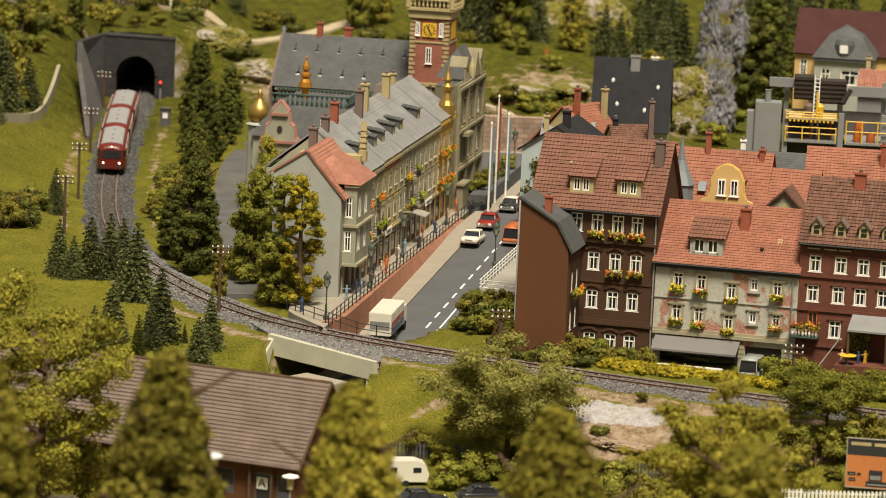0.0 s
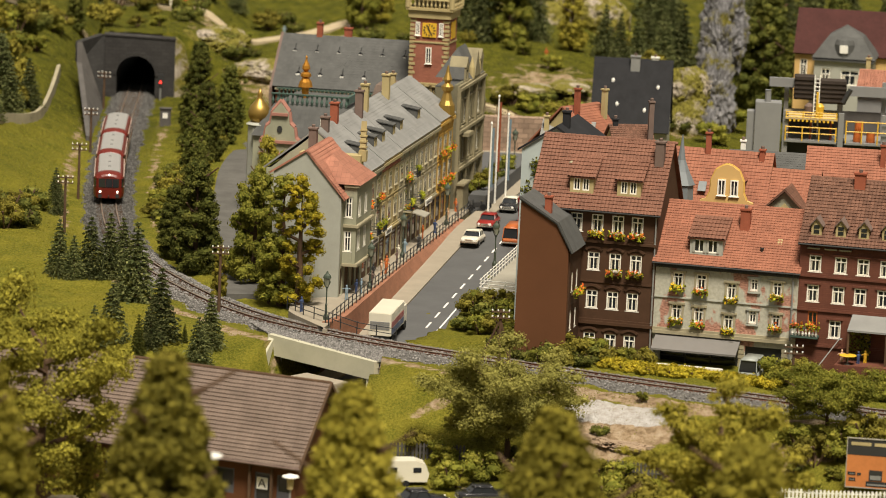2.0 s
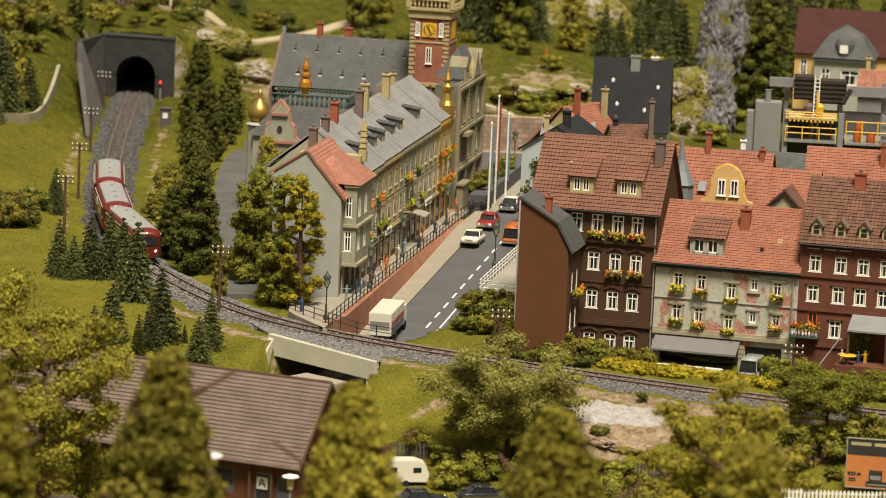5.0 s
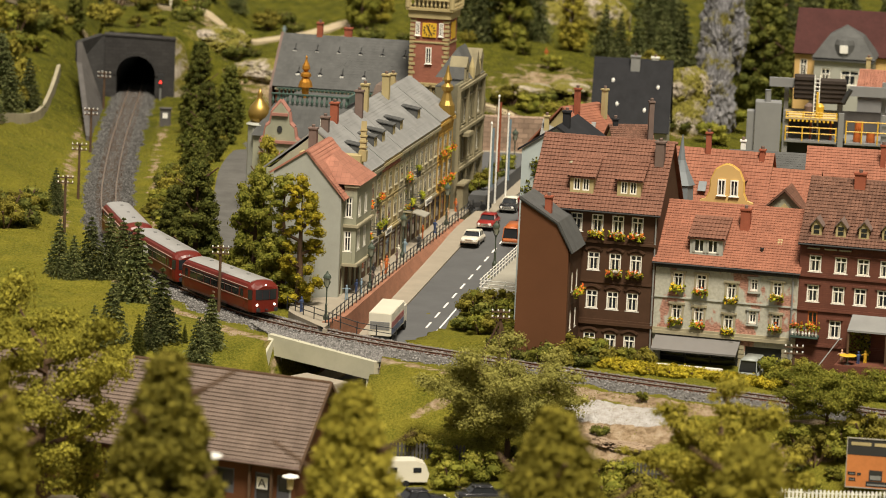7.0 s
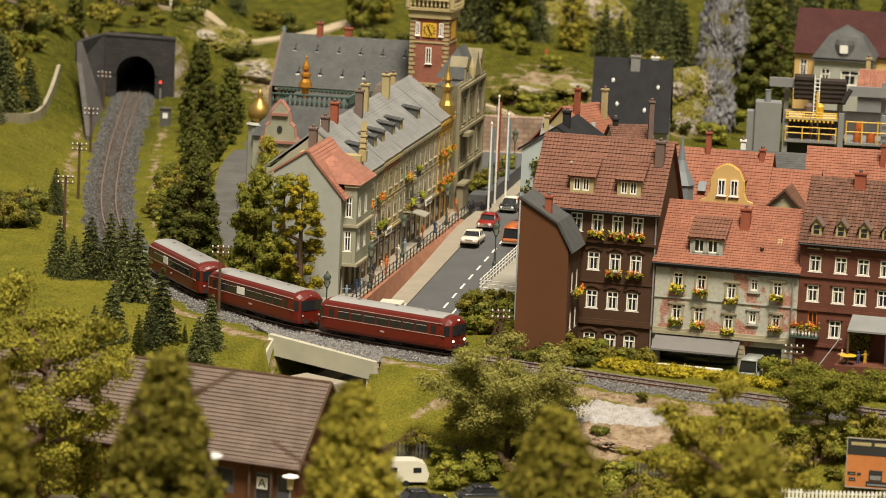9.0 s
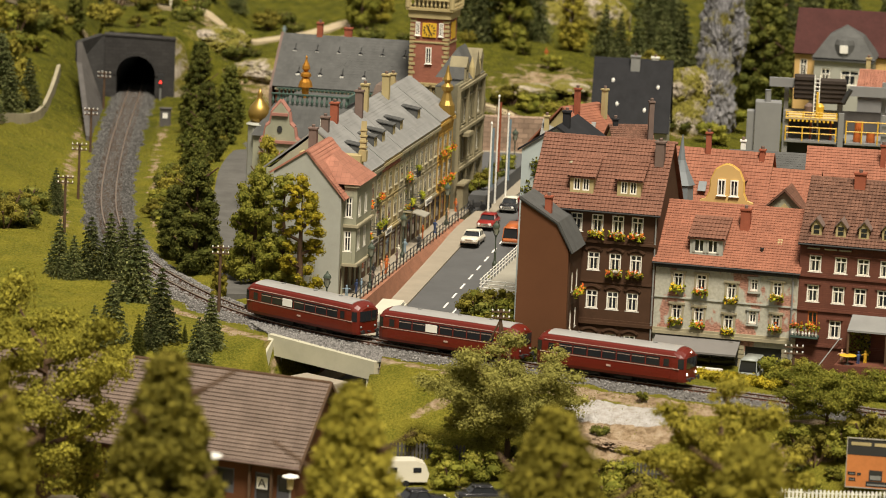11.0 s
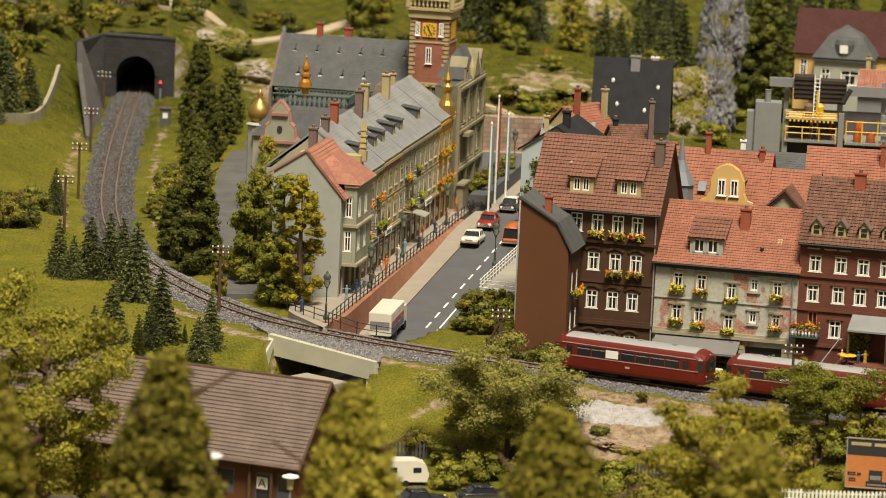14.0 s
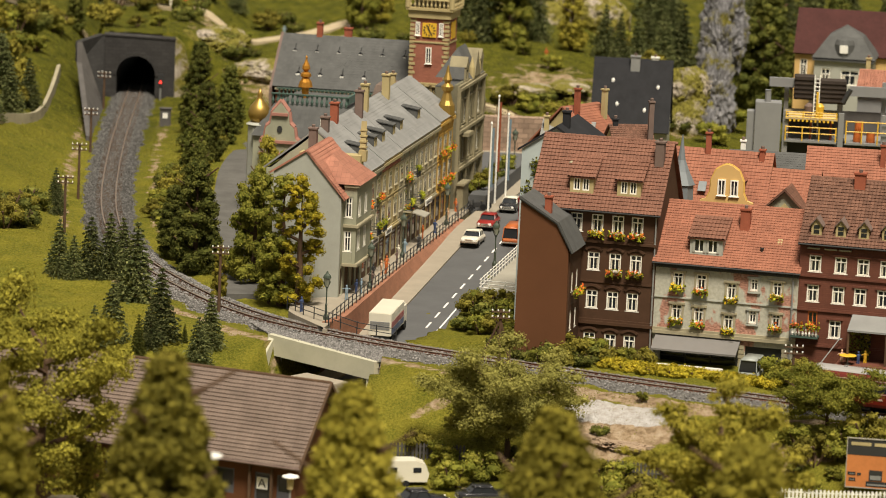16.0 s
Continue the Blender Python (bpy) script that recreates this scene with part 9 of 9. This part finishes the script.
# ---- vehicles ----
def build_car(paint, label, at, ln=4.3, wd=1.7, ht=1.4, roof=None, van=False):
    ca = thing("car", label, "car", at, "cars on the street")
    bm = bmesh.new()
    hw = wd / 2
    x0, x1 = -ln / 2, ln / 2
    secs = [(x0, 0.82, 0.5, 0.75), (x0 + 0.12, 0.95, 0.3, 0.86), (x0 + 0.7, 1.0, 0.25, 0.9), (0, 1.0, 0.25, 0.92), (x1 - 0.9, 1.0, 0.25, 0.88), (x1 - 0.15, 0.95, 0.3, 0.8), (x1, 0.84, 0.45, 0.68)]
    rings = []
    for x, k, zb, zt in secs:
        rings.append([bm.verts.new((x, y * hw * k, z)) for y, z in ((-0.9, zb), (-1, zb + 0.15), (-1, zt - 0.12), (-0.85, zt), (0.85, zt), (1, zt - 0.12), (1, zb + 0.15), (0.9, zb))])
    for a, b in zip(rings, rings[1:]):
        for i in range(8):
            bm.faces.new((a[i], b[i], b[(i + 1) % 8], a[(i + 1) % 8]))
    bm.faces.new(rings[0][::-1])
    bm.faces.new(rings[-1])
    bmesh.ops.bevel(bm, geom=list(bm.edges), offset=0.05, segments=2, affect="EDGES")
    part("body", bm, paint, ca, smooth=True)
    for s in (-1, 1):
        bm = bmesh.new()
        box(bm, x0 + 0.25, x1 - 0.3, s * hw - 0.02, s * hw + 0.02, 0.6, 0.635)
        part("trim_strip", bm, "chrome", ca)
    def cabin(bm, g, top):
        if van:
            base, up = (x0 + 0.1, x1 - 0.5), (x0 + 0.15, x1 - 1.0)
        else:
            base, up = (x0 + 0.75, x1 - 1.2), (x0 + 1.25, x1 - 1.85)
        vs = [bm.verts.new((x, y * hw * k, z)) for x, k, z in ((base[0] + g, 0.86, 0.86), (base[1] - g, 0.86, 0.86), (up[1] - g, 0.74, top), (up[0] + g, 0.74, top)) for y in (-1, 1)]
        for q in ((0, 2, 4, 6), (1, 7, 5, 3), (0, 1, 3, 2), (2, 3, 5, 4), (4, 5, 7, 6), (6, 7, 1, 0)):
            bm.faces.new([vs[i] for i in q])
    bm = bmesh.new()
    cabin(bm, 0.0, ht - 0.1)
    part("cabin_glass", bm, "glass", ca)
    bm = bmesh.new()
    u0, u1 = (x0 + 0.15, x1 - 1.0) if van else (x0 + 1.2, x1 - 1.8)
    box(bm, u0 - 0.08, u1 + 0.08, -hw * 0.79, hw * 0.79, ht - 0.17, ht + 0.02, bevel=0.08)
    part("roof", bm, roof or paint, ca, smooth=True)
    for s in (-1, 1):
        bm = bmesh.new()
        for xx in (u0 + 0.02, (u0 + u1) / 2, u1 - 0.02):
            rod(bm, (xx, s * hw * 0.76, ht - 0.08), (xx + (0.25 if xx > 0 else -0.25), s * hw * 0.86, 0.88), 0.045)
        part("pillar", bm, roof or paint, ca)
    for x in (x0 + 0.85, x1 - 0.85):
        for s in (-1, 1):
            bm = bmesh.new()
            rod(bm, (x, s * (hw - 0.16), 0.32), (x, s * (hw + 0.01), 0.32), 0.32, 16)
            wh = part("wheel", bm, "tyre", ca)
            bm = bmesh.new()
            rod(bm, (x, s * (hw + 0.0), 0.32), (x, s * (hw + 0.025), 0.32), 0.18, 12)
            part("hubcap", bm, "chrome", wh)
    for x, s in ((x0, -1), (x1, 1)):
        bm = bmesh.new()
        box(bm, x - 0.07, x + 0.07, -hw * 0.96, hw * 0.96, 0.36, 0.5, bevel=0.04)
        part("bumper", bm, "chrome", ca)
    for s in (-1, 1):
        bm = bmesh.new()
        rod(bm, (x1 - 0.05, s * hw * 0.66, 0.64), (x1 + 0.05, s * hw * 0.66, 0.64), 0.12, 12)
        part("headlight", bm, "porcelain", ca)
    bm = bmesh.new()
    box(bm, x1 - 0.03, x1 + 0.03, -hw * 0.45, hw * 0.45, 0.54, 0.7, bevel=0.02)
    part("grille", bm, "chrome" if not van else "dark", ca)
    return ca


def on_street(o, y, turn=-100.8):
    return P(float(kerb_x(y)) + o, y, float(street_z(y)) - 0.02, turn, 0, 0) @ (pose(0, 0, 0, 0, -2.9 if y < 392 else 0, 0))


build_car("car_white", "cream white chrome-trimmed saloon car driving down the street", on_street(3.1, 386.6), 4.6, 1.75)
build_car("red", "dark red saloon car parked on the street", on_street(3.1, 394.6), 4.3)
build_car("car_black", "black car with white top on the street", on_street(3.3, 405.6), 4.3, roof="car_white")
build_car("orange", "orange van on the street beside the terrace", on_street(6.8, 388.0, 79.2), 4.2, 1.75, 1.9, van=True)


def build_truck(label, at, ln, box_mat, stripe, cab_mat):
    tr = thing("box_truck", label, "truck", at)
    bm = bmesh.new()
    box(bm, -ln / 2, ln / 2 - 1.9, -1.1, 1.1, 0.85, 3.1, bevel=0.06)
    bx = part("cargo_box", bm, box_mat, tr)
    if stripe:
        for z0, z1, m in ((1.65, 2.2, "red"), (1.0, 1.55, "blue")):
            for s in (-1, 1):
                bm = bmesh.new()
                box(bm, -ln / 2 + 0.3, ln / 2 - 2.2, s * 1.112 - 0.01, s * 1.112 + 0.01, z0, z1)
                part("stripe", bm, m, bx)
        bm = bmesh.new()
        for i in range(4):
            box(bm, -ln / 2 - 0.03, -ln / 2 - 0.004, -0.95, 0.95, 1.5 + 0.2 * i, 1.66 + 0.2 * i)
        part("rear_grille", bm, "grey", bx)
    bm = bmesh.new()
    box(bm, ln / 2 - 1.8, ln / 2, -1.0, 1.0, 0.5, 2.5, bevel=0.15)
    cb = part("cab", bm, cab_mat, tr)
    bm = bmesh.new()
    box(bm, ln / 2 - 0.1, ln / 2 + 0.02, -0.85, 0.85, 1.5, 2.2, bevel=0.02)
    part("windscreen", bm, "glass", cb)
    bm = bmesh.new()
    box(bm, -ln / 2 + 0.1, ln / 2 - 0.3, -0.8, 0.8, 0.45, 0.85)
    part("chassis", bm, "dark", tr)
    for x in (-ln / 2 + 1.3, ln / 2 - 1.0):
        for s in (-1, 1):
            bm = bmesh.new()
            rod(bm, (x, s * 0.75, 0.45), (x, s * 1.05, 0.45), 0.45, 16)
            part("wheel", bm, "tyre", tr)


build_truck("white box truck with red and blue stripes going up the ramp", on_street(2.95, 348.6, 79.2) @ P(0, 0, 0.08, k=0.9), 8.0, "car_white", True, "car_white")
build_truck("beige box truck with blue-grey cab leaving the underpass", P(-9.0, 329.2, -5.62, -40), 6.6, "paving", False, "blue_slate_paint")


def motorbike(x, y, z, turn):
    mo = thing("motorcycle", "dark motorcycle parked at the kerb", "motorcycle", P(x, y, z, turn))
    for xx in (-0.7, 0.7):
        bm = bmesh.new()
        rod(bm, (xx, -0.06, 0.33), (xx, 0.06, 0.33), 0.33, 14)
        part("wheel", bm, "tyre", mo)
    bm = bmesh.new()
    rod(bm, (-0.7, 0, 0.33), (0.1, 0, 0.6), 0.06)
    rod(bm, (0.7, 0, 0.33), (0.45, 0, 1.0), 0.05)
    box(bm, -0.5, 0.35, -0.14, 0.14, 0.4, 0.85, bevel=0.06)
    part("frame", bm, "dark", mo)
    bm = bmesh.new()
    rod(bm, (0.45, -0.38, 1.02), (0.45, 0.38, 1.02), 0.04)
    part("handlebar", bm, "chrome", mo)


motorbike(3.2, 403.4, 0.15, 30)
motorbike(3.7, 404.6, 0.15, 20)


def caravan(x, y, z, turn):
    cv = thing("caravan", "white rounded caravan parked in the yard", "caravan", P(x, y, z, turn, k=0.78))
    bm = bmesh.new()
    prism(bm, [(-2.1, 0.5), (2.1, 0.5), (2.3, 1.3), (1.9, 2.3), (1.0, 2.6), (-1.2, 2.6), (-2.0, 2.2), (-2.3, 1.2)], -1.05, 1.05, "y")
    part("body", bm, "car_white", cv)
    for x0, x1 in ((-1.6, -0.9), (0.7, 1.5)):
        bm = bmesh.new()
        box(bm, x0, x1, -1.08, -1.05, 1.45, 1.95)
        part("window", bm, "glass", cv)
    for s in (-1, 1):
        bm = bmesh.new()
        rod(bm, (0, s * 0.9, 0.33), (0, s * 1.08, 0.33), 0.33, 14)
        part("wheel", bm, "tyre", cv)


caravan(-2.2, 306.5, -5.72, 10)
build_car("car_black", "dark blue-black car parked in the station yard", P(4.0, 301.6, -5.7, 12), 4.4)
build_car("car_black", "dark grey car parked in the station yard", P(-0.9, 299.2, -5.7, 20), 4.3)
build_car("car_white", "white car parked in the station yard", P(-31.0, 293.9, -5.72, -10), 4.4)
build_car("car_white", "white car half hidden by yard shrubs", P(12.0, 296.0, -5.7, 30), 4.2)


# ---- painted model figures, tables and kiosks ----
def figurine(x, y, z, mat, turn=0, arm=0.3, seated=False):
    bm = bmesh.new()
    leg = 0.45 if seated else 0.85
    for s in (-1, 1):
        rod(bm, (s * 0.11, 0, 0), (s * 0.09, 0, leg), 0.09, 7)
    lathe(bm, [(0.16, leg - 0.05), (0.2, leg + 0.2), (0.23, leg + 0.5), (0.15, leg + 0.66), (0.06, leg + 0.7)], 9, sy=0.7)
    for s in (-1, 1):
        rod(bm, (s * 0.22, 0, leg + 0.58), (s * (0.25 + arm * 0.4), 0.12, leg + 0.1 + arm * 0.5), 0.06, 6)
    lathe(bm, [(0.04, leg + 0.68), (0.12, leg + 0.76), (0.13, leg + 0.88), (0.08, leg + 0.98), (0.02, leg + 1.0)], 9)
    ob = part("figurine", bm, mat, at=P(x, y, z, turn, k=0.72))
    tagged(ob, "small painted plastic model figure in " + FIG.get(mat, "plain") + " colours", "figurine", "model figures")


FIG = {"blue_light": "pale blue", "blue": "dark blue", "red": "red", "orange": "orange", "skin": "beige", "car_white": "white", "dark": "dark", "yellow_rail": "yellow", "chimney_brown": "brown"}
for i, (y, o, m) in enumerate([(351.5, -1.4, "blue_light"), (354.6, -1.2, "blue"), (355.2, -0.9, "blue_light"), (359.2, -0.8, "chimney_brown"), (363.0, -1.5, "dark"), (364.6, -1.1, "skin"), (365.2, -0.8, "orange"), (367.4, -1.2, "orange"), (371.0, -1.0, "chimney_brown"), (373.6, -1.4, "car_white"), (377.0, -1.5, "blue_light"), (380.0, -0.8, "dark"), (385.4, -1.5, "orange"), (388.8, -1.0, "blue"), (396.0, -1.2, "skin"), (399.6, -0.9, "chimney_brown"), (402.4, -1.6, "orange")]):
    figurine(float(kerb_x(y)) + o, y, 0.15, m, i * 53, 0.2 + 0.5 * (i % 3 == 0))
figurine(-11.9, 345.0, 0.15, "blue", 40)
for x, y, m in ((-35.2, 507.6, "car_white"), (-33.4, 507.2, "orange"), (-45.0, 512, "orange"), (2.9, 469, "orange"), (3.9, 468, "blue_light"), (-21, 508.6, "blue_light"), (11.4, 490, "orange")):
    figurine(x, y, ground(x, y) + 0.3, m, 0)
bm = bmesh.new()
lathe(bm, [(0.35, 0), (0.38, 0.2), (0.3, 0.3), (0.3, 1.9), (0.4, 2.0), (0.42, 2.3), (0.25, 2.6), (0.05, 2.8)], 12)
tagged(part("street_pillar", bm, "red", at=P(7.55, 398.6, 0.0)), "red cast street pillar beside the kerb", "street pillar")


def cafe_set(x, y, z):
    tb = thing("cafe_table", "round yellow table on the brick terrace", "table", P(x, y, z))
    bm = bmesh.new()
    lathe(bm, [(0.7, 0.7), (0.72, 0.75), (0.68, 0.78)], 16)
    part("tabletop", bm, "yellow_rail", tb)
    bm = bmesh.new()
    lathe(bm, [(0.3, 0), (0.06, 0.08), (0.06, 0.7)], 10)
    part("pedestal", bm, "grey", tb)
    for dx, dy, m in ((-0.4, 0.9, "skin"), (0.9, 0.5, "blue"), (1.5, 0.9, "yellow_rail")):
        figurine(x + dx, y + dy, z, m, 20, 0.6, True)


cafe_set(33.2, 326.3, 1.3)


# ---- billboard, picket fences and yard lamps ----
def build_billboard():
    bb = thing("billboard", "orange and black advertising billboard on posts", "billboard", P(31.1, 301.6, -0.3, -8))
    z0, z1, w = -2.9, 0.8, 6.5
    bm = bmesh.new()
    wall_panel(bm, -0.07, w - 0.05, z0 - 0.07, z1 + 0.07, [(0, w - 0.12, z0, z1)], -0.06, 0.16)
    bmesh.ops.remove_doubles(bm, verts=bm.verts, dist=0.001)
    part("frame", bm, "concrete", bb)
    bm = bmesh.new()
    box(bm, 0, w - 0.12, 0.0, 0.06, z0, z1)
    pn = part("panel", bm, "orange_board", bb)
    bm = bmesh.new()
    box(bm, 0.0, w - 0.13, -0.012, -0.002, z1 - 1.25, z1)
    part("dark_field", bm, "dark", pn)
    for x0, x1, z in ((0.25, 1.75, z1 - 0.55), (2.0, 3.9, z1 - 0.55), (4.1, 5.8, z1 - 0.55)):
        bm = bmesh.new()
        box(bm, x0, x1, -0.03, -0.014, z + 0.05, z + 0.3)
        part("lettering_bar", bm, "cream", pn)
    for x0, x1, za, zb in ((0.1, 0.7, 0.9, 1.15), (0.8, 1.1, 0.9, 1.1), (0.2, 0.7, 0.45, 0.7), (1.7, 2.7, 0.55, 1.35), (1.5, 3.2, 0.1, 0.5), (3.6, 4.6, 0.7, 1.5), (3.9, 5.6, 0.15, 0.6)):
        bm = bmesh.new()
        box(bm, x0, x1, -0.03, -0.004, z0 + za, z0 + zb, bevel=0.01)
        part("picture_patch", bm, "dark", pn)
        bm = bmesh.new()
        box(bm, x0 + 0.1, x1 - 0.1, -0.04, -0.031, z0 + za + 0.08, z0 + (za + zb) / 2)
        part("picture_detail", bm, "grey", pn)
    for x in (0.4, w - 0.6):
        bm = bmesh.new()
        box(bm, x - 0.1, x + 0.1, 0.11, 0.3, -7, z1)
        part("post", bm, "wood", bb)


M["orange_board"] = plain("orange_print", (0.52, 0.19, 0.06), 0.6, vary=0.25, grain=1.5, bumps=0)
build_billboard()


def picket_fence(pts, h, mat, label, gap=0.3):
    fe = thing("picket_fence", label, "fence", P(0, 0, 0), "picket fences")
    p = np.array(pts, float)
    run = np.r_[0, np.cumsum(np.hypot(*np.diff(p, axis=0).T))]
    ang = math.degrees(math.atan2(p[-1][1] - p[0][1], p[-1][0] - p[0][0]))
    key = ("picket", h, mat)
    for s in np.arange(0, run[-1], gap):
        x, y = float(np.interp(s, run, p[:, 0])), float(np.interp(s, run, p[:, 1]))
        part("picket", None, None, fe, at=P(x, y, ground(x, y), ang), mesh=shared(key, lambda bm: prism(bm, [(-0.09, -0.2), (0.09, -0.2), (0.09, h - 0.1), (0, h), (-0.09, h - 0.1)], -0.03, 0.03, "y"), mat))
    for zz in (0.3 * h, 0.75 * h):
        bm = bmesh.new()
        for s in np.arange(0, run[-1] - 1.0, 1.0):
            q = []
            for t in (s, min(s + 1.0, run[-1])):
                x, y = float(np.interp(t, run, p[:, 0])), float(np.interp(t, run, p[:, 1]))
                q.append((x, y + 0.06, ground(x, y) + zz))
            rod(bm, q[0], q[1], 0.05, 4)
        part("rail", bm, mat, fe)


picket_fence([(24.6, 302.4), (29.5, 301.0), (38.0, 299.0)], 1.15, "porcelain", "white wooden picket fence at the foot of the bank")
picket_fence([(9.5, 308.2), (13.0, 308.0), (19.0, 306.0)], 1.2, "concrete_dark", "weathered grey picket fence at the foot of the bank")
picket_fence([(-4.6, 314.4), (-1.0, 313.6), (2.5, 312.4)], 1.2, "concrete_dark", "weathered grey picket fence at the foot of the bank")


def yard_lamp(x, y, h):
    la = thing("yard_lamp", "white disc-shaded lamp in the station yard", "street lamp", P(x, y, ground(x, y)), "yard lamps")
    bm = bmesh.new()
    lathe(bm, [(0.12, -0.2), (0.09, 0.3), (0.07, h)], 8)
    part("post", bm, "grey", la)
    bm = bmesh.new()
    lathe(bm, [(0.22, h - 0.9), (0.26, h - 0.15), (0.3, h)], 12)
    part("lamp_body", bm, "cream", la)
    bm = bmesh.new()
    lathe(bm, [(0.62, h + 0.0), (0.6, h + 0.08), (0.2, h + 0.2)], 18)
    part("disc_shade", bm, "porcelain", la)


yard_lamp(-10.2, 286.5, 4.8)
yard_lamp(-12.7, 229.0, 7.6)
yard_lamp(7.6, 225.0, 7.3)
bm = bmesh.new()
prism(bm, [(-45, 250), (45, 250), (45, 297), (20, 299), (8, 304), (-3, 309), (-6, 316), (-11, 318), (-13, 300), (-45, 296)], -6.4, -5.72, "z")
tagged(part("road_yard", bm, "yard_paving"), "dusty paved station yard", "yard", kind="structure")


# low wall and white boards before the grey house
bm = bmesh.new()
box(bm, 0.6, 6.2, -0.12, 0.12, -0.6, -0.08, bevel=0.03)
lw = tagged(part("garden_wall", bm, "porcelain", at=P(17.3, 330.6, 0, BLOCK)), "low white garden wall before the shop awning", "garden wall")
vn = build_car("van_grey", "grey-green delivery van in front of the grey house", P(25.6, 327.2, -0.42, 74), 3.8, 1.75, 1.9, van=True)


# ---- what moves: the railbus train runs out of the tunnel and along the line ----
RUNS = [(0.0, 102.3), (1.0, 111.6), (2.5, 126.0), (4.2, 144.2), (5.2, 157.5), (6.5, 175.6), (7.0, 181.6), (8.0, 192.1), (9.0, 201.9), (10.0, 212.4), (11.3, 225.9), (12.5, 238.4), (14.0, 254.0), (15.0, 264.2), (16.0, 275.1)]


def nose(t):
    """How far the train's front has come along the line at t seconds."""
    ts, ss = np.array(RUNS).T
    fine = np.interp(np.arange(-2, 18.01, 0.05), np.r_[-2, ts, 18], np.r_[ss[0] - 18.6, ss, ss[-1] + 21.6])
    k = np.hanning(17)
    return float(np.interp(t, np.arange(-2, 18.01, 0.05)[8:-8], np.convolve(fine, k / k.sum(), "valid")))


def motions():
    times = [round(0.1 * i, 2) for i in range(161)]
    for i, (co, wheels) in enumerate(COACHES):
        rows, turns = [], []
        for t in times:
            s = nose(t) - 6.65 * STRETCH - 14.78 * i
            xa, ya, _ = on_track(s + 3.0)
            xb, yb, _ = on_track(s - 3.0)
            rows.append((t, P((xa + xb) / 2, (ya + yb) / 2, 0, math.degrees(math.atan2(ya - yb, xa - xb)))))
            turns.append((t, math.degrees((s - 40) / 0.45)))
        walk(co, rows)
        for w, x in zip(wheels, (-3.0, 3.0)):
            walk(w, [(t, P(x * STRETCH, 0, 0.45, 0, 0, a)) for t, a in turns])


motions()
